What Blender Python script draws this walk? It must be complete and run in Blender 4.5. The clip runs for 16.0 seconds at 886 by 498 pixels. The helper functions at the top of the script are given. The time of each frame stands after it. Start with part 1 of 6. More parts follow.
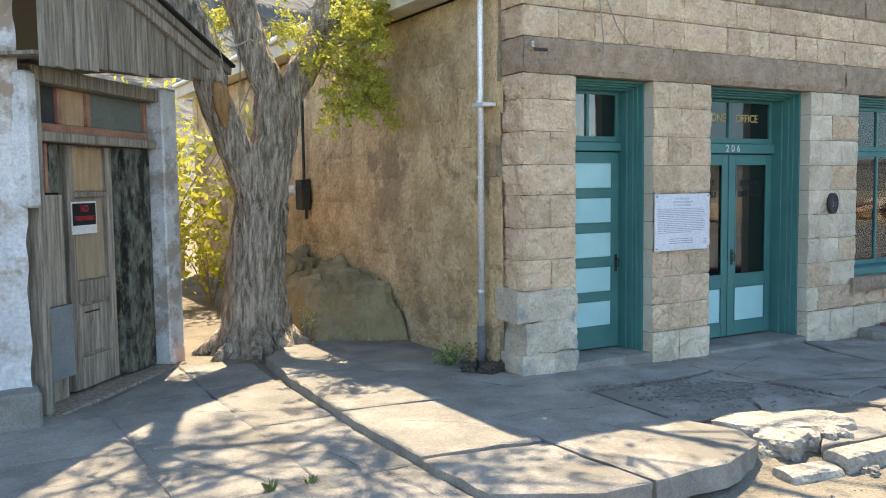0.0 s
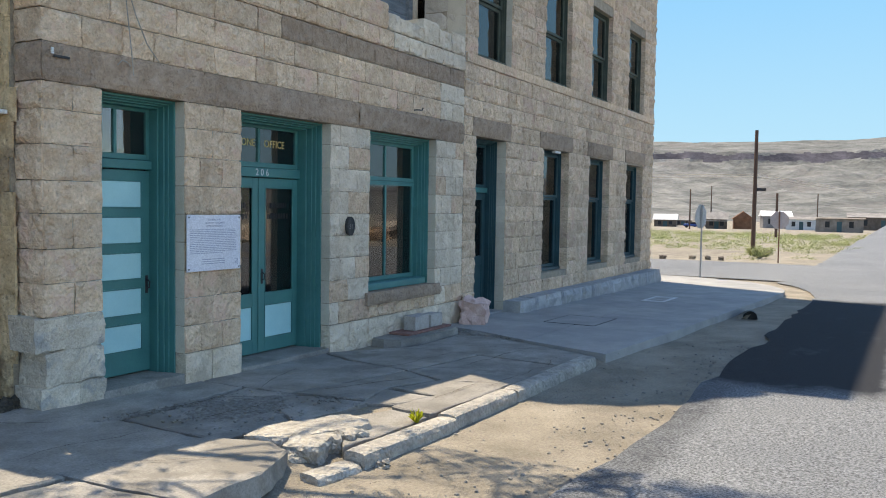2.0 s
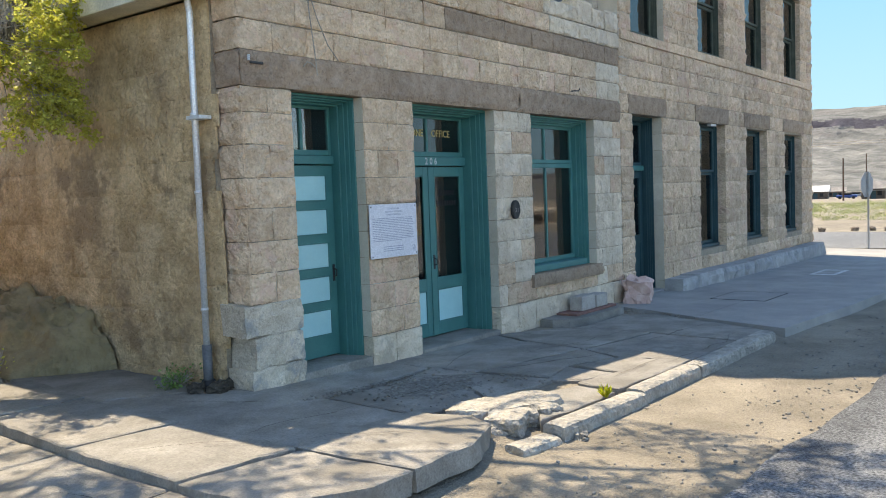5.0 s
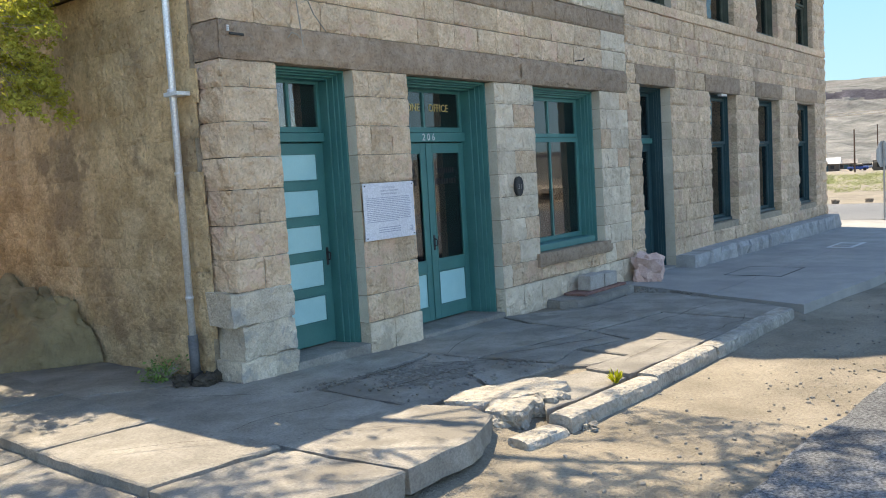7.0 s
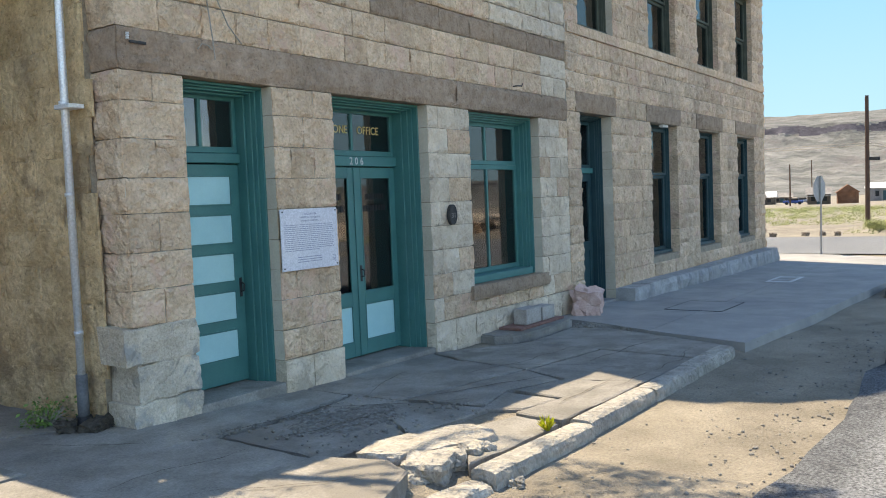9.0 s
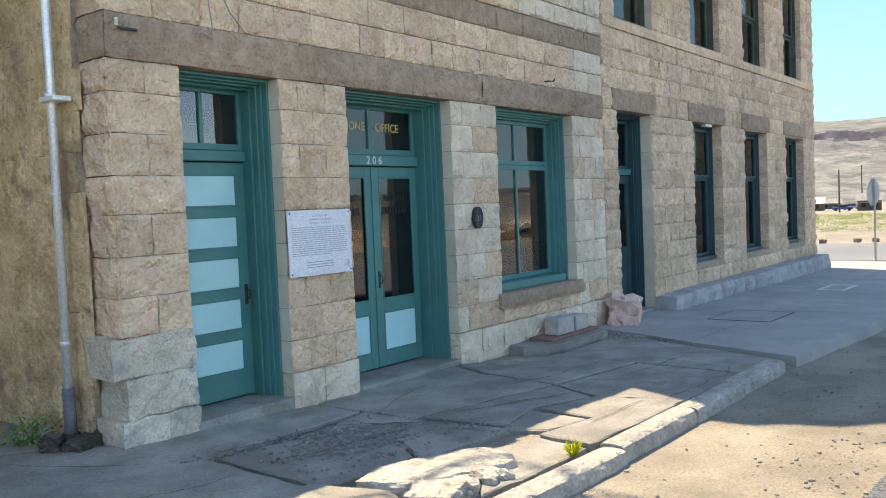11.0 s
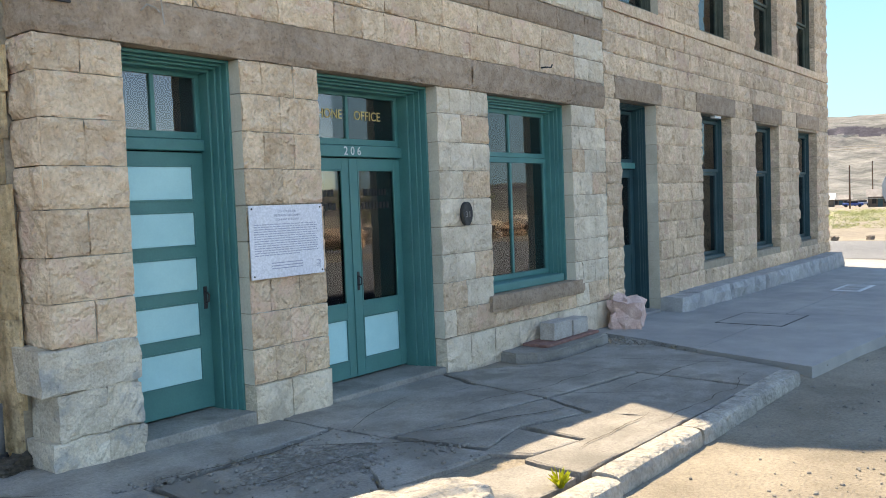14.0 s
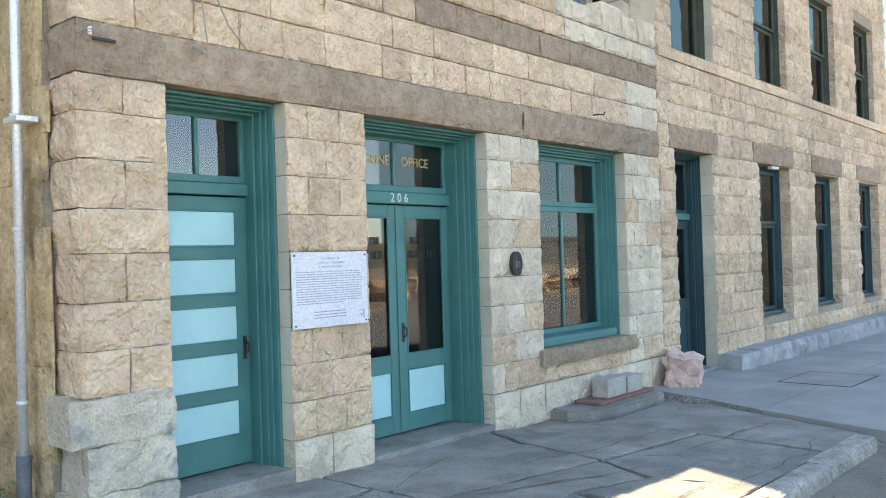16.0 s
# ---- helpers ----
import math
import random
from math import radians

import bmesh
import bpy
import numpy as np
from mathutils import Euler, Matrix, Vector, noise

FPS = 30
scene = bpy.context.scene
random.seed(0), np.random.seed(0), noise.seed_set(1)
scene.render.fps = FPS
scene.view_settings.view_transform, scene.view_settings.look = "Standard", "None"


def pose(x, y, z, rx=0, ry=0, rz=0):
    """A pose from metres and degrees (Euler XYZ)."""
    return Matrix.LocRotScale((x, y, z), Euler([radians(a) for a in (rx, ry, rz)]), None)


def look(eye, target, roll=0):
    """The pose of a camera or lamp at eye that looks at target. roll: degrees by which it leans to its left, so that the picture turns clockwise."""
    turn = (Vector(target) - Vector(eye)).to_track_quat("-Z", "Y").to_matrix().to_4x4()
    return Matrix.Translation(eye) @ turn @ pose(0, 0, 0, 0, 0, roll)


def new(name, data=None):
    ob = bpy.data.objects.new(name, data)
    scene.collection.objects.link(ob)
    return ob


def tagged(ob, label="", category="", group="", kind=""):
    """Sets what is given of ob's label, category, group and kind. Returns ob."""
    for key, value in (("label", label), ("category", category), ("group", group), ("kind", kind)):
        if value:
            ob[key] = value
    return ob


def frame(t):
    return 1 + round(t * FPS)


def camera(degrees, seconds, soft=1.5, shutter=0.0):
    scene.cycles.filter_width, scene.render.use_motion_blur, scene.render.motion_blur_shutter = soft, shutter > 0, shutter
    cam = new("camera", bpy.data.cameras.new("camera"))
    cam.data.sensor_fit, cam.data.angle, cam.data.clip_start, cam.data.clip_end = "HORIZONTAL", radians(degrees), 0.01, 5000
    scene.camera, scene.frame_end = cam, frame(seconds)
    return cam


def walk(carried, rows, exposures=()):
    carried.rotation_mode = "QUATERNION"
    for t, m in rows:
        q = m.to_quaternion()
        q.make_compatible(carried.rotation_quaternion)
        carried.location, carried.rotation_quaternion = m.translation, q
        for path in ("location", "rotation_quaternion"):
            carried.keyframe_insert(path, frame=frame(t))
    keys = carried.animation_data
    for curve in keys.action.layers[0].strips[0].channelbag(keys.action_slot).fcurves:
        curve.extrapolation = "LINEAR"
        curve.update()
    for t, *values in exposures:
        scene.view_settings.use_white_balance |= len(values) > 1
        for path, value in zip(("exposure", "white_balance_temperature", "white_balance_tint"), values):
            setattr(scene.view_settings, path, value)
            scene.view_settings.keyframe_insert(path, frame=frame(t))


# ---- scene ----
cam = camera(55.4, 16.0, 1.0)
PATH = [
    (0, (0.892, 1.704, 1.895), (1.892, 3.429, 1.741), -0.7),
    (0.5, (0.926, 1.76, 1.911), (2.202, 3.293, 1.765), -0.8),
    (1, (0.892, 1.705, 1.89), (2.392, 3.022, 1.765), -0.9),
    (1.5, (0.866, 1.691, 1.885), (2.519, 2.811, 1.76), -0.2),
    (2, (0.832, 1.644, 1.906), (2.581, 2.608, 1.801), 0.9),
    (2.5, (0.716, 1.611, 1.922), (2.494, 2.521, 1.824), 1.5),
    (3, (0.602, 1.587, 1.933), (2.379, 2.495, 1.795), 1.1),
    (3.5, (0.569, 1.66, 1.874), (2.311, 2.635, 1.745), 0.2),
    (4, (0.509, 1.696, 1.917), (2.199, 2.757, 1.786), 0.0),
    (4.5, (0.435, 1.805, 1.886), (2.033, 3.003, 1.782), -1.3),
    (7, (0.888, 2.113, 1.803), (2.444, 3.357, 1.629), -3.4),
    (7.5, (1.035, 2.161, 1.815), (2.66, 3.321, 1.703), -2.0),
    (8, (1.155, 2.209, 1.803), (2.823, 3.31, 1.727), -1.5),
    (8.5, (1.331, 2.272, 1.81), (2.988, 3.39, 1.743), -1.9),
    (9, (1.466, 2.307, 1.8), (3.104, 3.449, 1.682), -2.3),
    (11.5, (2.23, 2.608, 1.728), (3.792, 3.853, 1.644), -2.0),
    (12, (2.369, 2.696, 1.723), (3.916, 3.962, 1.644), -1.7),
    (12.5, (2.502, 2.716, 1.677), (4.089, 3.932, 1.623), -1.6),
    (13, (2.602, 2.77, 1.696), (4.22, 3.943, 1.608), -1.7),
    (13.5, (2.715, 2.78, 1.733), (4.318, 3.972, 1.622), -1.9),
    (14, (2.783, 2.771, 1.73), (4.353, 4.006, 1.621), -2.2),
    (14.5, (2.84, 2.831, 1.734), (4.371, 4.116, 1.67), -1.9),
    (15, (2.94, 2.916, 1.721), (4.451, 4.226, 1.703), -1.7),
    (15.5, (2.971, 2.984, 1.708), (4.477, 4.299, 1.713), -1.7),
    (16, (3.0, 2.987, 1.694), (4.506, 4.302, 1.714), -1.7),
]
walk(cam, [(t, look(e, g, r)) for t, e, g, r in PATH],
     [(0, 2.15, 8750, 11), (1, 1.92, 8250, 10.8), (1.6, 1.75, 8050, 10.5), (2.3, 1.52, 7850, 10), (3.5, 1.5, 7750, 10), (4.5, 1.72, 8050, 10), (7, 1.85, 8350, 10.3), (8, 1.73, 8350, 10.3), (9.5, 1.85, 8550, 10.5), (12.5, 2.14, 8750, 11.5), (13, 2.05, 8750, 11.5), (14, 2.08, 8850, 12), (14.6, 2.25, 9150, 12), (16, 2.68, 9350, 12)])

# ---- light ----
SUN_TO = Vector((0.216, 0.47, 1.0)).normalized()
world = bpy.data.worlds.new("sky_world")
scene.world = world
world.use_nodes = True
wn = world.node_tree
wn.nodes.clear()
w_out = wn.nodes.new("ShaderNodeOutputWorld")
w_bg = wn.nodes.new("ShaderNodeBackground")
w_sky = wn.nodes.new("ShaderNodeTexSky")
w_sky.sky_type = "NISHITA"
w_sky.sun_disc = False
w_sky.sun_elevation = math.asin(SUN_TO.z)
w_sky.sun_rotation = math.atan2(SUN_TO.x, SUN_TO.y)
w_sky.altitude = 1700
w_sky.air_density = 1.0
w_sky.dust_density = 0.0
w_sky.ozone_density = 3.0
w_bg.inputs["Strength"].default_value = 0.125
w_tint = wn.nodes.new("ShaderNodeMix")
w_tint.data_type, w_tint.blend_type = "RGBA", "MULTIPLY"
w_tint.inputs["Factor"].default_value = 1.0
w_tint.inputs[7].default_value = (0.90, 0.985, 1.06, 1)
wn.links.new(w_sky.outputs["Color"], w_tint.inputs[6])
wn.links.new(w_tint.outputs[2], w_bg.inputs["Color"])
wn.links.new(w_bg.outputs["Background"], w_out.inputs["Surface"])
sun_data = bpy.data.lights.new("sun", "SUN")
sun_data.energy = 2.6
sun_data.angle = radians(0.55)
sun_data.color = (1.0, 0.95, 0.86)
sun = new("sun", sun_data)
sun.matrix_world = look(SUN_TO * 50, (0, 0, 0))


# ---- materials ----
def mat(name, c1, c2, scale=6.0, rough=0.85, bump=0.3, dist=0.01, metal=0.0, fine=60.0, vary=0.0, big=0.7, stain=None, stain_lo=0.54, stretch=None, spec=0.3, island=0.0, grain=0.8, fine_bump=0.35, pits=0.0, chip=0.0, chip_scale=9.0):
    """Two-colour noise at two scales with bump; vary: brightness per object; stain: a third colour in patches."""
    m = bpy.data.materials.new(name)
    m.use_nodes = True
    t = m.node_tree
    bs = t.nodes["Principled BSDF"]
    geo = t.nodes.new("ShaderNodeNewGeometry")
    vec = geo.outputs["Position"]
    if stretch:
        mp = t.nodes.new("ShaderNodeVectorMath")
        mp.operation = "MULTIPLY"
        mp.inputs[1].default_value = stretch
        t.links.new(vec, mp.inputs[0])
        vec = mp.outputs[0]

    def nz(s, detail=5.0, r=0.6):
        n = t.nodes.new("ShaderNodeTexNoise")
        n.inputs["Scale"].default_value = s
        n.inputs["Detail"].default_value = detail
        n.inputs["Roughness"].default_value = r
        t.links.new(vec, n.inputs["Vector"])
        return n.outputs["Fac"]

    def ramp(fac, lo, hi, a, b):
        r = t.nodes.new("ShaderNodeValToRGB")
        r.color_ramp.elements[0].position, r.color_ramp.elements[1].position = lo, hi
        r.color_ramp.elements[0].color, r.color_ramp.elements[1].color = (*a, 1), (*b, 1)
        t.links.new(fac, r.inputs["Fac"])
        return r.outputs["Color"]

    def mix(kind, fac, a, b):
        x = t.nodes.new("ShaderNodeMix")
        x.data_type, x.blend_type = "RGBA", kind
        if isinstance(fac, float):
            x.inputs["Factor"].default_value = fac
        else:
            t.links.new(fac, x.inputs["Factor"])
        t.links.new(a, x.inputs[6])
        if isinstance(b, tuple):
            x.inputs[7].default_value = (*b, 1)
        else:
            t.links.new(b, x.inputs[7])
        return x.outputs[2]

    n_mid, n_fine, n_big = nz(scale), nz(fine, 3.0), nz(big, 4.0)
    col = ramp(n_mid, 0.36, 0.66, c1, c2)
    g_col = ramp(n_fine, 0.3, 0.72, (0.72, 0.72, 0.72), (1.14, 1.14, 1.14))
    col = mix("MULTIPLY", grain, col, g_col)
    large = ramp(n_big, 0.32, 0.7, (0.8, 0.8, 0.82), (1.12, 1.1, 1.07))
    col = mix("MULTIPLY", min(0.8, grain + 0.1), col, large)
    if stain:
        s_fac = ramp(nz(scale * 0.45, 6.0, 0.7), stain_lo, stain_lo + 0.08, (0, 0, 0), (1, 1, 1))
        col = mix("MIX", s_fac, col, stain)
    if pits:
        p_fac = ramp(nz(34.0, 4.0, 0.65), 0.60, 0.70, (1, 1, 1), (1 - pits, 1 - pits, 1 - pits))
        col = mix("MULTIPLY", 1.0, col, p_fac)
        q_fac = ramp(nz(13.0, 6.0, 0.75), 0.34, 0.42, (1 - pits * 0.7, 1 - pits * 0.7, 1 - pits * 0.7), (1, 1, 1))
        col = mix("MULTIPLY", 1.0, col, q_fac)
    if vary or island:
        if vary:
            src = t.nodes.new("ShaderNodeObjectInfo").outputs["Random"]
        else:
            src = geo.outputs["Random Per Island"]
        k = vary or island
        col = mix("MULTIPLY", 1.0, col, ramp(src, 0.0, 1.0, (1 - k, 1 - k * 1.05, 1 - k * 1.1), (1 + k * 0.7, 1 + k * 0.7, 1 + k * 0.75)))
    t.links.new(col, bs.inputs["Base Color"])
    bs.inputs["Roughness"].default_value = rough
    bs.inputs["Metallic"].default_value = metal
    bs.inputs["Specular IOR Level"].default_value = spec
    if bump:
        add = t.nodes.new("ShaderNodeMath")
        add.operation = "MULTIPLY_ADD"
        add.inputs[1].default_value = fine_bump
        t.links.new(n_fine, add.inputs[0])
        t.links.new(n_mid, add.inputs[2])
        height = add.outputs[0]
        if chip:
            # broken, tool-struck facets: cells bent by noise, at two sizes
            warp = t.nodes.new("ShaderNodeTexNoise")
            warp.inputs["Scale"].default_value = chip_scale * 0.7
            warp.inputs["Detail"].default_value = 3.0
            t.links.new(vec, warp.inputs["Vector"])
            bend = t.nodes.new("ShaderNodeVectorMath")
            bend.operation = "MULTIPLY_ADD"
            bend.inputs[1].default_value = (1.6 / chip_scale,) * 3
            t.links.new(warp.outputs["Color"], bend.inputs[0])
            t.links.new(vec, bend.inputs[2])
            for size, k in ((chip_scale, chip), (chip_scale * 2.6, chip * 0.45)):
                vo = t.nodes.new("ShaderNodeTexVoronoi")
                vo.inputs["Scale"].default_value = size
                t.links.new(bend.outputs[0], vo.inputs["Vector"])
                more = t.nodes.new("ShaderNodeMath")
                more.operation = "MULTIPLY_ADD"
                more.inputs[1].default_value = -k
                t.links.new(vo.outputs["Distance"], more.inputs[0])
                t.links.new(height, more.inputs[2])
                height = more.outputs[0]
        b = t.nodes.new("ShaderNodeBump")
        b.inputs["Strength"].default_value = bump
        b.inputs["Distance"].default_value = dist
        t.links.new(height, b.inputs["Height"])
        t.links.new(b.outputs["Normal"], bs.inputs["Normal"])
    return m


def glass(name, tint=(0.75, 0.85, 0.88)):
    """Thin window glass: clear, with a real reflection."""
    m = bpy.data.materials.new(name)
    m.use_nodes = True
    t = m.node_tree
    t.nodes.clear()
    o = t.nodes.new("ShaderNodeOutputMaterial")
    tr = t.nodes.new("ShaderNodeBsdfTransparent")
    tr.inputs["Color"].default_value = (*tint, 1)
    gl = t.nodes.new("ShaderNodeBsdfGlossy")
    gl.inputs["Roughness"].default_value = 0.01
    fr = t.nodes.new("ShaderNodeFresnel")
    fr.inputs["IOR"].default_value = 2.1
    mx = t.nodes.new("ShaderNodeMixShader")
    t.links.new(fr.outputs["Fac"], mx.inputs["Fac"])
    t.links.new(tr.outputs["BSDF"], mx.inputs[1])
    t.links.new(gl.outputs["BSDF"], mx.inputs[2])
    t.links.new(mx.outputs["Shader"], o.inputs["Surface"])
    return m


def leafy(m):
    """Lets some light through a leaf."""
    t = m.node_tree
    bs = t.nodes["Principled BSDF"]
    tl = t.nodes.new("ShaderNodeBsdfTranslucent")
    t.links.new(bs.inputs["Base Color"].links[0].from_socket, tl.inputs["Color"])
    mx = t.nodes.new("ShaderNodeMixShader")
    mx.inputs["Fac"].default_value = 0.45
    t.links.new(bs.outputs["BSDF"], mx.inputs[1])
    t.links.new(tl.outputs["BSDF"], mx.inputs[2])
    t.links.new(mx.outputs["Shader"], t.nodes["Material Output"].inputs["Surface"])
    return m


M_TAN = mat("tan_sandstone", (0.63, 0.44, 0.29), (0.80, 0.61, 0.435), 6, 0.92, 1.0, 0.03, vary=0.14, stain=(0.67, 0.455, 0.33), fine=38, fine_bump=0.6, grain=0.65, pits=0.24, chip=1.2)
M_TAN_J = mat("tan_sandstone_far", (0.60, 0.43, 0.29), (0.79, 0.60, 0.43), 6, 0.92, 1.0, 0.032, island=0.16, stain=(0.60, 0.41, 0.30), fine=30, fine_bump=0.8, grain=0.7, pits=0.3, chip=1.1, chip_scale=8.0)
M_TALL = mat("mauve_tan_sandstone", (0.60, 0.43, 0.29), (0.79, 0.60, 0.43), 6, 0.92, 1.0, 0.032, vary=0.15, stain=(0.60, 0.41, 0.30), fine=30, fine_bump=0.8, grain=0.7, pits=0.3, chip=1.1, chip_scale=8.0)
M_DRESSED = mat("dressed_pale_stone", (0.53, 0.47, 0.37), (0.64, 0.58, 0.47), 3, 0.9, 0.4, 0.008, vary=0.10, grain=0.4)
M_BROWN = mat("mauve_brown_stone", (0.32, 0.225, 0.155), (0.43, 0.32, 0.235), 7, 0.92, 1.0, 0.024, vary=0.10, fine=40, fine_bump=0.6, grain=0.65, pits=0.38, chip=0.9, chip_scale=7.0)
M_WHITE = mat("pale_limestone", (0.64, 0.525, 0.395), (0.78, 0.66, 0.515), 4, 0.9, 1.0, 0.035, vary=0.10, stain=(0.52, 0.43, 0.33), fine_bump=0.3, grain=0.5, pits=0.14, chip=1.0, chip_scale=7.0)
M_GREYST = mat("grey_plinth_stone", (0.30, 0.305, 0.30), (0.43, 0.43, 0.42), 5, 0.9, 0.7, 0.03, vary=0.1)
M_PINK = mat("pink_stone", (0.56, 0.37, 0.32), (0.70, 0.51, 0.45), 6, 0.9, 0.6, 0.02)
M_MORTAR = mat("lime_mortar", (0.29, 0.235, 0.175), (0.40, 0.335, 0.255), 9, 0.95, 0.5, 0.01)
M_SIDE = mat("weathered_render", (0.53, 0.37, 0.205), (0.77, 0.58, 0.355), 2.6, 0.95, 1.0, 0.05, stain=(0.36, 0.255, 0.155), stain_lo=0.54, fine=22, big=0.55, vary=0.10, fine_bump=0.5, pits=0.5, chip=0.6, chip_scale=5.0)
M_TEAL = mat("teal_paint", (0.036, 0.172, 0.165), (0.047, 0.205, 0.193), 3, 0.45, 0.08, 0.003, spec=0.45, grain=0.25)
M_LIGHT = mat("pale_aqua_paint", (0.33, 0.62, 0.64), (0.38, 0.67, 0.68), 3, 0.5, 0.08, 0.003, spec=0.45, grain=0.12)
M_DTEAL = mat("dark_teal_paint", (0.012, 0.050, 0.060), (0.018, 0.066, 0.078), 3, 0.45, 0.08, 0.003, spec=0.45, grain=0.12)
M_OLIVE = mat("dark_olive_paint", (0.045, 0.060, 0.045), (0.085, 0.095, 0.070), 4, 0.6, 0.2, 0.004, grain=0.4)
M_CONC = mat("old_concrete", (0.225, 0.212, 0.188), (0.345, 0.328, 0.295), 2.2, 0.95, 0.8, 0.018, stain=(0.20, 0.185, 0.16), fine=55, vary=0.08, pits=0.22, fine_bump=0.7)
M_CONC2 = mat("new_concrete", (0.285, 0.285, 0.275), (0.355, 0.35, 0.335), 1.8, 0.9, 0.25, 0.006, fine=110, vary=0.04)
M_DIRT = mat("sandy_dirt", (0.225, 0.198, 0.155), (0.345, 0.305, 0.242), 1.4, 1.0, 1.0, 0.03, fine=44, big=0.22, pits=0.25, fine_bump=0.9)
M_ASPH = mat("chip_seal_asphalt", (0.070, 0.075, 0.082), (0.315, 0.33, 0.342), 46, 0.95, 1.0, 0.014, fine=120, big=0.3, stain=(0.15, 0.154, 0.158), stain_lo=0.58, pits=0.3)


def tarred_and_shaded(m):
    """Dark tar bled through the chippings at the road's edge, widened by painted building shade, broken by noise."""
    t = m.node_tree
    bs = t.nodes["Principled BSDF"]
    geo = t.nodes.new("ShaderNodeNewGeometry")
    sep = t.nodes.new("ShaderNodeSeparateXYZ")
    t.links.new(geo.outputs["Position"], sep.inputs[0])

    def op(kind, a, b, clamp=False):
        n = t.nodes.new("ShaderNodeMath")
        n.operation, n.use_clamp = kind, clamp
        for k, v in enumerate((a, b)):
            if isinstance(v, (int, float)):
                n.inputs[k].default_value = v
            else:
                t.links.new(v, n.inputs[k])
        return n.outputs[0]

    def band(v, lo, hi, soft):
        return op("MULTIPLY", op("DIVIDE", op("SUBTRACT", v, lo), soft, True), op("DIVIDE", op("SUBTRACT", hi, v), soft, True))

    nz = t.nodes.new("ShaderNodeTexNoise")
    nz.inputs["Scale"].default_value = 1.6
    nz.inputs["Detail"].default_value = 8.0
    nz.inputs["Roughness"].default_value = 0.75
    t.links.new(geo.outputs["Position"], nz.inputs["Vector"])
    # first band paints in the tall building's shadow along with the edge tar
    tar_shade = op("MULTIPLY", band(sep.outputs["Y"], 1.35, 4.4, 0.55), band(sep.outputs["X"], 9.4, 23.5, 1.6))
    thin = op("MULTIPLY", band(sep.outputs["Y"], 2.85, 4.0, 0.45), band(sep.outputs["X"], 4.0, 14.0, 2.5))
    both = op("MAXIMUM", tar_shade, op("MULTIPLY", thin, 0.72))
    fac = op("MULTIPLY", op("ADD", op("MULTIPLY", op("SUBTRACT", nz.outputs["Fac"], 0.5), 2.4), op("SUBTRACT", op("MULTIPLY", both, 2.0), 0.75)), op("MULTIPLY", both, 0.93), True)
    x = t.nodes.new("ShaderNodeMix")
    x.data_type = "RGBA"
    t.links.new(fac, x.inputs["Factor"])
    t.links.new(bs.inputs["Base Color"].links[0].from_socket, x.inputs[6])
    x.inputs[7].default_value = (0.017, 0.018, 0.022, 1)
    t.links.new(x.outputs[2], bs.inputs["Base Color"])
    return m


tarred_and_shaded(M_ASPH)
M_WOOD = mat("grey_weathered_wood", (0.20, 0.168, 0.132), (0.44, 0.385, 0.315), 5, 0.9, 0.7, 0.012, stretch=(7, 7, 0.5), vary=0.20, pits=0.40)
M_PLY = mat("bare_plywood", (0.42, 0.27, 0.15), (0.54, 0.38, 0.23), 4, 0.8, 0.2, 0.004, stretch=(5, 5, 0.7))
M_PEEL = mat("peeling_green_paint", (0.05, 0.052, 0.040), (0.22, 0.235, 0.19), 9, 0.85, 0.8, 0.012, stain=(0.022, 0.02, 0.016), stain_lo=0.50, stretch=(1.6, 1.6, 0.8), pits=0.5)
M_WPAINT = mat("flaking_white_paint", (0.52, 0.53, 0.54), (0.68, 0.69, 0.70), 6, 0.85, 0.5, 0.01, stain=(0.33, 0.29, 0.25), stain_lo=0.48)
M_BARK = mat("furrowed_bark", (0.24, 0.19, 0.145), (0.74, 0.63, 0.51), 9, 0.95, 1.0, 0.05, stretch=(2.2, 2.2, 0.42), fine=30, fine_bump=0.7, chip=1.4, chip_scale=9.0, pits=0.35)
M_BARE = mat("bare_orange_wood", (0.28, 0.15, 0.06), (0.44, 0.26, 0.12), 8, 0.85, 0.5, 0.01, stretch=(3, 3, 0.6))
M_TWIG = mat("grey_twig", (0.30, 0.27, 0.23), (0.40, 0.36, 0.31), 8, 0.9, 0.3, 0.005)
M_LEAF = leafy(mat("spring_leaf", (0.50, 0.50, 0.075), (0.64, 0.63, 0.15), 3, 0.6, 0.0, island=0.2))
M_TARP = mat("olive_canvas_tarp", (0.27, 0.215, 0.125), (0.42, 0.345, 0.205), 2.0, 0.9, 1.0, 0.05, stain=(0.23, 0.185, 0.105), fine=120, fine_bump=0.06, pits=0.2, chip=1.3, chip_scale=2.6)
M_METAL = mat("galvanised_steel", (0.70, 0.72, 0.74), (0.80, 0.82, 0.84), 4, 0.35, 0.05, 0.002, metal=0.35, spec=0.5)
M_DMETAL = mat("dark_iron", (0.035, 0.035, 0.038), (0.07, 0.068, 0.066), 8, 0.6, 0.2, 0.003, metal=0.3)
M_RUST = mat("rusty_steel", (0.16, 0.075, 0.045), (0.24, 0.12, 0.075), 10, 0.85, 0.3, 0.004)
M_PANEL = mat("white_sign_panel", (0.70, 0.70, 0.75), (0.76, 0.76, 0.80), 2, 0.5, 0.0)
M_INK = mat("grey_blue_ink", (0.33, 0.35, 0.44), (0.38, 0.40, 0.49), 5, 0.7, 0.0)
M_GOLD = mat("gold_lettering", (0.62, 0.46, 0.17), (0.72, 0.55, 0.22), 5, 0.5, 0.0)
M_WHITEP = mat("white_paint", (0.72, 0.72, 0.70), (0.80, 0.80, 0.78), 4, 0.6, 0.08, 0.003)
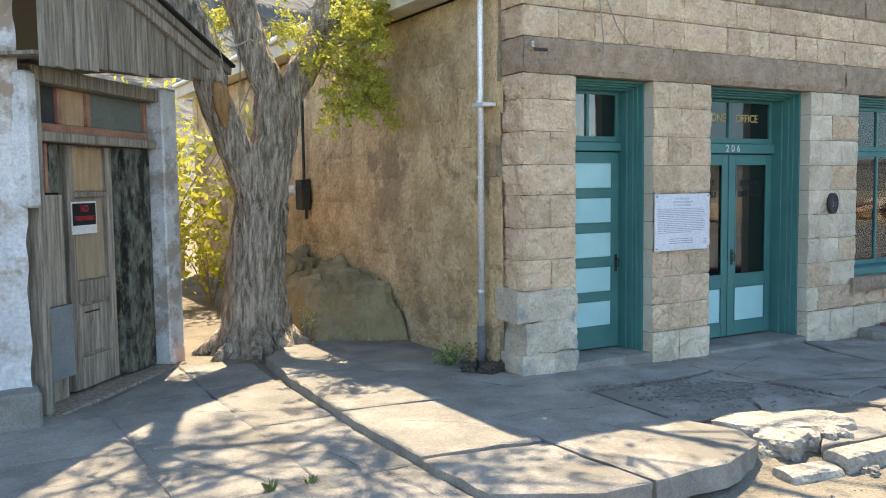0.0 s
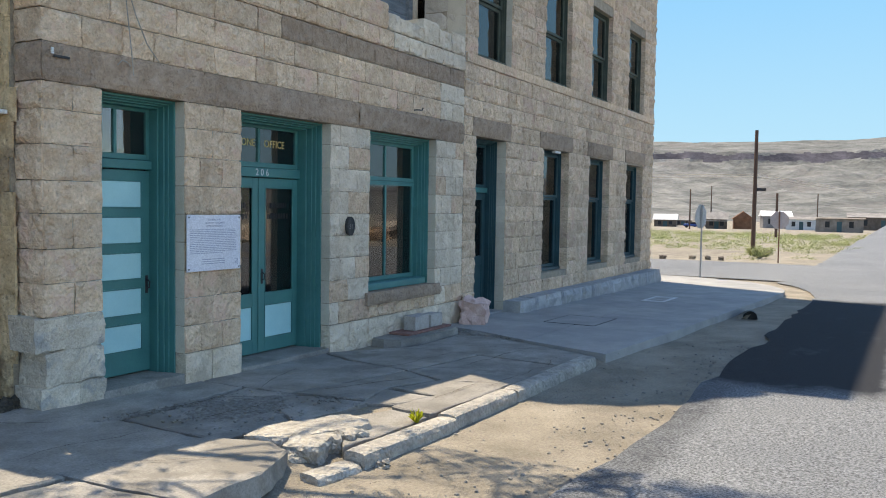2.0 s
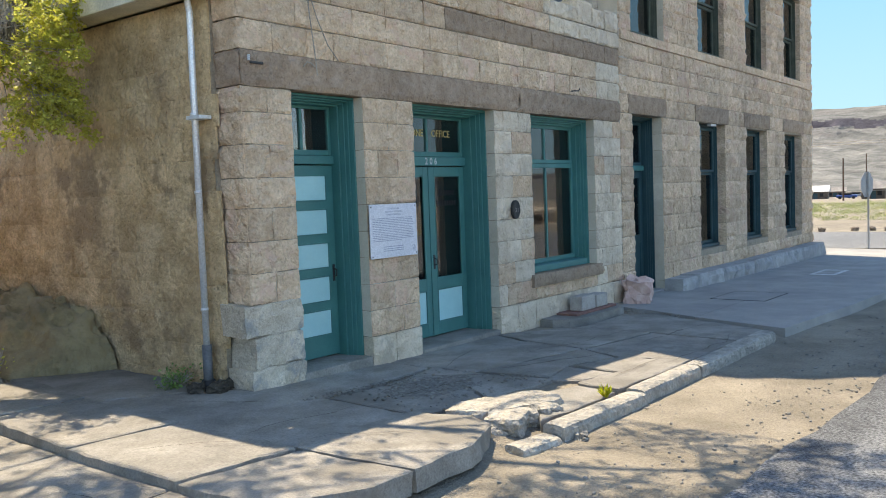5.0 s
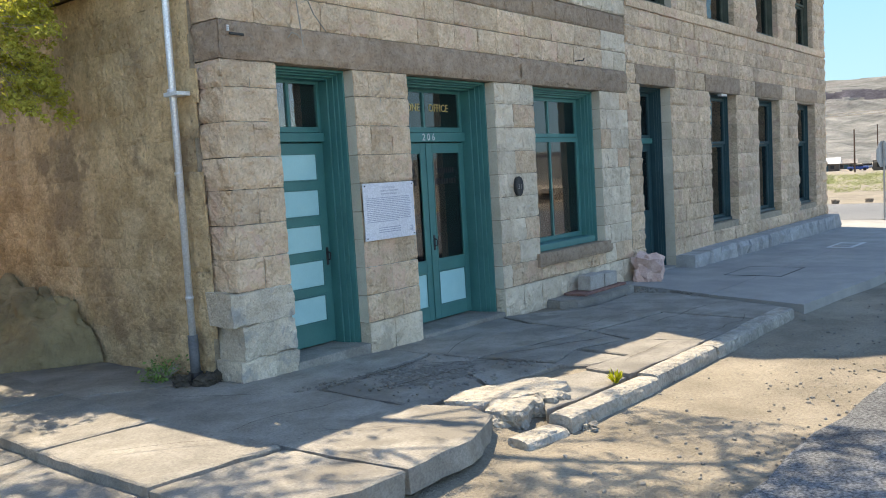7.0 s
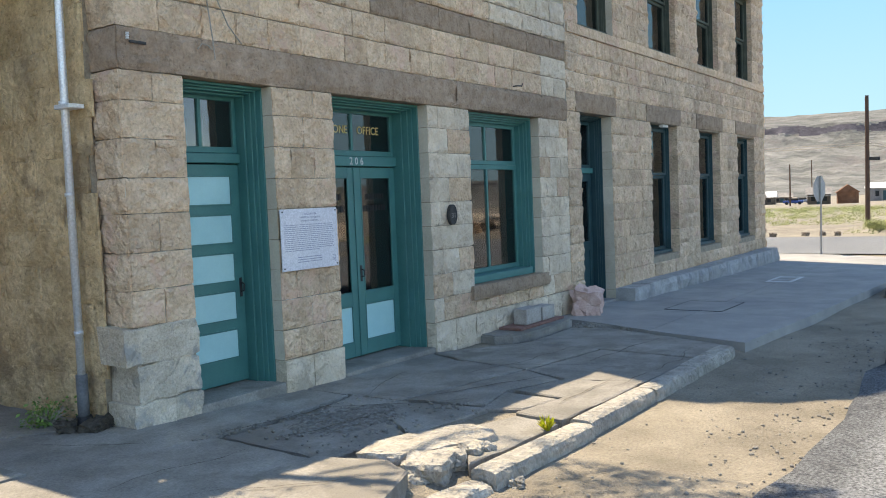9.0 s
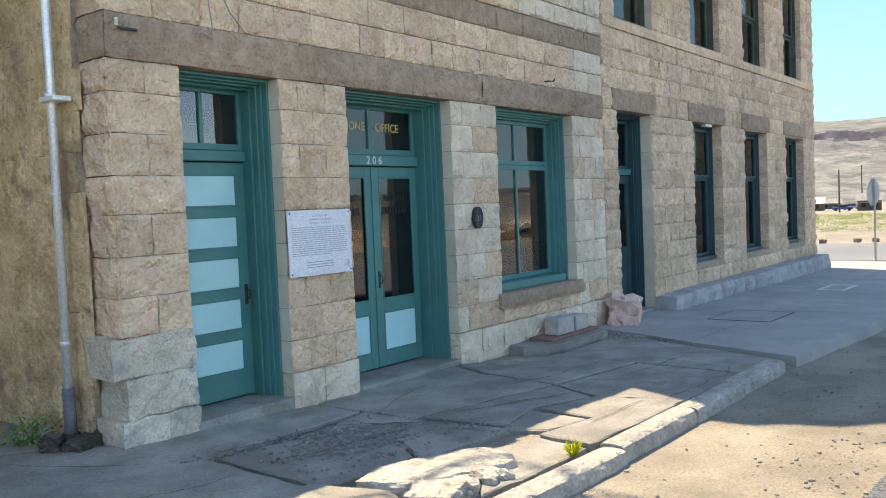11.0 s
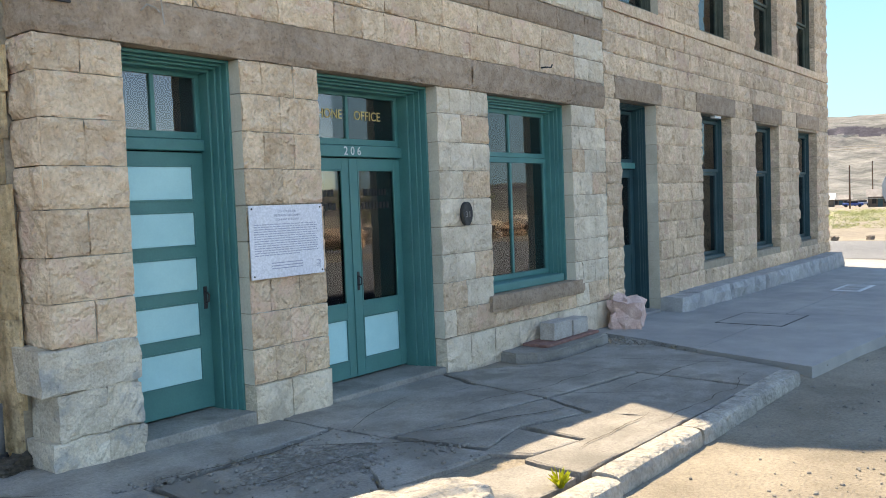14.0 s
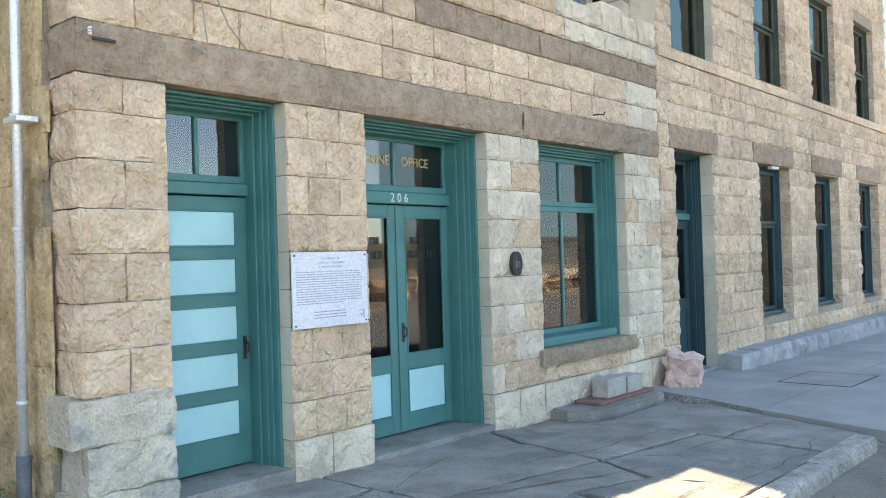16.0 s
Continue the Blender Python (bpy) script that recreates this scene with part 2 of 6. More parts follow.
M_ROOFW = mat("cream_eave_paint", (0.62, 0.57, 0.45), (0.74, 0.69, 0.56), 4, 0.7, 0.15, 0.006)
M_RED = mat("sign_red", (0.50, 0.035, 0.05), (0.58, 0.05, 0.065), 4, 0.5, 0.0)
M_BLACK = mat("sign_black", (0.012, 0.012, 0.013), (0.02, 0.02, 0.021), 4, 0.5, 0.0)
# near-black: the dark of unlit insides is put into the colour
M_DARK = mat("unlit_dark_backing", (0.045, 0.044, 0.044), (0.075, 0.072, 0.07), 2, 0.9, 0.1)
M_ORANGE = mat("orange_window_trim", (0.33, 0.15, 0.10), (0.45, 0.24, 0.17), 6, 0.8, 0.2, 0.004)
M_GLASS = glass("window_glass")


# ---- building helpers ----
def part(name, bm, material, parent=None, label="", smooth=False):
    me = bpy.data.meshes.new(name)
    bm.to_mesh(me)
    bm.free()
    me.materials.append(material)
    if smooth:
        for p in me.polygons:
            p.use_smooth = True
    ob = new(name, me)
    if parent is not None:
        ob.parent = parent
    if label:
        ob["label"] = label
    return ob


def thing(name, label, category, group="", kind=""):
    ob = new(name)
    ob.empty_display_size = 0.1
    return tagged(ob, label, category, group, kind)


def add_box(bm, x0, x1, y0, y1, z0, z1, bevel=0.0, m=None):
    c = bmesh.ops.create_cube(bm, size=1.0)["verts"]
    for v in c:
        v.co = Vector((x0 + (v.co.x + 0.5) * (x1 - x0), y0 + (v.co.y + 0.5) * (y1 - y0), z0 + (v.co.z + 0.5) * (z1 - z0)))
    if bevel:
        es = list({e for v in c for e in v.link_edges})
        r = bmesh.ops.bevel(bm, geom=es, offset=bevel, segments=1, affect="EDGES")
        c = list({v for f in r["faces"] for v in f.verts} | {v for v in c if v.is_valid})
    if m is not None:
        bmesh.ops.transform(bm, matrix=m, verts=c)
    return c


def box(x0, x1, y0, y1, z0, z1, bevel=0.0, m=None):
    bm = bmesh.new()
    add_box(bm, x0, x1, y0, y1, z0, z1, bevel, m)
    return bm


def add_tube(bm, pts, radii, sides=8, cap=True, rough=0.0, seed=0):
    """A tapered tube through the points."""
    rings = []
    prev = None
    for i, p in enumerate(pts):
        p = Vector(p)
        d = (Vector(pts[min(i + 1, len(pts) - 1)]) - Vector(pts[max(i - 1, 0)])).normalized()
        ref = prev if prev is not None else (Vector((1, 0, 0)) if abs(d.x) < 0.9 else Vector((0, 1, 0)))
        u = (ref - d * ref.dot(d)).normalized()
        w = d.cross(u)
        prev = u
        ring = []
        for k in range(sides):
            a = 2 * math.pi * k / sides
            r = radii[i]
            if rough:
                r *= 1 + rough * noise.noise(Vector((math.cos(a) * 3.1 + seed, math.sin(a) * 3.1, p.z * 0.9 + seed * 2)))
            ring.append(bm.verts.new(p + (u * math.cos(a) + w * math.sin(a)) * r))
        rings.append(ring)
    for a, b in zip(rings, rings[1:]):
        for k in range(sides):
            bm.faces.new((a[k], a[(k + 1) % sides], b[(k + 1) % sides], b[k]))
    if cap:
        bm.faces.new(rings[0][::-1])
        bm.faces.new(rings[-1])


def tube(pts, radii, sides=8, **k):
    bm = bmesh.new()
    add_tube(bm, pts, radii if isinstance(radii, (list, tuple)) else [radii] * len(pts), sides, **k)
    return bm


def text_part(name, body, size, m, material, parent, align="CENTER", thick=0.002, width=0.0):
    """Raised lettering as a mesh."""
    cu = bpy.data.curves.new(name, "FONT")
    cu.body, cu.size, cu.align_x, cu.align_y, cu.extrude = body, size, align, "CENTER", thick
    cu.resolution_u = 3
    tmp = bpy.data.objects.new(name, cu)
    scene.collection.objects.link(tmp)
    me = bpy.data.meshes.new_from_object(tmp.evaluated_get(bpy.context.evaluated_depsgraph_get()))
    bpy.data.objects.remove(tmp)
    if width:
        xs = [v.co.x for v in me.vertices]
        me.transform(Matrix.Diagonal((width / (max(xs) - min(xs)), 1, 1, 1)))
    me.transform(m)
    me.materials.clear()
    me.materials.append(material)
    ob = new(name, me)
    ob.parent = parent
    return ob


def stone_verts(x0, x1, z0, z1, depth, relief, rnd, nx=4, nz=3):
    """A rock-faced block in the plane y = 0, facing -y: vertices and faces."""
    vs, fs = [], []
    w, h = x1 - x0, z1 - z0
    for j in range(nz + 1):
        for i in range(nx + 1):
            edge = i in (0, nx) or j in (0, nz)
            fx, fz = i / nx, j / nz
            if edge:
                y = rnd.uniform(-0.004, 0.003)
                jx, jz = rnd.uniform(-0.004, 0.004), rnd.uniform(-0.004, 0.004)
            else:
                y = -relief * rnd.uniform(0.05, 1.0)
                jx, jz = rnd.uniform(-0.1, 0.1) * w / nx, rnd.uniform(-0.1, 0.1) * h / nz
            if not edge:
                fx = 0.5 + (fx - 0.5) * 1.3
                fz = 0.5 + (fz - 0.5) * 1.3
            vs.append((x0 + fx * w + jx, y, z0 + fz * h + jz))
    row = nx + 1
    for j in range(nz):
        for i in range(nx):
            a = j * row + i
            fs.append((a, a + 1, a + row + 1, a + row))
    loop = [i for i in range(nx)] + [nx + j * row for j in range(nz)] + [nz * row + nx - i for i in range(nx)] + [(nz - j) * row for j in range(nz)]
    base = len(vs)
    cnr = [(x0, z0), (x1, z0), (x1, z1), (x0, z1)]
    for x, z in cnr:
        vs.append((x, depth, z))
    spans = [(0, nx, 0, 1), (nx, nx + nz, 1, 2), (nx + nz, 2 * nx + nz, 2, 3), (2 * nx + nz, 2 * nx + 2 * nz, 3, 0)]
    n = len(loop)
    for a, b, c0, c1 in spans:
        fs.append(tuple([base + c0] + [base + c1] + [loop[k % n] for k in range(b, a - 1, -1)]))
    return vs, fs


def lay_courses(x0, x1, courses, openings, rnd, lo=0.38, hi=0.72, joint=0.009):
    """Rows of blocks cut by openings (x0, x1, z0, z1): x0, x1, z0, z1, whether it ends at an opening."""
    out = []
    for k, (z0, z1) in enumerate(courses):
        cuts = [(a, b) for a, b, c, d in openings if c < z1 - 0.02 and d > z0 + 0.02]
        spans, x = [], x0
        for a, b in sorted(cuts):
            if a > x + 0.02:
                spans.append((x, a, x > x0, True))
            x = max(x, b)
        if x < x1 - 0.02:
            spans.append((x, x1, x > x0, False))
        for a, b, le, re in spans:
            n = max(1, round((b - a) / rnd.uniform(lo, hi)))
            ts = [0.0] + [(i + (rnd.uniform(-0.27, 0.27))) / n for i in range(1, n)] + [1.0]
            for i in range(n):
                p, q = a + ts[i] * (b - a), a + ts[i + 1] * (b - a)
                out.append((p + (0 if (i == 0) else joint / 2), q - (0 if i == n - 1 else joint / 2), z0 + joint / 2, z1 - joint / 2, (i == 0 and le) or (i == n - 1 and re)))
    return out


def wall_core(name, x0, x1, z0, z1, openings, ya, yb, material, gap=0.006):
    """A solid wall with the openings left out."""
    xs = sorted({x0, x1, *[v for o in openings for v in (o[0] - gap, o[1] + gap)]})
    zs = sorted({z0, z1, *[v for o in openings for v in (o[2] - gap, o[3] + gap) if z0 < v < z1]})
    bm = bmesh.new()
    for xa, xb in zip(xs, xs[1:]):
        for za, zb in zip(zs, zs[1:]):
            cx, cz = (xa + xb) / 2, (za + zb) / 2
            if not any(o[0] - gap < cx < o[1] + gap and o[2] - gap < cz < o[3] + gap for o in openings):
                add_box(bm, xa, xb, ya, yb, za, zb)
    bmesh.ops.remove_doubles(bm, verts=bm.verts, dist=0.0005)
    dead = [f for f in bm.faces if len([g for e in f.edges for g in e.link_faces if g is not f and set(g.verts) == set(f.verts)])]
    bmesh.ops.delete(bm, geom=list(set(dead)), context="FACES_ONLY")
    return tagged(part(name, bm, material), kind="structure")


FACE = 8.0
DOOR_A, DOOR_B, WIN_C = (6.0, 6.99, -0.1, 2.895), (7.80, 9.41, -0.1, 2.895), (10.29, 12.10, 0.70, 2.895)
LOW_OPEN = [DOOR_A, DOOR_B, WIN_C]
TALL_OPEN = [(13.45, 14.64, -0.2, 3.05), (16.40, 17.84, 0.58, 3.04), (19.13, 20.62, 0.58, 3.02), (21.98, 23.48, 0.58, 3.0),
             (13.45, 14.80, 4.38, 6.42), (16.40, 17.86, 4.38, 6.42), (19.16, 20.62, 4.38, 6.42), (21.98, 23.42, 4.38, 6.42)]


# ---- terrain ----
def walk_z(x):
    """Top of the footway along the street."""
    pts = [(-60, 0.16), (4.6, 0.15), (7.0, 0.06), (9.4, 0.03), (13.0, 0.0), (24.0, -0.14), (40, -0.2)]
    for (a, p), (b, q) in zip(pts, pts[1:]):
        if x <= b:
            return p + (q - p) * max(0.0, (x - a)) / (b - a)
    return pts[-1][1]


def street_z(x, y):
    s = walk_z(x) - 0.10
    crown = 0.09 * max(0.0, min(1.0, (4.6 - y) / 5.0)) if y > -9 else 0.09
    return max(-0.24, min(s, -0.01)) + crown * max(0.0, min(1.0, (30 - x) / 12))


def ground_z(x, y):
    d = math.hypot(x, y)
    if y > (5.45 if x < 11 else 4.9) and x < 26.5:
        base = walk_z(x) - 0.045
    else:
        base = street_z(x, y) - 0.02
    if d > 38:
        k = min(1.0, (d - 38) / 170)
        base -= 2.4 * k * max(0.0, x / d)
    base += (0.004 if y > 4.9 and d < 40 else 0.02) * noise.noise(Vector((x * 0.6, y * 0.6, 3.0)))
    return base


def axis_steps(lo, hi, near, far_hi):
    out, x = [], lo
    while x < hi:
        out.append(x)
        d = max(0.0, max(near[0] - x, x - near[1]))
        x += max(0.35, d * 0.16)
    out.append(hi)
    return out


def sheet(name, xs, ys, zf, material, keep=None):
    bm = bmesh.new()
    grid = [[bm.verts.new((x, y, zf(x, y))) for x in xs] for y in ys]
    for j in range(len(ys) - 1):
        for i in range(len(xs) - 1):
            bm.faces.new((grid[j][i], grid[j][i + 1], grid[j + 1][i + 1], grid[j + 1][i]))
    return tagged(part(name, bm, material, smooth=True), kind="structure")


sheet("ground", axis_steps(-2500, 2500, (-6, 30), 0), axis_steps(-2500, 2500, (-4, 22), 0), ground_z, M_DIRT)


def road_sheet():
    xs = [-70 + i * 0.5 for i in range(250)] + [55 + i * 3.0 for i in range(40)]
    bm = bmesh.new()
    rows = []
    for x in xs:
        edge = 3.55 + 0.16 * noise.noise(Vector((x * 1.1, 0.3, 0))) + 0.07 * noise.noise(Vector((x * 4.1, 5.3, 0))) + (0.0 if x < 22 else min(4.0, (x - 22) ** 2 * 0.05) if x < 27.6 else 1.2)
        rows.append([bm.verts.new((x, y, max(street_z(x, y), ground_z(x, y) + 0.01) + 0.012)) for y in (-6.5, -4, -2, 0, 1.5, 2.6, 3.1, edge)])
    for a, b in zip(rows, rows[1:]):
        for k in range(7):
            bm.faces.new((a[k], b[k], b[k + 1], a[k + 1]))
    return tagged(part("road", bm, M_ASPH, smooth=True), kind="structure")


road_sheet()
bm = bmesh.new()
rows = []
for i in range(120):
    y = -70 + i * 1.2
    e0, e1 = 27.8 + 0.15 * noise.noise(Vector((y, 1, 2))), 36.2 + 0.4 * noise.noise(Vector((y, 7, 2)))
    rows.append([bm.verts.new((x, y, max(street_z(x, y), ground_z(x, y) + 0.012) + 0.018)) for x in (e0, 30, 32, 34, e1)])
for a, b in zip(rows, rows[1:]):
    for k in range(4):
        bm.faces.new((a[k], a[k + 1], b[k + 1], b[k]))
tagged(part("road_2", bm, M_ASPH, smooth=True), kind="structure")


# ---- low stone building ----
rnd = random.Random(4)
wall_core("wall_low_front", 5.45, 12.98, -0.2, 4.03, LOW_OPEN, FACE + 0.015, FACE + 0.32, M_MORTAR)
bm = box(5.35, 5.66, 8.34, 19.6, -0.3, 3.72)
wall_side = tagged(part("wall_low_side", bm, M_MORTAR), kind="structure")
tagged(part("wall_low_back", box(5.31, 12.98, 19.3, 19.6, -0.3, 3.6), M_SIDE), kind="structure")
# interior shell, coloured near-black in place of room shade
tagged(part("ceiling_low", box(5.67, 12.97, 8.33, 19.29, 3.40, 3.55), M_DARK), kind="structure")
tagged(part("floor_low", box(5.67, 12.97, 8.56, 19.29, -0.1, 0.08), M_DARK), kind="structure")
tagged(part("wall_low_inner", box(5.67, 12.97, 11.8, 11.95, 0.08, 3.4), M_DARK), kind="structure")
bm = box(5.02, 12.97, 8.45, 19.7, 3.86, 3.93)
tagged(part("roof_low", bm, M_ROOFW), "pale painted roof deck behind the parapet", "roof", kind="structure")
eave = thing("eave_board", "white painted timber eave along the side wall", "eave", kind="structure")
part("fascia", box(4.98, 5.03, 8.04, 19.7, 3.72, 3.97, 0.006), M_ROOFW, eave)
part("soffit", box(5.03, 5.31, 8.42, 19.7, 3.735, 3.76), M_ROOFW, eave)
# end box is carried up above the eave, unseen, to stop a sun leak
part("end_box", box(5.035, 5.372, 7.98, 8.42, 3.74, 4.288, 0.008), M_ROOFW, eave, "boxed end of the eave, raised out of view to block sun")
part("gutter", tube([(4.935, 8.10, 3.945), (4.935, 19.6, 3.945)], 0.032, 10), M_METAL, eave, "galvanised half-round gutter", smooth=True)
part("roof_edge", box(4.93, 5.06, 8.02, 19.72, 3.972, 4.0, 0.006), M_WHITEP, eave)

# ---- tall stone building ----
wall_core("wall_tall_front", 13.04, 24.43, -0.35, 12.6, TALL_OPEN, FACE + 0.013, FACE + 0.34, M_MORTAR)
SIDE_WIN = (8.75, 10.3, 4.62, 6.3)
bm = bmesh.new()
for ya, yb, za, zb in ((8.35, 22, -0.3, 4.62), (8.35, 8.75, 4.62, 6.3), (10.3, 22, 4.62, 6.3), (8.35, 22, 6.3, 12.6)):
    add_box(bm, 13.02, 13.36, ya, yb, za, zb)
tagged(part("wall_tall_west", bm, M_MORTAR), kind="structure")
tagged(part("wall_tall_east", box(24.10, 24.41, 8.35, 22, -0.35, 12.6), M_SIDE), kind="structure")
tagged(part("wall_tall_back", box(13.37, 24.09, 21.7, 22, -0.35, 12.6), M_SIDE), kind="structure")
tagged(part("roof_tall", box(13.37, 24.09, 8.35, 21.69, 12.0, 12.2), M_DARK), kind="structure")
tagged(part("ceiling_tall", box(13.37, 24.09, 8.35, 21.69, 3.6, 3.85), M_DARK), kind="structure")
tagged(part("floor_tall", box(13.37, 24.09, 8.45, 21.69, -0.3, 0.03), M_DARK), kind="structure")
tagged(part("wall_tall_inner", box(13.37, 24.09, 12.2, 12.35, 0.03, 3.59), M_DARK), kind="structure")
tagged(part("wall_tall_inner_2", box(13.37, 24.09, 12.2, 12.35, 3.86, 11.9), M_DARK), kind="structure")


shade_wall = thing("shade_casting_wall", "boarded upper wall above the low roof, its unseen top added to cast shade", "wall", kind="structure")
bm = bmesh.new()
add_box(bm, 10.67, 10.95, 8.9, 9.22, 3.94, 6.5)
add_box(bm, 12.9, 13.0, 8.9, 9.22, 3.94, 6.5)
# unseen raked top, added and shaped so its shadow falls on the gravel
prof = [(10.67, 6.5), (13.0, 6.5), (13.0, 12.9), (12.6, 12.5), (12.3, 11.9), (11.9, 11.6), (11.6, 10.9), (11.2, 10.3), (10.9, 9.4), (10.67, 9.0)]
fa = [bm.verts.new((x, 8.9, z)) for x, z in prof]
fb = [bm.verts.new((x, 9.22, z)) for x, z in prof]
bm.faces.new(fa)
bm.faces.new(fb[::-1])
for i in range(len(prof)):
    j = (i + 1) % len(prof)
    bm.faces.new((fa[j], fa[i], fb[i], fb[j]))
bmesh.ops.recalc_face_normals(bm, faces=bm.faces)
part("wall_stone", bm, M_WHITE, shade_wall)
M_BLUEWOOD = mat("blue_grey_timber", (0.13, 0.155, 0.175), (0.22, 0.25, 0.275), 4, 0.8, 0.4, 0.01, stretch=(0.6, 6, 6), vary=0.12)
for k in range(9):
    part("board", box(10.95, 12.78, 9.0, 9.03, 4.80 + k * 0.19, 4.984 + k * 0.19, 0.003), M_BLUEWOOD, shade_wall, "weathered blue-grey board")
part("post", box(12.78, 12.895, 8.93, 9.08, 3.94, 6.49, 0.006), M_BLUEWOOD, shade_wall, "dark timber post")

# ---- joinery ----
def pane(parent, x0, x1, z0, z1, y):
    ob = part("pane", box(x0, x1, y, y + 0.005, z0, z1), M_GLASS, parent)
    ob.visible_shadow = False
    return ob


def casing(parent, o, y, material, z_bot, w=0.05, depth=0.2):
    """Moulded wooden lining of an opening: stepped architrave in front of a deep jamb."""
    x0, x1, z1 = o[0] + 0.004, o[1] - 0.004, o[3] - 0.004
    rings = ((0.0, 0.30, -0.008, depth), (0.30, 0.52, depth * 0.16, depth), (0.52, 0.74, depth * 0.30, depth), (0.74, 1.0, depth * 0.5, depth))
    for side in (0, 1):
        bm = bmesh.new()
        for p, q, dy, d in rings:
            a, b = (x0 + w * p, x0 + w * q) if side == 0 else (x1 - w * q, x1 - w * p)
            add_box(bm, a, b, y + dy, y + d, z_bot, z1 - w * q, 0.003)
        part("jamb", bm, material, parent)
    bm = bmesh.new()
    for p, q, dy, d in rings:
        add_box(bm, x0 + w * p, x1 - w * p, y + dy, y + d, z1 - w * q, z1 - w * p, 0.003)
    part("head", bm, material, parent)


def sash(parent, x0, x1, z0, z1, y, material, rail=0.05, bars=1, depth=0.04, name="sash"):
    bm = bmesh.new()
    for a, b, c, d in ((x0, x0 + rail, z0, z1), (x1 - rail, x1, z0, z1), (x0 + rail, x1 - rail, z1 - rail, z1), (x0 + rail, x1 - rail, z0, z0 + rail)):
        add_box(bm, a, b, y, y + depth, c, d, 0.003)
    xs = [x0 + rail]
    for k in range(bars):
        c = x0 + (x1 - x0) * (k + 1) / (bars + 1)
        add_box(bm, c - 0.018, c + 0.018, y, y + depth, z0 + rail, z1 - rail, 0.003)
        xs += [c - 0.018, c + 0.018]
    xs.append(x1 - rail)
    fr = part(name, bm, material, parent)
    for a, b in zip(xs[::2], xs[1::2]):
        pane(fr, a, b, z0 + rail, z1 - rail, y + depth * 0.5)
    return fr


def handle(parent, x, z, y):
    hd = part("handle", box(x - 0.018, x + 0.018, y - 0.008, y, z - 0.10, z + 0.08, 0.004), M_DMETAL, parent, "dark iron handle plate")
    part("grip", tube([(x, y - 0.008, z - 0.05), (x, y - 0.045, z - 0.04), (x, y - 0.05, z + 0.02), (x, y - 0.008, z + 0.04)], 0.008, 6), M_DMETAL, hd)


LEAF_Y = 8.415
CASE_Y = 8.13
# single door
o = DOOR_A
d1 = thing("door_1", "closed teal door with five pale aqua panels and a transom", "door", kind="structure")
casing(d1, o, CASE_Y, M_TEAL, 0.10, 0.075, 0.34)
lx0, lx1 = 6.06, 6.93
leaf = part("leaf", box(lx0, lx1, LEAF_Y, LEAF_Y + 0.045, 0.17, 2.20, 0.004), M_TEAL, d1)
for k in range(5):
    zt = 2.085 - 0.357 * k
    part("panel", box(lx0 + 0.13, lx1 - 0.13, LEAF_Y - 0.004, LEAF_Y + 0.01, zt - 0.25, zt, 0.003), M_LIGHT, leaf, "pale aqua panel")
    bm = bmesh.new()
    for a, b, c, d in ((lx0 + 0.115, lx0 + 0.13, zt - 0.265, zt + 0.015), (lx1 - 0.13, lx1 - 0.115, zt - 0.265, zt + 0.015)):
        add_box(bm, a, b, LEAF_Y - 0.010, LEAF_Y + 0.004, c, d, 0.002)
    for c, d in ((zt, zt + 0.015), (zt - 0.265, zt - 0.25)):
        add_box(bm, lx0 + 0.13, lx1 - 0.13, LEAF_Y - 0.010, LEAF_Y + 0.004, c, d, 0.002)
    part("moulding", bm, M_TEAL, leaf)
handle(leaf, lx1 - 0.06, 1.06, LEAF_Y)
part("transom_bar", box(lx0, lx1, LEAF_Y - 0.035, LEAF_Y + 0.045, 2.21, 2.30, 0.006), M_TEAL, d1)
sash(d1, lx0, lx1, 2.305, 2.84, LEAF_Y, M_TEAL, 0.055, 1, name="transom")
part("threshold", box(6.0, 6.99, 7.99, 8.50, -0.12, 0.155, 0.008), M_CONC, d1, "worn concrete step")

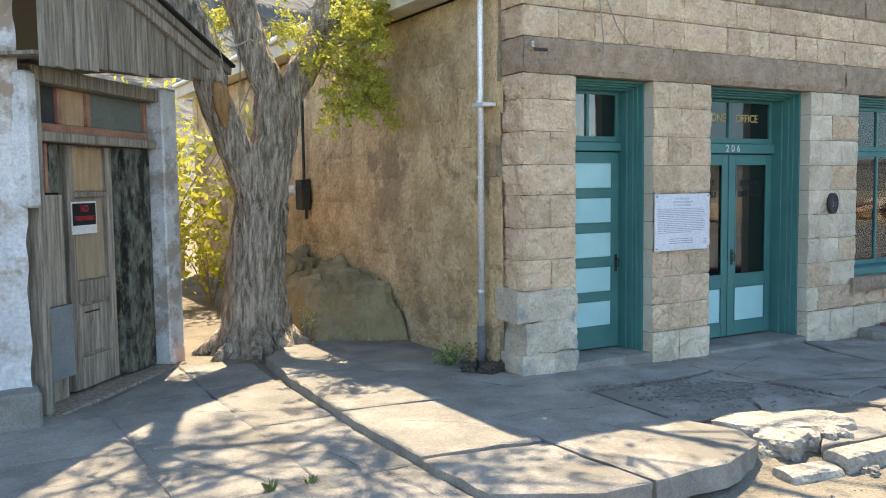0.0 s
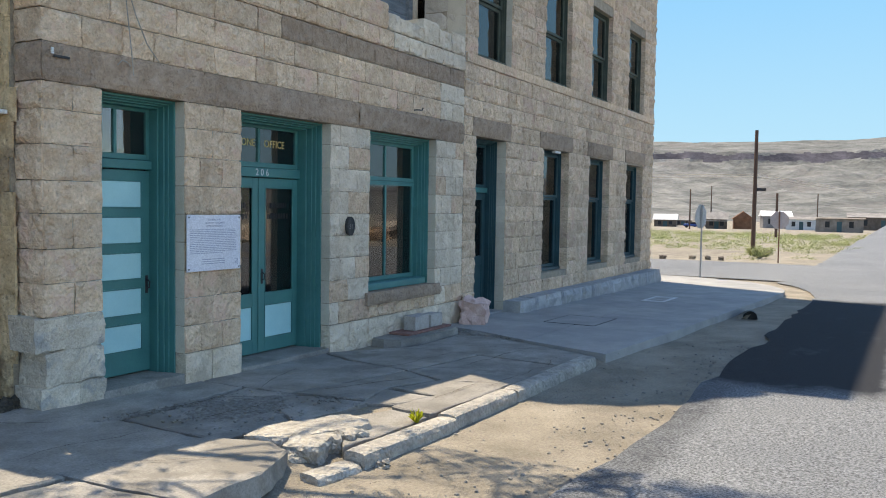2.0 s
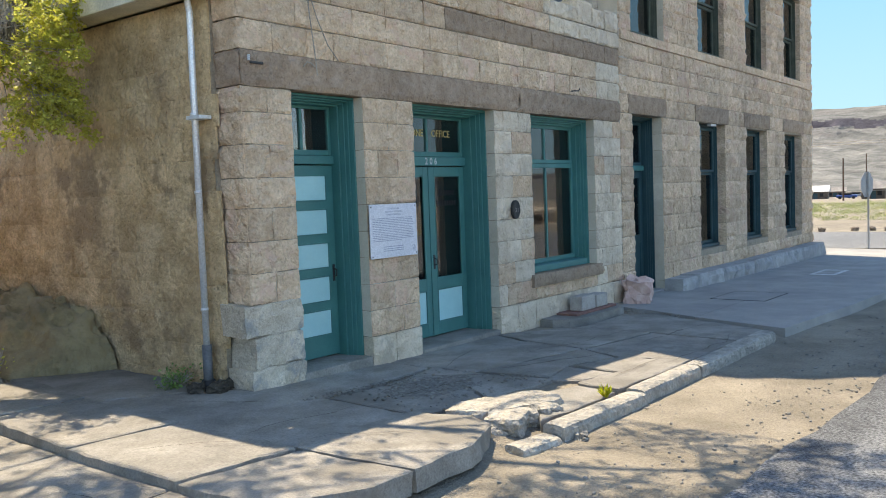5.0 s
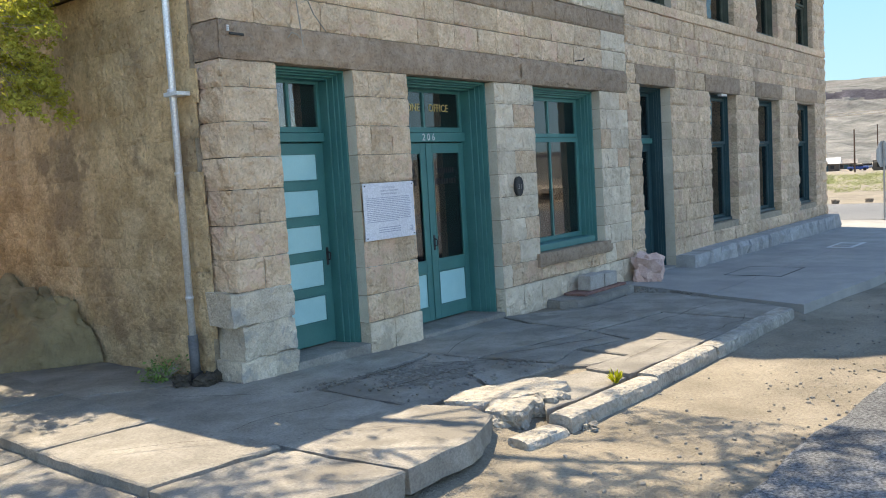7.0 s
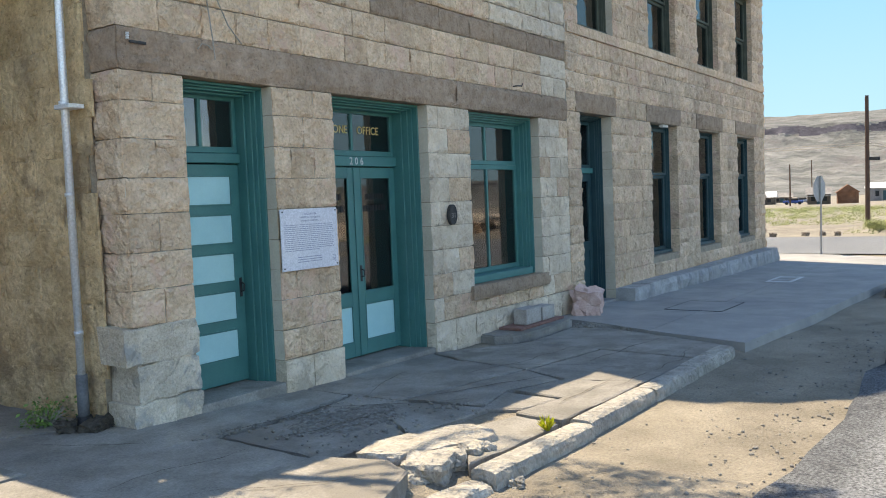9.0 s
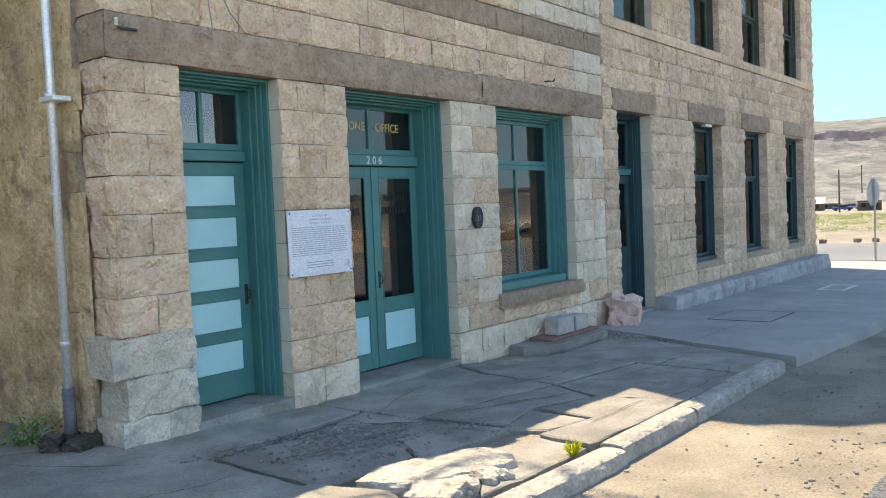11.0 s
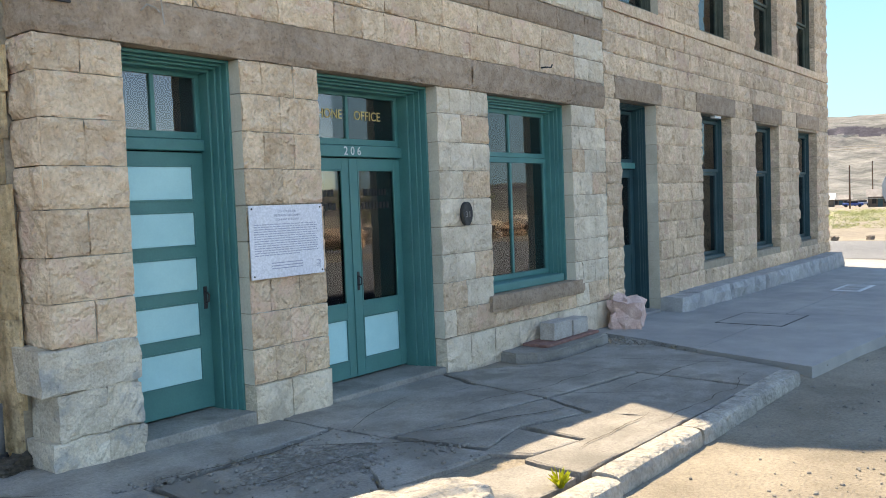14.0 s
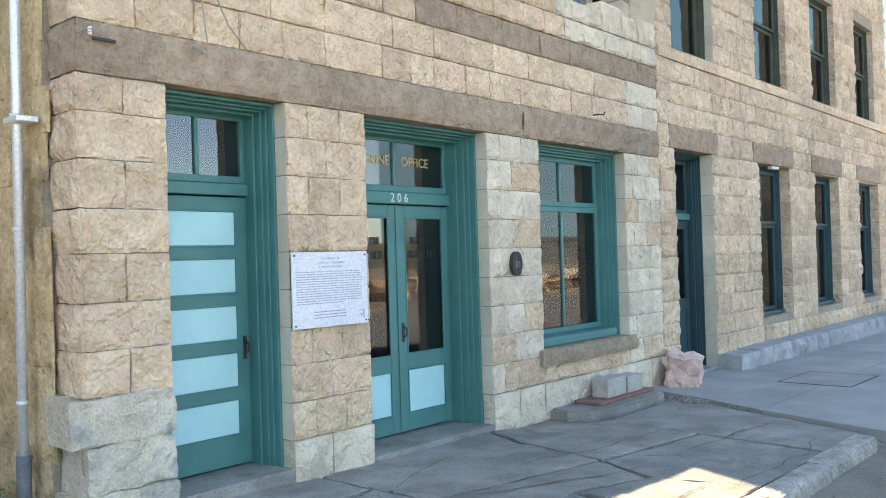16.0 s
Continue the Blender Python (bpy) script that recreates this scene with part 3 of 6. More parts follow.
# double door
o = DOOR_B
d2 = thing("door_2", "closed pair of teal glazed doors under a lettered transom", "door", kind="structure")
LEAF_Y = 8.45
casing(d2, o, CASE_Y, M_TEAL, 0.05, 0.08, 0.37)
mid = 8.605
for a, b, hx in ((7.865, mid - 0.002, None), (mid + 0.002, 9.345, mid + 0.055)):
    bm = bmesh.new()
    z0, z1, gz0, gz1, pz0, pz1 = 0.09, 2.19, 0.80, 2.08, 0.25, 0.66
    sw = 0.105
    for p, q, c, d in ((a, a + sw, z0, z1), (b - sw, b, z0, z1), (a + sw, b - sw, gz1, z1), (a + sw, b - sw, pz1, gz0), (a + sw, b - sw, z0, pz0)):
        add_box(bm, p, q, LEAF_Y, LEAF_Y + 0.045, c, d, 0.003)
    leaf = part("leaf", bm, M_TEAL, d2)
    pane(leaf, a + sw, b - sw, gz0, gz1, LEAF_Y + 0.02)
    part("panel", box(a + sw, b - sw, LEAF_Y + 0.012, LEAF_Y + 0.03, pz0, pz1), M_LIGHT, leaf, "pale aqua kick panel")
    bm = bmesh.new()
    for c in (pz0, pz1 - 0.012, gz0, gz1 - 0.012):
        add_box(bm, a + sw, b - sw, LEAF_Y - 0.005, LEAF_Y + 0.010, c, c + 0.012, 0.002)
    for c in (a + sw, b - sw - 0.012):
        add_box(bm, c, c + 0.012, LEAF_Y - 0.005, LEAF_Y + 0.010, pz0 + 0.012, pz1 - 0.012, 0.002)
        add_box(bm, c, c + 0.012, LEAF_Y - 0.005, LEAF_Y + 0.010, gz0 + 0.012, gz1 - 0.012, 0.002)
    part("moulding", bm, M_TEAL, leaf)
    bm = bmesh.new()
    for zz, ww in ((1.83, 0.34), (1.70, 0.40)):
        n = 8
        for i in range(n):
            xx = (a + b) / 2 - ww / 2 + ww * i / n
            add_box(bm, xx, xx + ww / n * 0.7, LEAF_Y + 0.017, LEAF_Y + 0.019, zz, zz + 0.065)
    part("lettering", bm, M_BLACK, leaf, "worn dark lettering on the glass")
    if hx:
        handle(leaf, hx, 1.02, LEAF_Y)
part("astragal", box(mid - 0.016, mid + 0.016, LEAF_Y - 0.012, LEAF_Y - 0.001, 0.09, 2.19, 0.003), M_TEAL, d2)
part("transom_bar", box(7.865, 9.345, LEAF_Y - 0.04, LEAF_Y + 0.045, 2.20, 2.31, 0.006), M_TEAL, d2)
ts = sash(d2, 7.865, 9.345, 2.315, 2.84, LEAF_Y, M_TEAL, 0.06, 1, name="transom")
face_in = Matrix.Rotation(radians(90), 4, "X")
for body, cx in (("TELEPHONE", 8.243), ("OFFICE", 8.90)):
    text_part("lettering", body, 0.125, Matrix.Translation((cx, LEAF_Y + 0.016, 2.60)) @ face_in, M_GOLD, ts, width=0.615 if len(body) > 6 else 0.37)
text_part("house_number", "2 0 6", 0.115, Matrix.Translation((8.615, LEAF_Y - 0.043, 2.253)) @ face_in, M_WHITEP, d2)
part("threshold", box(7.80, 9.41, 7.99, 8.54, -0.14, 0.075, 0.008), M_CONC, d2, "worn concrete step")

# shop window
o = WIN_C
w3 = thing("window_1", "teal timber shop window with four panes", "window", kind="structure")
casing(w3, o, CASE_Y, M_TEAL, 0.70, 0.10, 0.26)
a, b = o[0] + 0.105, o[1] - 0.105
sash(w3, a, b, 2.24, 2.80, CASE_Y + 0.20, M_TEAL, 0.055, 1, name="upper_sash")
sash(w3, a, b, 0.80, 2.236, CASE_Y + 0.19, M_TEAL, 0.06, 1, name="lower_sash")
part("wooden_sill", box(o[0] + 0.106, o[1] - 0.106, CASE_Y - 0.03, CASE_Y + 0.25, 0.703, 0.797, 0.008), M_TEAL, w3)

# tall building's door and windows
d4 = thing("door_3", "closed dark teal door under a glazed transom", "door", kind="structure")
o = TALL_OPEN[0]
casing(d4, o, 8.18, M_DTEAL, 0.03, 0.06, 0.2)
bm = bmesh.new()
for p, q, c, d in ((13.52, 13.63, 0.04, 2.12), (14.46, 14.57, 0.04, 2.12), (13.63, 14.46, 2.0, 2.12), (13.63, 14.46, 0.85, 1.0), (13.63, 14.46, 0.04, 0.26)):
    add_box(bm, p, q, 8.36, 8.40, c, d, 0.003)
leaf = part("leaf", bm, M_DTEAL, d4)
pane(leaf, 13.63, 14.46, 1.0, 2.0, 8.38)
part("panel", box(13.63, 14.46, 8.375, 8.39, 0.26, 0.85), M_DTEAL, leaf)
part("notice", box(13.70, 13.92, 8.370, 8.374, 1.78, 1.93), M_WHITEP, leaf, "small white paper notice")
part("transom_bar", box(13.52, 14.57, 8.32, 8.40, 2.13, 2.22, 0.005), M_TEAL, d4)
sash(d4, 13.52, 14.57, 2.225, 2.98, 8.36, M_DTEAL, 0.05, 0, name="transom")
part("threshold", box(13.45, 14.64, 8.0, 8.42, -0.14, 0.025, 0.006), M_CONC2, d4)


def sash_window(name, o, upper, paper=False):
    w = thing(name, "dark teal double-hung sash window in a stone wall" if not upper else "dark olive double-hung upper-floor sash window reflecting sky", "window", "windows of the tall stone building", kind="structure")
    mt = M_DTEAL if not upper else M_OLIVE
    y = 8.12 if upper else 8.18
    casing(w, o, y, mt, o[2], 0.05, 0.17)
    a, b, z0, z1 = o[0] + 0.06, o[1] - 0.06, o[2] + 0.065, o[3] - 0.06
    zm = z0 + (z1 - z0) * (0.62 if not upper else 0.5)
    s1 = sash(w, a, b, zm, z1, y + 0.05, mt, 0.05, 0, name="upper_sash")
    sash(w, a, b, z0, zm - 0.004, y + 0.09, mt, 0.055, 0, name="lower_sash")
    part("window_sill", box(o[0] + 0.056, o[1] - 0.056, y - 0.05, y + 0.16, o[2] + 0.002, o[2] + 0.06, 0.006), mt, w)
    if paper:
        part("notice", box(a + 0.08, a + 0.34, y + 0.055, y + 0.059, zm + 0.10, zm + 0.30), M_WHITEP, s1, "white paper notice behind the glass")
    return w


for k, o in enumerate(TALL_OPEN[1:]):
    sash_window("window_%d" % (k + 2), o, k >= 3, paper=k < 2)


# ---- side yard: drainpipe, meter, tarp, tree ----
def drainpipe():
    t = thing("drainpipe", "galvanised downpipe strapped to the side wall with a grey foot", "drainpipe")
    x, y = 5.235, 8.47
    part("pipe", tube([(4.98, y + 0.02, 3.93), (5.02, y + 0.02, 3.84), (5.12, y + 0.01, 3.79), (x - 0.01, y, 3.72), (x + 0.015, y, 3.58), (x + 0.01, y, 3.0), (x, y, 0.52)], 0.031, 12), M_METAL, t, smooth=True)
    part("foot_pipe", tube([(x, y, 0.53), (x, y, 0.13)], 0.045, 12), mat("grey_pipe", (0.12, 0.13, 0.14), (0.17, 0.18, 0.19), 6, 0.6, 0.1, 0.002), t, "dark grey plastic foot pipe", smooth=True)
    for z in (2.66, 1.95, 0.86):
        part("collar", tube([(x, y, z - 0.015), (x, y, z + 0.015)], 0.036, 12), M_METAL, t, smooth=True)
    part("bracket", box(x - 0.06, 5.31, y - 0.16, y + 0.04, 2.61, 2.645, 0.004), M_METAL, t, "bent steel wall bracket")
    bm = tube([(x, y, 0.2), (x, y, 0.11)], [0.06, 0.085], 10)
    part("drain_boot", bm, M_DMETAL, t, "black rubber drain boot")


def meter_box():
    t = thing("electric_meter", "small grey electric meter box on the side wall with a conduit", "meter")
    part("body", box(5.17, 5.31, 13.05, 13.30, 1.55, 1.98, 0.012), M_DMETAL, t)
    part("meter_glass", tube([(5.17, 13.32, 1.82), (5.08, 13.36, 1.82)], [0.085, 0.075], 14), M_METAL, t, "round meter cover")
    part("conduit", tube([(5.26, 13.18, 1.98), (5.26, 13.18, 3.1), (5.26, 13.18, 3.7)], 0.022, 8), M_DMETAL, t)
    part("lower_conduit", tube([(5.26, 13.12, 1.55), (5.26, 13.12, 1.42)], 0.022, 8), M_DMETAL, t)


def tarp_heap():
    """A canvas thrown over a heap against the wall, with a boxy end behind it."""
    t = thing("tarp_heap", "olive canvas tarp draped over a heap beside the side wall", "tarp")

    def top(x, y):
        a = max(0.0, 1 - ((y - 11.72 - 0.5 * (5.3 - x)) / 1.62) ** 2)
        b = max(0.0, 1 - ((x - 5.35) / 1.02) ** 2)
        h = 0.66 * (a ** 0.42) * (b ** 0.42)
        if y > 12.0 and x > 4.45:
            h = max(h, 0.74 * min(1.0, (13.6 - y) * 3) * min(1.0, (x - 4.42) * 4))
        f = noise.fractal(Vector((x * 2.2, y * 2.0, 1.7)), 1.0, 2.0, 4)
        fold = abs(noise.noise(Vector((x * 3.0 + y * 2.4, (y - x) * 0.9, 8.2))))
        crease = 1 - abs(noise.noise(Vector((x * 1.3 - y * 1.9, y * 1.1 + x, 3.3)))) * 2.2
        return h * (1 + 0.12 * f) - 0.09 * fold * min(1, h * 3) + 0.09 * max(0.0, crease) ** 3 * min(1, h * 3)

    bm = bmesh.new()
    nx, ny = 64, 150
    grid = []
    for j in range(ny + 1):
        y = 9.95 + 3.72 * j / ny
        row = []
        for i in range(nx + 1):
            x = 4.30 + 0.985 * i / nx
            row.append(bm.verts.new((x, y, walk_z(4) - 0.02 + max(0.0, top(x, y)))))
        grid.append(row)
    for j in range(ny):
        for i in range(nx):
            q = (grid[j][i], grid[j][i + 1], grid[j + 1][i + 1], grid[j + 1][i])
            if max(v.co.z for v in q) > walk_z(4) + 0.012:
                bm.faces.new(q)
    bmesh.ops.delete(bm, geom=[v for v in bm.verts if not v.link_faces], context="VERTS")
    for v in bm.verts:
        k = (v.co.z - walk_z(4)) * 0.16
        v.co.x += k * noise.noise(v.co * 3.0)
        v.co.y += k * 1.5 * noise.noise(v.co * 2.6 + Vector((5, 0, 0)))
        v.co.x = min(v.co.x, 5.285)
    bm.normal_update()

    def ridge(p):
        return 1 - abs(noise.noise(p)) * 2

    push = [(v, v.normal.copy() * (0.10 * ridge(v.co * 1.5) + (0.05 + 0.05 * max(0.0, min(1.0, 10.6 - v.co.y))) * ridge(v.co * 3.9 + Vector((3, 1, 0))) + 0.030 * ridge(v.co * 9.5) - 0.05) * min(1.0, max(0.0, (v.co.z - walk_z(4)) * 4))) for v in bm.verts]
    for v, d in push:
        v.co += d
        v.co.x = min(v.co.x, 5.285)
    part("canvas", bm, M_TARP, t, smooth=True)
    bm = tube([(4.33, 12.55, 0.12), (4.33, 12.55, 0.78)], 0.02, 6)
    add_tube(bm, [(4.33, 12.55, 0.76), (4.62, 12.95, 0.93)], [0.02, 0.02], 6)
    part("pole", bm, M_RUST, t, "thin leaning pole under the canvas")


def add_leaf(bm, p, s, r):
    d = Vector((r.uniform(-1, 1), r.uniform(-1, 1), r.uniform(-1, 0.6))).normalized()
    w = d.cross(Vector((r.uniform(-1, 1), r.uniform(-1, 1), r.uniform(-1, 1)))).normalized()
    a = [bm.verts.new(p + q) for q in (-d * s * 0.15, d * s * 0.4 + w * s * 0.28, d * s, d * s * 0.4 - w * s * 0.28)]
    bm.faces.new(a)


def crown(bm_w, bm_l, tips, r, levels, length, rad, leaves, droop=0.0, leaf=0.07):
    """Twigs that branch from the limb tips, with leaves at the ends."""
    for p, d in tips:
        end = p + (d + Vector((r.uniform(-0.35, 0.35), r.uniform(-0.35, 0.35), r.uniform(-0.25, 0.3) - droop))).normalized() * length * r.uniform(0.7, 1.15)
        midp = p.lerp(end, 0.5) + Vector((r.uniform(-1, 1), r.uniform(-1, 1), r.uniform(-1, 1))) * length * 0.07
        add_tube(bm_w, [p, midp, end], [rad, rad * 0.8, rad * 0.6], 5 if rad > 0.02 else 3, cap=False)
        nd = (end - midp).normalized()
        if levels <= 1:
            for k in range(leaves):
                q = midp.lerp(end, r.uniform(0.1, 1.15)) + Vector((r.gauss(0, 1), r.gauss(0, 1), r.gauss(0, 1))) * length * 0.16
                add_leaf(bm_l, q, leaf * r.uniform(0.6, 1.3), r)
        if levels > 0:
            nxt = [(end, nd), (end, (nd + Vector((r.uniform(-1, 1), r.uniform(-1, 1), r.uniform(-0.7, 0.7)))).normalized()),
                   (midp, (nd + Vector((r.uniform(-1, 1), r.uniform(-1, 1), r.uniform(-0.6, 0.8))) * 1.1).normalized())]
            crown(bm_w, bm_l, nxt, r, levels - 1, length * 0.72, rad * 0.58, leaves, droop, leaf)


def street_tree():
    t = thing("tree", "old forked tree with deeply furrowed bark and sparse spring leaves", "tree")
    bm = bmesh.new()

    def trunk(pts, radii, seed, sides=26, steps=9, furrow=0.07):
        fine_p, fine_r = [], []
        for i in range(len(pts) - 1):
            for k in range(steps):
                f = k / steps
                fine_p.append(Vector(pts[i]).lerp(Vector(pts[i + 1]), f))
                fine_r.append(radii[i] + (radii[i + 1] - radii[i]) * f)
        fine_p.append(Vector(pts[-1]))
        fine_r.append(radii[-1])
        first = len(bm.verts)
        add_tube(bm, fine_p, fine_r, sides, cap=True, rough=0.10, seed=seed)
        bm.verts.ensure_lookup_table()
        n = 0
        for q, rr in zip(fine_p, fine_r):
            for k in range(sides):
                v = bm.verts[first + n]
                n += 1
                out = (v.co - q)
                u = k * (26.0 / sides)
                wv = 0.9 * noise.noise(Vector((u * 0.3, q.z * 2.2, seed)))
                g = 0.55 - 1.7 * abs(noise.noise(Vector((u * 0.95 + wv * 2 + seed, q.z * 1.3, seed * 3.0)))) + 0.5 * noise.noise(Vector((u * 2.1, q.z * 5.0, seed)))
                v.co += out.normalized() * furrow * g * min(1.0, rr * 3)

    trunk([(3.70, 10.62, -0.05), (3.70, 10.62, 0.16), (3.70, 10.62, 0.42), (3.70, 10.62, 0.9), (3.76, 10.62, 1.5), (3.80, 10.62, 1.95), (3.95, 10.62, 2.4), (4.02, 10.62, 2.85)],
          [0.56, 0.44, 0.34, 0.295, 0.27, 0.265, 0.225, 0.235], 1.0, 60, 9)
    trunk([(3.78, 10.58, 1.45), (3.62, 10.56, 2.0), (3.45, 10.55, 2.43), (3.29, 10.55, 2.84), (3.17, 10.6, 3.35), (3.0, 10.65, 3.85), (2.6, 10.6, 5.2), (2.0, 10.2, 6.6)],
          [0.12, 0.175, 0.165, 0.155, 0.16, 0.155, 0.13, 0.09], 4.0, 30)
    trunk([(4.0, 10.62, 2.7), (3.86, 10.64, 3.1), (3.74, 10.66, 3.45), (3.62, 10.7, 3.9), (3.4, 10.9, 5.2), (3.5, 10.8, 6.8)], [0.13, 0.17, 0.16, 0.145, 0.12, 0.08], 7.0, 28)
    trunk([(4.06, 10.62, 2.72), (4.26, 10.62, 3.1), (4.44, 10.62, 3.42), (4.68, 10.62, 3.97), (5.5, 10.0, 5.4), (6.4, 9.0, 6.6), (7.4, 7.6, 7.8)], [0.13, 0.165, 0.155, 0.16, 0.10, 0.05, 0.025], 10.0, 28)
    part("trunk", bm, M_BARK, t, smooth=True)
    bm = bmesh.new()
    for k in range(9):
        a = 2 * math.pi * k / 9 + 0.2
        c, s = math.cos(a), math.sin(a)
        add_tube(bm, [(3.70 + 0.34 * c, 10.62 + 0.34 * s, 0.34), (3.70 + 0.46 * c, 10.62 + 0.46 * s, 0.2), (3.70 + 0.68 * c, 10.62 + 0.68 * s, 0.10)], [0.08, 0.085, 0.04], 7)
    part("root_flare", bm, M_BARK, t, smooth=True)
    bm = bmesh.new()
    add_tube(bm, [(3.36, 10.415, 2.50), (3.335, 10.405, 2.7), (3.31, 10.40, 2.86), (3.285, 10.41, 2.96)], [0.03, 0.075, 0.08, 0.05], 8, rough=0.3, seed=3)
    part("torn_wood", bm, M_BARE, t, "bare orange wood where a limb tore off", smooth=True)
    r = random.Random(11)
    bw, bl = bmesh.new(), bmesh.new()
    tips = []
    for base, seeds, bias in (((7.4, 7.6, 7.8), 6, (0.1, -0.5)), ((6.2, 9.2, 6.4), 3, (-0.2, -0.9)), ((3.5, 10.6, 6.8), 4, (-0.1, -0.5)), ((2.0, 10.0, 6.6), 4, (-0.2, -0.5)), ((3.0, 10.5, 5.6), 2, (-0.4, -0.9)), ((4.4, 10.1, 6.4), 4, (0.0, -0.7))):
        for k in range(seeds):
            a = r.uniform(0, 2 * math.pi)
            tips.append((Vector(base), Vector((math.cos(a) + bias[0], math.sin(a) * 0.8 + bias[1], r.uniform(0.1, 0.7))).normalized()))
    crown(bw, bl, tips, r, 4, 1.5, 0.032, 9, 0.0, 0.10)
    # low hanging sprays in front of the side wall
    low = []
    for k in range(24):
        low.append((Vector((4.25 + 0.015 * k, 10.4 + r.uniform(-0.3, 0.3), 3.75 - 0.03 * k)), Vector((0.22 + r.uniform(-0.25, 0.3), r.uniform(-0.9, 0.1), 0.25 - 0.03 * k)).normalized()))
    for k in range(4):
        low.append((Vector((3.95, 10.9, 3.75)), Vector((r.uniform(-0.6, 0.8), 0.5, -0.1)).normalized()))
    crown(bw, bl, low, r, 3, 0.34, 0.007, 11, 0.12, 0.045)
    for k in range(8):
        p = Vector((3.25 + r.uniform(-0.3, 0.5), 10.35, 3.4 + r.uniform(-0.3, 0.5)))
        q = p + Vector((r.uniform(-0.5, 0.4), r.uniform(-0.2, 0.1), r.uniform(-0.9, 0.2)))
        add_tube(bw, [p, p.lerp(q, 0.5) + Vector((0.05, 0, 0.06)), q], [0.014, 0.010, 0.005], 4)
    # the unseen crown is cut along the sun's slant: kerb and middle stay sunlit
    for b in (bw, bl):
        bmesh.ops.delete(b, geom=[v for v in b.verts if v.co.x - 0.216 * v.co.z > 6.75 or (6.15 < v.co.y - 0.47 * v.co.z < 9.6 and v.co.x - 0.216 * v.co.z > 3.35 and v.co.z > 4.6)], context="VERTS")
    part("twig_mass", bw, M_TWIG, t)["kind"] = "stuff"
    part("leaf_crown", bl, M_LEAF, t)["kind"] = "stuff"


drainpipe()
meter_box()
tarp_heap()
street_tree()


def shrub(name, label, c, spread, height, stems, leaves, leaf, seed, material=M_LEAF):
    t = thing(name, label, "shrub")
    r = random.Random(seed)
    bw, bl = bmesh.new(), bmesh.new()
    for k in range(stems):
        a = r.uniform(0, 6.28)
        d = Vector((math.cos(a) * spread, math.sin(a) * spread, height * r.uniform(0.6, 1)))
        p = Vector(c)
        add_tube(bw, [p, p + d * 0.5 + Vector((0, 0, height * 0.1)), p + d], [0.014, 0.010, 0.004], 4, cap=False)
        for i in range(leaves):
            f = r.uniform(0.45, 1.05)
            q = p + d * f + Vector((r.gauss(0, 1), r.gauss(0, 1), r.gauss(0, 1))) * leaf * 1.3
            add_leaf(bl, q, leaf * r.uniform(0.5, 1.1), r)
    part("stem_mass", bw, M_TWIG, t)["kind"] = "stuff"
    part("foliage", bl, material, t)["kind"] = "stuff"
    return t


def grass_tuft(label, c, spread, height, blades, seed, material):
    t = thing("grass_tuft", label, "grass")
    r = random.Random(seed)
    bm = bmesh.new()
    for k in range(blades):
        a = r.uniform(0, 6.28)
        d = Vector((math.cos(a), math.sin(a), 0))
        p = Vector(c) + d * spread * 0.35 * r.random()
        h = height * r.uniform(0.5, 1.0)
        w = d.cross(Vector((0, 0, 1))) * 0.006
        q, e = p + d * spread * 0.4 + Vector((0, 0, h * 0.7)), p + d * spread * r.uniform(0.6, 1.1) + Vector((0, 0, h))
        v = [bm.verts.new(x) for x in (p - w, p + w, q + w * 0.8, e, q - w * 0.8)]
        bm.faces.new(v)
    part("blades", bm, material, t)


M_YLEAF = leafy(mat("yellow_green_leaf", (0.50, 0.52, 0.03), (0.62, 0.63, 0.06), 3, 0.6, 0.0, island=0.2))
M_GLEAF = mat("grey_green_leaf", (0.16, 0.21, 0.08), (0.24, 0.29, 0.12), 3, 0.7, 0.0, island=0.25)
M_WEED = mat("green_weed", (0.12, 0.22, 0.05), (0.20, 0.32, 0.08), 3, 0.6, 0.0, island=0.25)
shrub("shrub", "yellow-green leafing shrub with bare lower stems", (4.15, 14.3, 0.05), 0.42, 1.15, 13, 26, 0.10, 3, M_YLEAF)
shrub("weed_clump", "small green weed clump at the foot of the wall", (5.1, 8.75, 0.12), 0.13, 0.15, 22, 18, 0.04, 5, M_WEED)
shrub("weed_clump", "pale dry weed beside the tree trunk", (4.33, 10.75, 0.1), 0.10, 0.38, 7, 9, 0.04, 6, M_LEAF)
for k, (sx, sy, h) in enumerate(((3.5, 20.8, 3.6), (4.6, 22.6, 4.4), (2.4, 23.5, 4.2), (3.35, 15.2, 2.9))):
    shrub("bush", "tall spring-green bush behind the yard", (sx, sy, 0.0), 1.5, h, 26, 60, 0.17, 20 + k, M_LEAF)

# rear yard wall and rubble
tagged(part("wall_yard", box(-2.0, 4.9, 19.0, 19.35, -0.2, 1.25, 0.02), M_SIDE), kind="structure")


# ---- corner building with the chamfered doorway ----
P0, P1 = Vector((1.42, 8.85, 0)), Vector((2.85, 10.5, 0))
u = (P1 - P0).normalized()
CH = Matrix(((u.x, -u.y, 0, P0.x), (u.y, u.x, 0, P0.y), (0, 0, 1, 0), (0, 0, 0, 1)))
L = (P1 - P0).length


def cpart(name, bm, material, parent=None, label="", smooth=False):
    bmesh.ops.transform(bm, matrix=CH, verts=bm.verts)
    return part(name, bm, material, parent, label, smooth)


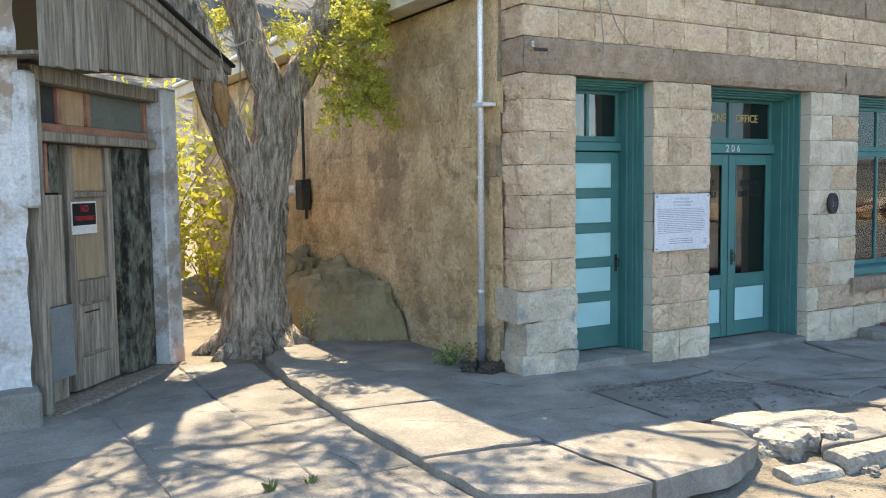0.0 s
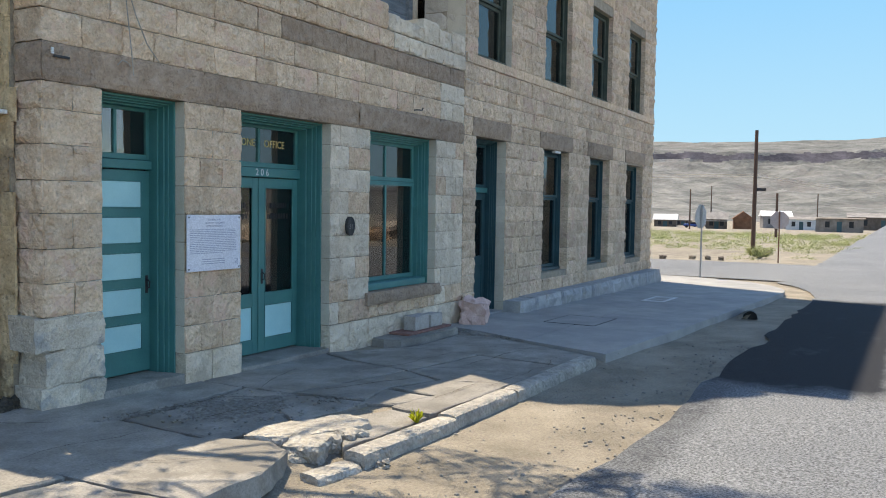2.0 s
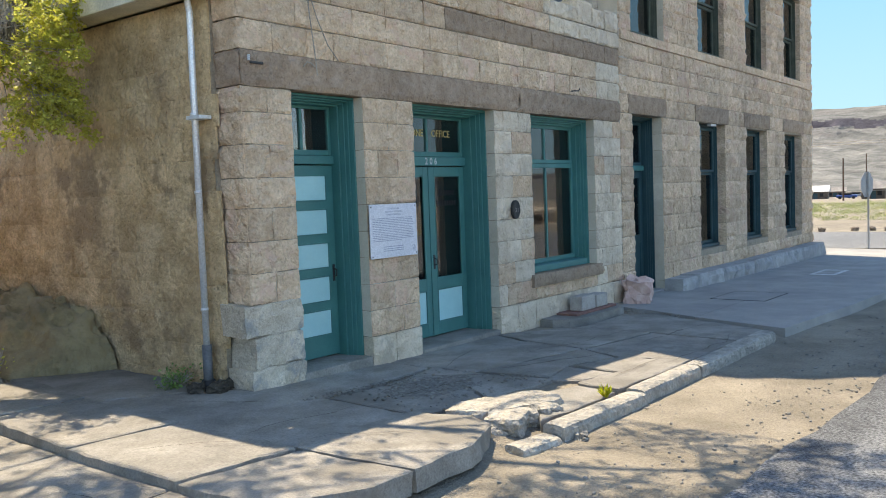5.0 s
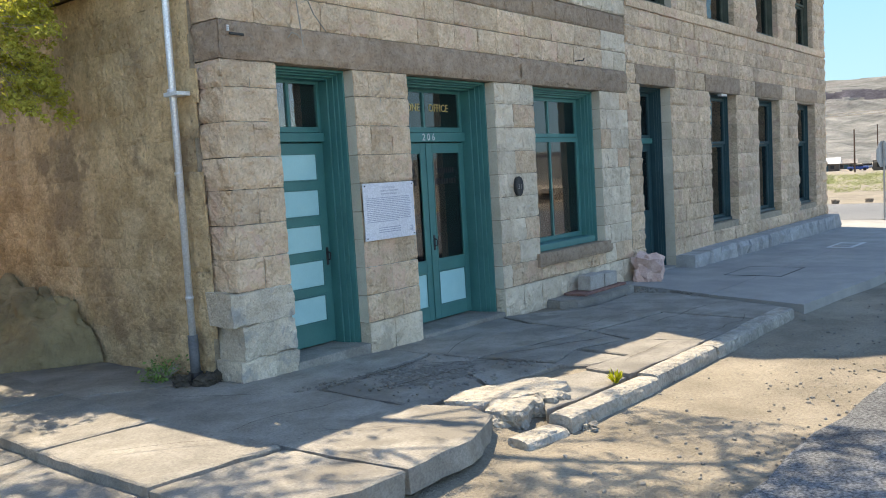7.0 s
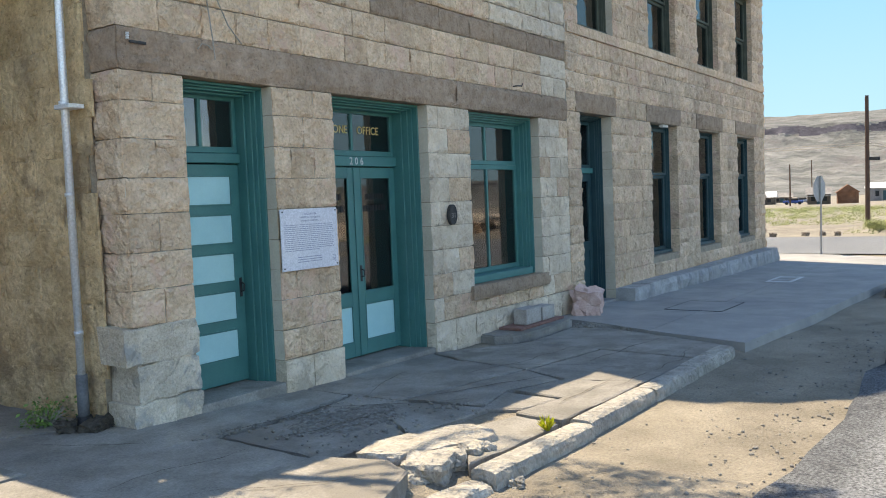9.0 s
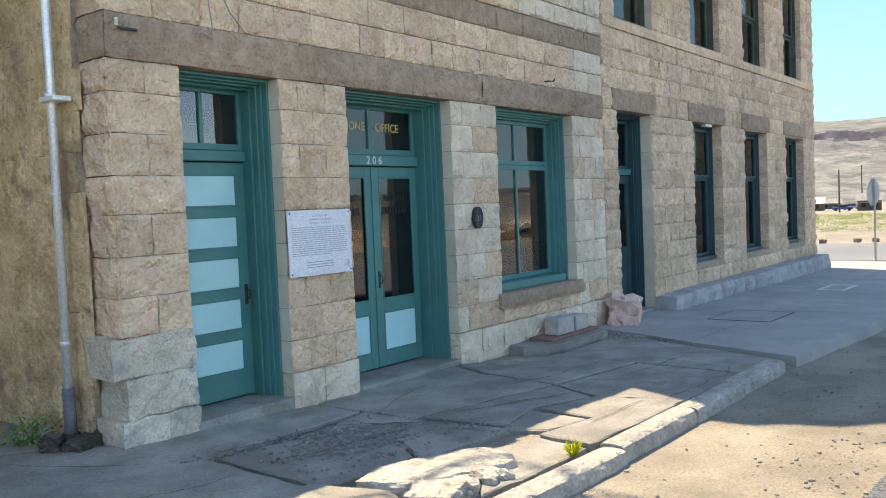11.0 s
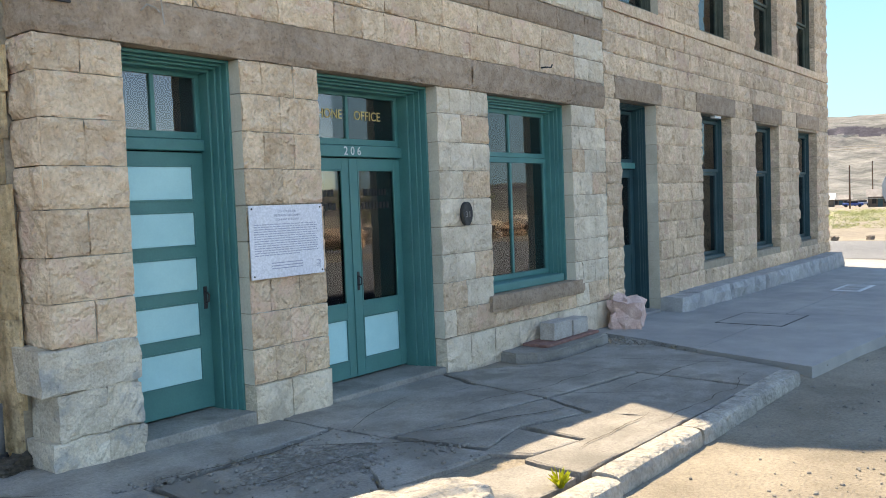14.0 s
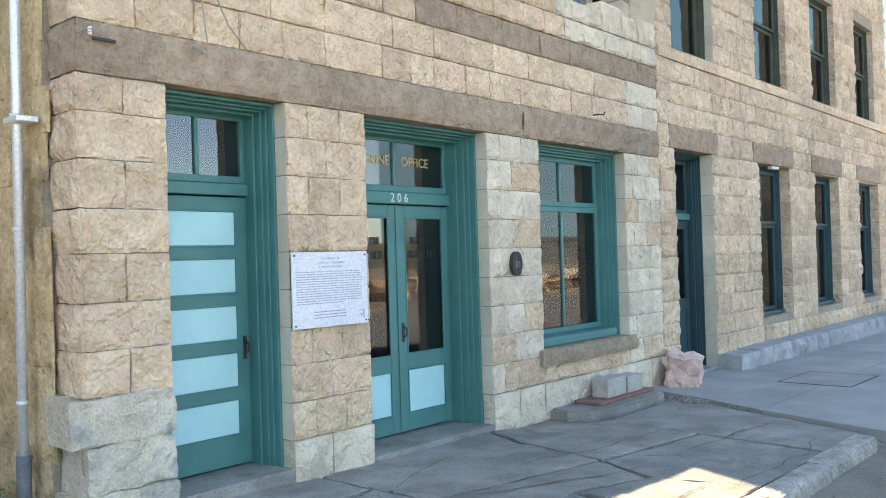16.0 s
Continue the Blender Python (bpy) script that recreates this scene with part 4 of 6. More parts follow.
def chunky_wall(name, x0, x1, z0, z1, thick, material, m, amp=0.05, n=(26, 34)):
    bm = bmesh.new()
    fr, bk = [], []
    for j in range(n[1] + 1):
        rf, rb = [], []
        for i in range(n[0] + 1):
            x, z = x0 + (x1 - x0) * i / n[0], z0 + (z1 - z0) * j / n[1]
            f = noise.fractal(Vector((x * 2.6, z * 2.6, 4.2)), 1.0, 2.0, 4)
            cell = noise.cell(Vector((x * 3.2, z * 4.1, 0.5)))
            d = -amp * max(-0.3, f) - amp * 0.35 * (cell > 0.5)
            ex = 0.07 * noise.noise(Vector((z * 3.3, 2.0, 9.0))) if i == n[0] else 0.0
            rf.append(bm.verts.new((x + ex, d, z)))
            rb.append(bm.verts.new((x + ex, thick, z)))
        fr.append(rf)
        bk.append(rb)
    for j in range(n[1]):
        for i in range(n[0]):
            bm.faces.new((fr[j][i], fr[j][i + 1], fr[j + 1][i + 1], fr[j + 1][i]))
            bm.faces.new((bk[j][i + 1], bk[j][i], bk[j + 1][i], bk[j + 1][i + 1]))
        bm.faces.new((fr[j][-1], bk[j][-1], bk[j + 1][-1], fr[j + 1][-1]))
        bm.faces.new((bk[j][0], fr[j][0], fr[j + 1][0], bk[j + 1][0]))
    for i in range(n[0]):
        bm.faces.new((fr[-1][i], fr[-1][i + 1], bk[-1][i + 1], bk[-1][i]))
    bmesh.ops.transform(bm, matrix=m, verts=bm.verts)
    return tagged(part(name, bm, material, smooth=False), kind="structure")


M_FLAKE = mat("flaking_whitewash", (0.60, 0.60, 0.60), (0.72, 0.72, 0.72), 3, 0.92, 0.8, 0.04, stain=(0.36, 0.28, 0.21), stain_lo=0.47, fine=30)
chunky_wall("wall_corner_front", -7.0, -0.06, 0.1, 4.2, 0.35, M_FLAKE, Matrix.Translation((P0.x, P0.y - 0.04, 0)), 0.06, (90, 48))
tagged(part("wall_corner_base", box(-5.6, P0.x - 0.02, 8.58, 9.1, -0.1, 0.38, 0.02), M_CONC), "grey concrete footing under the whitewashed wall", "footing", kind="structure")
tagged(part("wall_corner_side", box(2.60, 2.86, 10.75, 18.0, -0.1, 2.9), M_SIDE), kind="structure")
tagged(part("wall_corner_back", box(-5.6, 2.59, 17.8, 18.0, -0.1, 2.9), M_SIDE), kind="structure")
door_s = thing("door_4", "boarded weathered double door with peeling paint and notices", "door", kind="structure")
cpart("sill", box(0.05, 2.08, -0.12, 0.42, -0.02, 0.13, 0.01), M_WOOD, door_s)
cpart("post", box(1.90, 2.18, -0.05, 0.25, 0.12, 2.86, 0.015), M_WPAINT, door_s, "post with flaking white paint")
cpart("post_foot", box(1.94, 2.16, -0.07, 0.24, -0.05, 0.30, 0.02), M_PINK, door_s)
cpart("jamb", box(0.04, 0.13, -0.02, 0.30, 0.12, 2.72, 0.008), M_WOOD, door_s)
cpart("jamb", box(-0.10, 0.035, -0.06, 0.2, 1.75, 2.78, 0.02), M_WPAINT, door_s, "jamb board with flaking white paint")
cpart("head", box(0.04, 1.90, -0.02, 0.30, 2.72, 2.84, 0.008), M_WOOD, door_s)
cpart("transom_rail", box(0.13, 1.90, 0.02, 0.28, 2.27, 2.345, 0.006), M_WOOD, door_s)
cpart("transom_trim", box(0.13, 1.88, 0.10, 0.14, 2.35, 2.42, 0.004), M_ORANGE, door_s, "faded orange trim")
for a in (0.50, 0.90, 1.82):
    cpart("transom_trim", box(a, a + 0.055, 0.10, 0.14, 2.425, 2.715, 0.004), M_ORANGE, door_s, "faded orange trim")
cpart("transom_pane", box(0.96, 1.815, 0.13, 0.15, 2.425, 2.715), mat("grey_green_board", (0.13, 0.15, 0.13), (0.18, 0.20, 0.175), 3, 0.6, 0.1), door_s, "grey-green board in the transom")
cpart("transom_pane", box(0.13, 0.495, 0.13, 0.15, 2.425, 2.715), M_DARK, door_s)
cpart("transom_pane", box(0.56, 0.895, 0.13, 0.15, 2.425, 2.715), M_PLY, door_s)
# left side boards
cpart("glazing", box(0.13, 0.50, 0.20, 0.22, 1.85, 2.265), M_BLACK, door_s, "dark pane behind a notice")
cpart("stile", box(0.36, 0.40, 0.14, 0.19, 1.86, 2.26, 0.004), M_ORANGE, door_s)
cpart("stile", box(0.40, 0.53, 0.14, 0.20, 1.86, 2.26, 0.004), M_PEEL, door_s)
cpart("upper_board", box(0.13, 0.55, 0.13, 0.19, 0.93, 1.845, 0.006), M_WOOD, door_s, "wavy-grained grey plywood")
cpart("kick_board", box(0.13, 0.60, 0.11, 0.17, 0.32, 0.925, 0.006), mat("blue_grey_sheet", (0.22, 0.24, 0.25), (0.29, 0.31, 0.32), 3, 0.7, 0.15), door_s, "blue-grey sheet patch")
cpart("lower_board", box(0.14, 0.56, 0.15, 0.20, 0.135, 0.315, 0.006), M_WOOD, door_s)
cpart("gap_board", box(0.55, 0.66, 0.27, 0.30, 0.135, 2.265), M_BLACK, door_s)
# right leaf
leaf = cpart("leaf", box(0.66, 1.42, 0.20, 0.25, 0.15, 2.265, 0.006), M_WOOD, door_s)
cpart("plywood", box(0.75, 1.22, 0.185, 0.20, 1.87, 2.24, 0.003), M_PLY, leaf, "bare plywood over the glass")
cpart("plywood", box(0.78, 1.20, 0.188, 0.20, 1.10, 1.81, 0.003), mat("tan_board", (0.34, 0.25, 0.17), (0.43, 0.33, 0.235), 4, 0.8, 0.2, stretch=(5, 5, 0.7)), leaf, "tan board panel")
for a, b, c, d in ((0.66, 0.755, 0.15, 2.26), (1.23, 1.33, 0.15, 2.26), (0.755, 1.23, 1.815, 1.865), (0.755, 1.23, 0.90, 1.09), (0.755, 1.23, 0.15, 0.42)):
    cpart("rail", box(a, b, 0.16, 0.20, c, d, 0.004), M_WOOD, leaf)
cpart("panel", box(0.78, 1.20, 0.182, 0.198, 0.45, 0.87, 0.008), M_WOOD, leaf)
cpart("slot", box(0.86, 1.08, 0.178, 0.181, 0.80, 0.815), M_BLACK, leaf, "narrow letter slot")
cpart("dark_panel", box(1.43, 1.89, 0.10, 0.16, 0.15, 2.265, 0.006), M_PEEL, door_s, "panel with blackened peeling paint")
cpart("stile", box(1.34, 1.425, 0.13, 0.20, 0.15, 2.265, 0.006), M_PEEL, door_s)
cpart("back_board", box(0.10, 1.95, 0.31, 0.36, 0.0, 2.84), M_DARK, door_s)


def notice(x, z, w, h, y, label, top_white):
    s = thing("notice_sign", label, "sign")
    cpart("board", box(x, x + w, y - 0.006, y, z, z + h), M_WHITEP, s)
    cpart("field", box(x + 0.015, x + w - 0.015, y - 0.009, y - 0.0062, z + h * 0.27, z + h - 0.015), M_BLACK if not top_white else M_RED, s)
    for body, fz in (("NO", 0.80), ("TRESPASSING", 0.45)):
        sz = h * (0.30 if body == "NO" else 0.20)
        text_part("lettering", body, sz, CH @ Matrix.Translation((x + w / 2, y - 0.011, z + h * (0.27 + 0.70 * (0.72 if body == "NO" else 0.3)))) @ face_in @ Matrix.Diagonal((0.85, 1, 1, 1)),
                  M_RED if not top_white else M_WHITEP, s)
    return s


notice(0.69, 1.50, 0.36, 0.28, 0.155, "black, red and white no-trespassing notice on the boarded door", False)
notice(0.10, 1.97, 0.27, 0.27, 0.185, "faded red and white no-trespassing notice on the door frame", True)

# gable boards and lean-to roof over the doorway
gable = thing("gable_porch", "weathered plank gable and tar-paper roof edge over the doorway", "porch roof", kind="structure")
r = random.Random(8)
x = -0.10
k = 0
while x < 2.55:
    w = r.uniform(0.13, 0.19)
    ztop = 3.78 - (x + w) * 0.265
    cpart("plank", box(x, x + w - r.uniform(0.008, 0.018), -0.30 + r.uniform(-0.012, 0.012), -0.27, 2.80 + x * 0.075 + r.uniform(-0.01, 0.015), ztop, 0.002), M_WOOD, gable)
    x += w
cpart("corner_board", box(-0.22, -0.11, -0.33, -0.27, 2.78, 3.9, 0.004), M_WOOD, gable)
tilt = Matrix.Translation((-0.3, 0, 3.92)) @ Matrix.Rotation(radians(14.8), 4, "Y")
for nm, za, zb, ya, mt in (("rafter", -0.13, -0.03, -0.345, M_WOOD), ("barge_board", -0.028, 0.05, -0.38, M_WOOD), ("roofing_felt", 0.052, 0.085, -0.42, M_BLACK)):
    cpart(nm, box(0.0, 3.2, ya, -0.30 if nm != "roofing_felt" else 2.2, za, zb, 0.006, tilt), mt, gable)
cpart("soffit", box(-0.1, 2.62, -0.27, 0.30, 2.87, 2.90, 0.004, Matrix.Rotation(radians(-3.5), 4, "Y")), M_WOOD, gable)


# ---- things on and before the front ----
def info_sign():
    s = thing("information_sign", "white information panel with blue-grey text on the stone pier", "sign")
    x0, x1, z0, z1, y = 6.968, 7.737, 1.187, 1.763, 7.945
    part("panel", box(x0, x1, y, y + 0.012, z0, z1, 0.003), M_PANEL, s)
    for x in (x0 + 0.025, x1 - 0.025):
        for z in (z0 + 0.025, z1 - 0.025):
            part("screw", tube([(x, y - 0.004, z), (x, y + 0.03, z)], 0.008, 8), M_DMETAL, s)
    for body, z in (("CONSOLIDATED", 1.712), ("TELEPHONE-TELEGRAPH", 1.680), ("COMPANY BUILDING", 1.648)):
        text_part("lettering", body, 0.025, Matrix.Translation(((x0 + x1) / 2, y - 0.001, z)) @ face_in, M_INK, s, thick=0.0006)
    r = random.Random(2)
    for k in range(14):
        z = 1.612 - k * 0.0185
        bm = bmesh.new()
        x = x0 + 0.04
        end = x1 - 0.05 - (0.22 if k == 13 else r.uniform(0, 0.03))
        while x < end:
            w = r.uniform(0.015, 0.05)
            add_box(bm, x, min(x + w, end), y - 0.0015, y, z - 0.0035, z + 0.0035)
            x += w + 0.008
        part("text_line", bm, M_INK, s)
    bm = bmesh.new()
    for k in range(14):
        add_box(bm, x1 - 0.10 + r.uniform(0, 0.05), x1 - 0.04, y - 0.0015, y, 1.232 + k * 0.005, 1.235 + k * 0.005)
    part("code_square", bm, M_INK, s)
    for k in range(3):
        part("text_line", box(x0 + 0.20, x1 - 0.24, y - 0.0015, y, 1.302 - k * 0.022, 1.309 - k * 0.022), M_INK, s)


def plaque():
    s = thing("oval_plaque", "dark oval cast-iron plaque on the stone pier", "plaque")
    bm = bmesh.new()
    n = 28
    for rad, y0, y1 in ((1.0, 7.945, 7.985), (0.86, 7.941, 7.946)):
        ring0 = [bm.verts.new((9.80 + 0.085 * rad * math.cos(6.2832 * k / n), y0, 1.61 + 0.122 * rad * math.sin(6.2832 * k / n))) for k in range(n)]
        ring1 = [bm.verts.new((9.80 + 0.085 * rad * math.cos(6.2832 * k / n), y1, 1.61 + 0.122 * rad * math.sin(6.2832 * k / n))) for k in range(n)]
        bm.faces.new(ring0)
        for k in range(n):
            bm.faces.new((ring0[k], ring1[k], ring1[(k + 1) % n], ring0[(k + 1) % n]))
    bmesh.ops.recalc_face_normals(bm, faces=bm.faces)
    part("plate", bm, M_DMETAL, s)
    text_part("number", "31", 0.085, Matrix.Translation((9.80, 7.9395, 1.60)) @ face_in, mat("worn_iron", (0.20, 0.19, 0.18), (0.28, 0.27, 0.25), 9, 0.5, 0.1, metal=0.4), s, width=0.075)


def rough_block(name, label, cat, c, size, rot, material, seed, bev=0.02, amp=0.03, group=""):
    bm = bmesh.new()
    bmesh.ops.create_cube(bm, size=1.0)
    bmesh.ops.subdivide_edges(bm, edges=bm.edges[:], cuts=5, use_grid_fill=True)
    for v in bm.verts:
        f = Vector(v.co)
        v.co = Vector((f.x * size[0], f.y * size[1], f.z * size[2]))
        k = sum(abs(abs(a) - 0.5) < 0.01 for a in f)
        if k >= 2:
            v.co *= 1 - bev / min(size) * (0.5 if k == 2 else 0.9)
        v.co += Vector((noise.noise(f * 2.3 + Vector((seed, 0, 0))), noise.noise(f * 2.3 + Vector((0, seed, 0))), noise.noise(f * 2.3 + Vector((0, 0, seed))))) * amp
        v.co += f * amp * 1.3 * noise.fractal(f * 4.0 + Vector((seed * 1.7, 2.0, 0)), 0.9, 2.0, 4)
    ob = part(name, bm, material)
    ob.matrix_world = pose(*c, 0, 0, rot)
    return tagged(ob, label, cat, group)


info_sign()
plaque()
rough_block("boulder", "rough pink stone block on the pavement by the doorway", "stone", (12.95, 7.72, 0.18), (0.52, 0.42, 0.40), 20, M_PINK, 3, 0.05, 0.085)
for k, (bx, sx) in enumerate(((10.98, 0.40), (11.42, 0.34))):
    t = thing("concrete_block", "grey concrete block standing on a rusty board", "block", "blocks under the shop window")
    bm = box(bx, bx + sx, 7.66, 7.86, 0.123, 0.325 - 0.02 * k, 0.008)
    part("block_body", bm, mat("block_grey_%s" % ("a", "b")[k], (0.36, 0.33, 0.30), (0.46, 0.43, 0.39), 7, 0.95, 0.5, 0.006), t)
t = thing("threshold_board", "flat rusty red board lying on a low concrete step", "board")
part("plank", box(10.72, 11.92, 7.60, 7.93, 0.088, 0.12, 0.004), mat("dull_red_board", (0.20, 0.10, 0.085), (0.30, 0.17, 0.14), 8, 0.9, 0.3), t)
t = thing("step", "low rounded concrete step under the shop window", "step", kind="structure")
bm = bmesh.new()
ring = [(10.35, 7.985), (10.30, 7.75), (10.42, 7.55), (10.70, 7.46), (11.6, 7.44), (11.95, 7.50), (12.05, 7.985)]
tp = [bm.verts.new((x, y, 0.085)) for x, y in ring]
bt = [bm.verts.new((x * 1.0, y - 0.01, -0.1)) for x, y in ring]
bm.faces.new(tp)
for i in range(len(ring)):
    j = (i + 1) % len(ring)
    bm.faces.new((tp[i], bt[i], bt[j], tp[j]))
bmesh.ops.recalc_face_normals(bm, faces=bm.faces)
bmesh.ops.bevel(bm, geom=[e for e in bm.edges if all(v.co.z > 0.05 for v in e.verts)], offset=0.02, segments=2, affect="EDGES")
part("step_body", bm, M_CONC, t)

t = thing("wall_insulator", "white ceramic insulator with a steel bracket on the lintel", "insulator")
part("bracket", box(5.49, 5.64, 7.945, 7.965, 3.09, 3.11, 0.003), M_DMETAL, t)
bm = bmesh.new()
for k in range(3):
    add_tube(bm, [(5.47, 7.945, 3.115 + k * 0.018), (5.47, 7.945, 3.128 + k * 0.018)], [0.015, 0.011], 10)
part("spool", bm, M_WHITEP, t)
t = thing("wall_cable", "old looped grey wires hanging on the stone front", "cable")
for pts in ([(6.25, 7.955, 4.4), (6.24, 7.955, 3.7), (6.30, 7.955, 3.25), (6.32, 7.955, 3.05)], [(6.20, 7.955, 4.0), (6.34, 7.955, 3.62), (6.48, 7.955, 3.36), (6.62, 7.955, 3.22)],
            [(6.14, 7.955, 3.12), (6.19, 7.955, 3.17), (6.25, 7.955, 3.16), (6.29, 7.955, 3.13)]):
    part("wire", tube(pts, 0.006, 6), M_TWIG, t)
t = thing("wall_hook", "small bent iron hook above the lintel", "hook")
part("hook_rod", tube([(11.42, 8.0, 3.27), (11.42, 7.93, 3.27), (11.52, 7.92, 3.275), (11.55, 7.92, 3.31)], 0.009, 6), M_DMETAL, t)
t = thing("wall_light", "small white conduit fitting under the window lintel", "fitting")
part("fitting_box", box(17.10, 17.40, 8.02, 8.10, 3.0, 3.045, 0.004), M_WHITEP, t)


# ---- pavement hatches, posts, far street ----
def cover_plate(x0, x1, y0, y1):
    t = thing("pavement_cover", "flat concrete-filled cover in a thin steel frame", "cover")
    cx, cy, w, d = (x0 + x1) / 2, (y0 + y1) / 2, (x1 - x0) / 2, (y1 - y0) / 2
    bm = bmesh.new()
    for a, b, c, e in ((-w, w, -d, -d + 0.016), (-w, w, d - 0.016, d), (-w, -w + 0.016, -d + 0.016, d - 0.016), (w - 0.016, w, -d + 0.016, d - 0.016)):
        add_box(bm, a, b, c, e, -0.01, 0.018)
    part("frame", bm, M_DMETAL, t)
    part("plate", box(-w + 0.016, w - 0.016, -d + 0.016, d - 0.016, -0.01, 0.0165), M_CONC2, t)
    t.matrix_world = pose(cx, cy, walk_z(cx), 0, math.degrees(math.atan(0.0127)), 0)


cover_plate(13.75, 14.95, 5.98, 6.85)
t = thing("pavement_plate", "pale metal plate with slots set into the pavement", "plate")
part("plate", box(-0.6, 0.6, -0.24, 0.24, -0.01, 0.018), mat("pale_plate", (0.50, 0.51, 0.52), (0.6, 0.61, 0.62), 4, 0.5, 0.05), t)
for k in range(4):
    part("slot", box(-0.5 + 0.26 * k, -0.28 + 0.26 * k, -0.17, 0.17, 0.0165, 0.0215), M_GREYST, t)
t.matrix_world = pose(19.05, 6.3, walk_z(19.05), 0, math.degrees(math.atan(0.0127)), 0)
t = thing("culvert", "dark drain pipe mouth at the kerb with loose earth", "drain")
part("pipe_mouth", tube([(17.75, 4.24, -0.14), (17.42, 4.18, -0.13)], 0.13, 16, cap=False), M_DMETAL, t)
# black disc standing in for the darkness inside the pipe
part("pipe_back", tube([(17.62, 4.217, -0.137), (17.56, 4.206, -0.135)], 0.129, 16), M_BLACK, t)
part("earth_mound", tube([(18.7, 4.42, -0.36), (18.0, 4.33, -0.31), (17.55, 4.24, -0.30)], [0.22, 0.24, 0.20], 14, rough=0.35, seed=4), M_DIRT, t, "loose earth heaped on the pipe")


M_SIGNG = mat("dull_sign_metal", (0.30, 0.31, 0.31), (0.38, 0.39, 0.39), 4, 0.6, 0.05)


def stop_post(x, y, z0, h, face, label, plate):
    t = thing("street_sign", label, "street sign", "street signs at the crossing")
    part("post", box(x - 0.022, x + 0.022, y - 0.022, y + 0.022, z0, z0 + h), M_SIGNG if plate == "grey" else M_RUST, t)
    bm = bmesh.new()
    ring = [(0.38 * math.cos(math.pi / 8 + k * math.pi / 4), 0.38 * math.sin(math.pi / 8 + k * math.pi / 4)) for k in range(8)]
    f0 = [bm.verts.new((0.035, p, q + z0 + h - 0.36)) for p, q in ring]
    f1 = [bm.verts.new((0.042, p, q + z0 + h - 0.36)) for p, q in ring]
    bm.faces.new(f0)
    bm.faces.new(f1[::-1])
    for k in range(8):
        bm.faces.new((f0[k], f0[(k + 1) % 8], f1[(k + 1) % 8], f1[k]))
    bmesh.ops.recalc_face_normals(bm, faces=bm.faces)
    bmesh.ops.transform(bm, matrix=pose(x, y, 0, 0, 0, face), verts=bm.verts)
    part("plate", bm, M_SIGNG if plate == "grey" else mat("faded_sign_back", (0.42, 0.36, 0.34), (0.5, 0.43, 0.40), 4, 0.6, 0.05), t)


stop_post(26.6, 7.05, -0.25, 2.28, 76, "grey octagonal road sign on a thin steel post", "grey")
stop_post(37.5, 6.25, -0.35, 2.2, 8, "octagonal road sign on a rusty post beside the crossing", "rust")


def power_pole(x, y, h, cross=True, rad=0.14):
    t = thing("utility_pole", "tall dark brown wooden utility pole", "utility pole", "utility poles")
    z = ground_z(x, y) - 0.3
    part("pole", tube([(x, y, z), (x, y, z + h)], [rad, rad * 0.7], 10), mat("pole_wood", (0.085, 0.05, 0.035), (0.13, 0.08, 0.055), 5, 0.9, 0.3, stretch=(4, 4, 0.4)), t)
    if cross:
        part("crossarm", box(x - 0.05, x + 0.05, y - 0.65, y + 0.1, z + h * 0.51, z + h * 0.535), M_DMETAL, t)
    return t


power_pole(54.9, 9.9, 7.5)
E0 = Vector((0.56, 1.6, 1.9))


def far_at(az, d):
    a = radians(az)
    return E0.x + d * math.cos(a), E0.y + d * math.sin(a)


for az, d, h in ((12.6, 170, 8), (11.3, 240, 11), (5.0, 230, 9), (-0.5, 240, 11), (7.35, 95, 5)):
    x, y = far_at(az, d)
    power_pole(x, y, h, False, 0.16)
t = thing("overhead_wire", "thin overhead wires running past the pole", "wire")
for dz in (3.9, 4.05):
    part("wire", tube([(54.9, 9.9, dz), (50, 24, dz - 0.25), (45, 40, dz + 0.1)], 0.018, 4), M_TWIG, t)
    part("wire", tube([(54.9, 9.9, dz), (95, -2, dz - 1.4), (140, -16, dz - 1.0)], 0.018, 4), M_TWIG, t)


def cabin(az, d, w, dep, h, roof_h, rot, wall, roof, label, porch=False):
    x, y = far_at(az, d)
    z = ground_z(x, y) - 0.2
    t = thing("house", label, "house", "far houses")
    part("wall", box(-w / 2, w / 2, -dep / 2, dep / 2, 0, h), wall, t)
    bm = bmesh.new()
    e = 0.35
    v = [bm.verts.new(p) for p in ((-w / 2 - e, -dep / 2 - e, h), (w / 2 + e, -dep / 2 - e, h), (w / 2 + e, dep / 2 + e, h), (-w / 2 - e, dep / 2 + e, h), (-w / 2 - e, 0, h + roof_h), (w / 2 + e, 0, h + roof_h))]
    for f in ((0, 1, 5, 4), (2, 3, 4, 5), (0, 4, 3), (1, 2, 5), (0, 3, 2, 1)):
        bm.faces.new([v[i] for i in f])
    part("roof", bm, roof, t)
    for k in (-1, 1):
        part("window", box(w * 0.25 * k - 0.4, w * 0.25 * k + 0.4, -dep / 2 - 0.06, -dep / 2 + 0.05, h * 0.4, h * 0.8), M_BLACK, t)
    part("door", box(-0.45, 0.45, -dep / 2 - 0.05, -dep / 2 + 0.05, 0.05, h * 0.8), M_DTEAL, t)
    if porch:
        part("porch_roof", box(-w / 2, w / 2, -dep / 2 - 1.6, -dep / 2, h * 0.82, h * 0.88), roof, t)
        for k in (-1, 1):
            part("porch_post", box(w * 0.45 * k - 0.07, w * 0.45 * k + 0.07, -dep / 2 - 1.55, -dep / 2 - 1.4, 0, h * 0.82), wall, t)
    t.matrix_world = pose(x, y, z, 0, 0, rot)
    return t


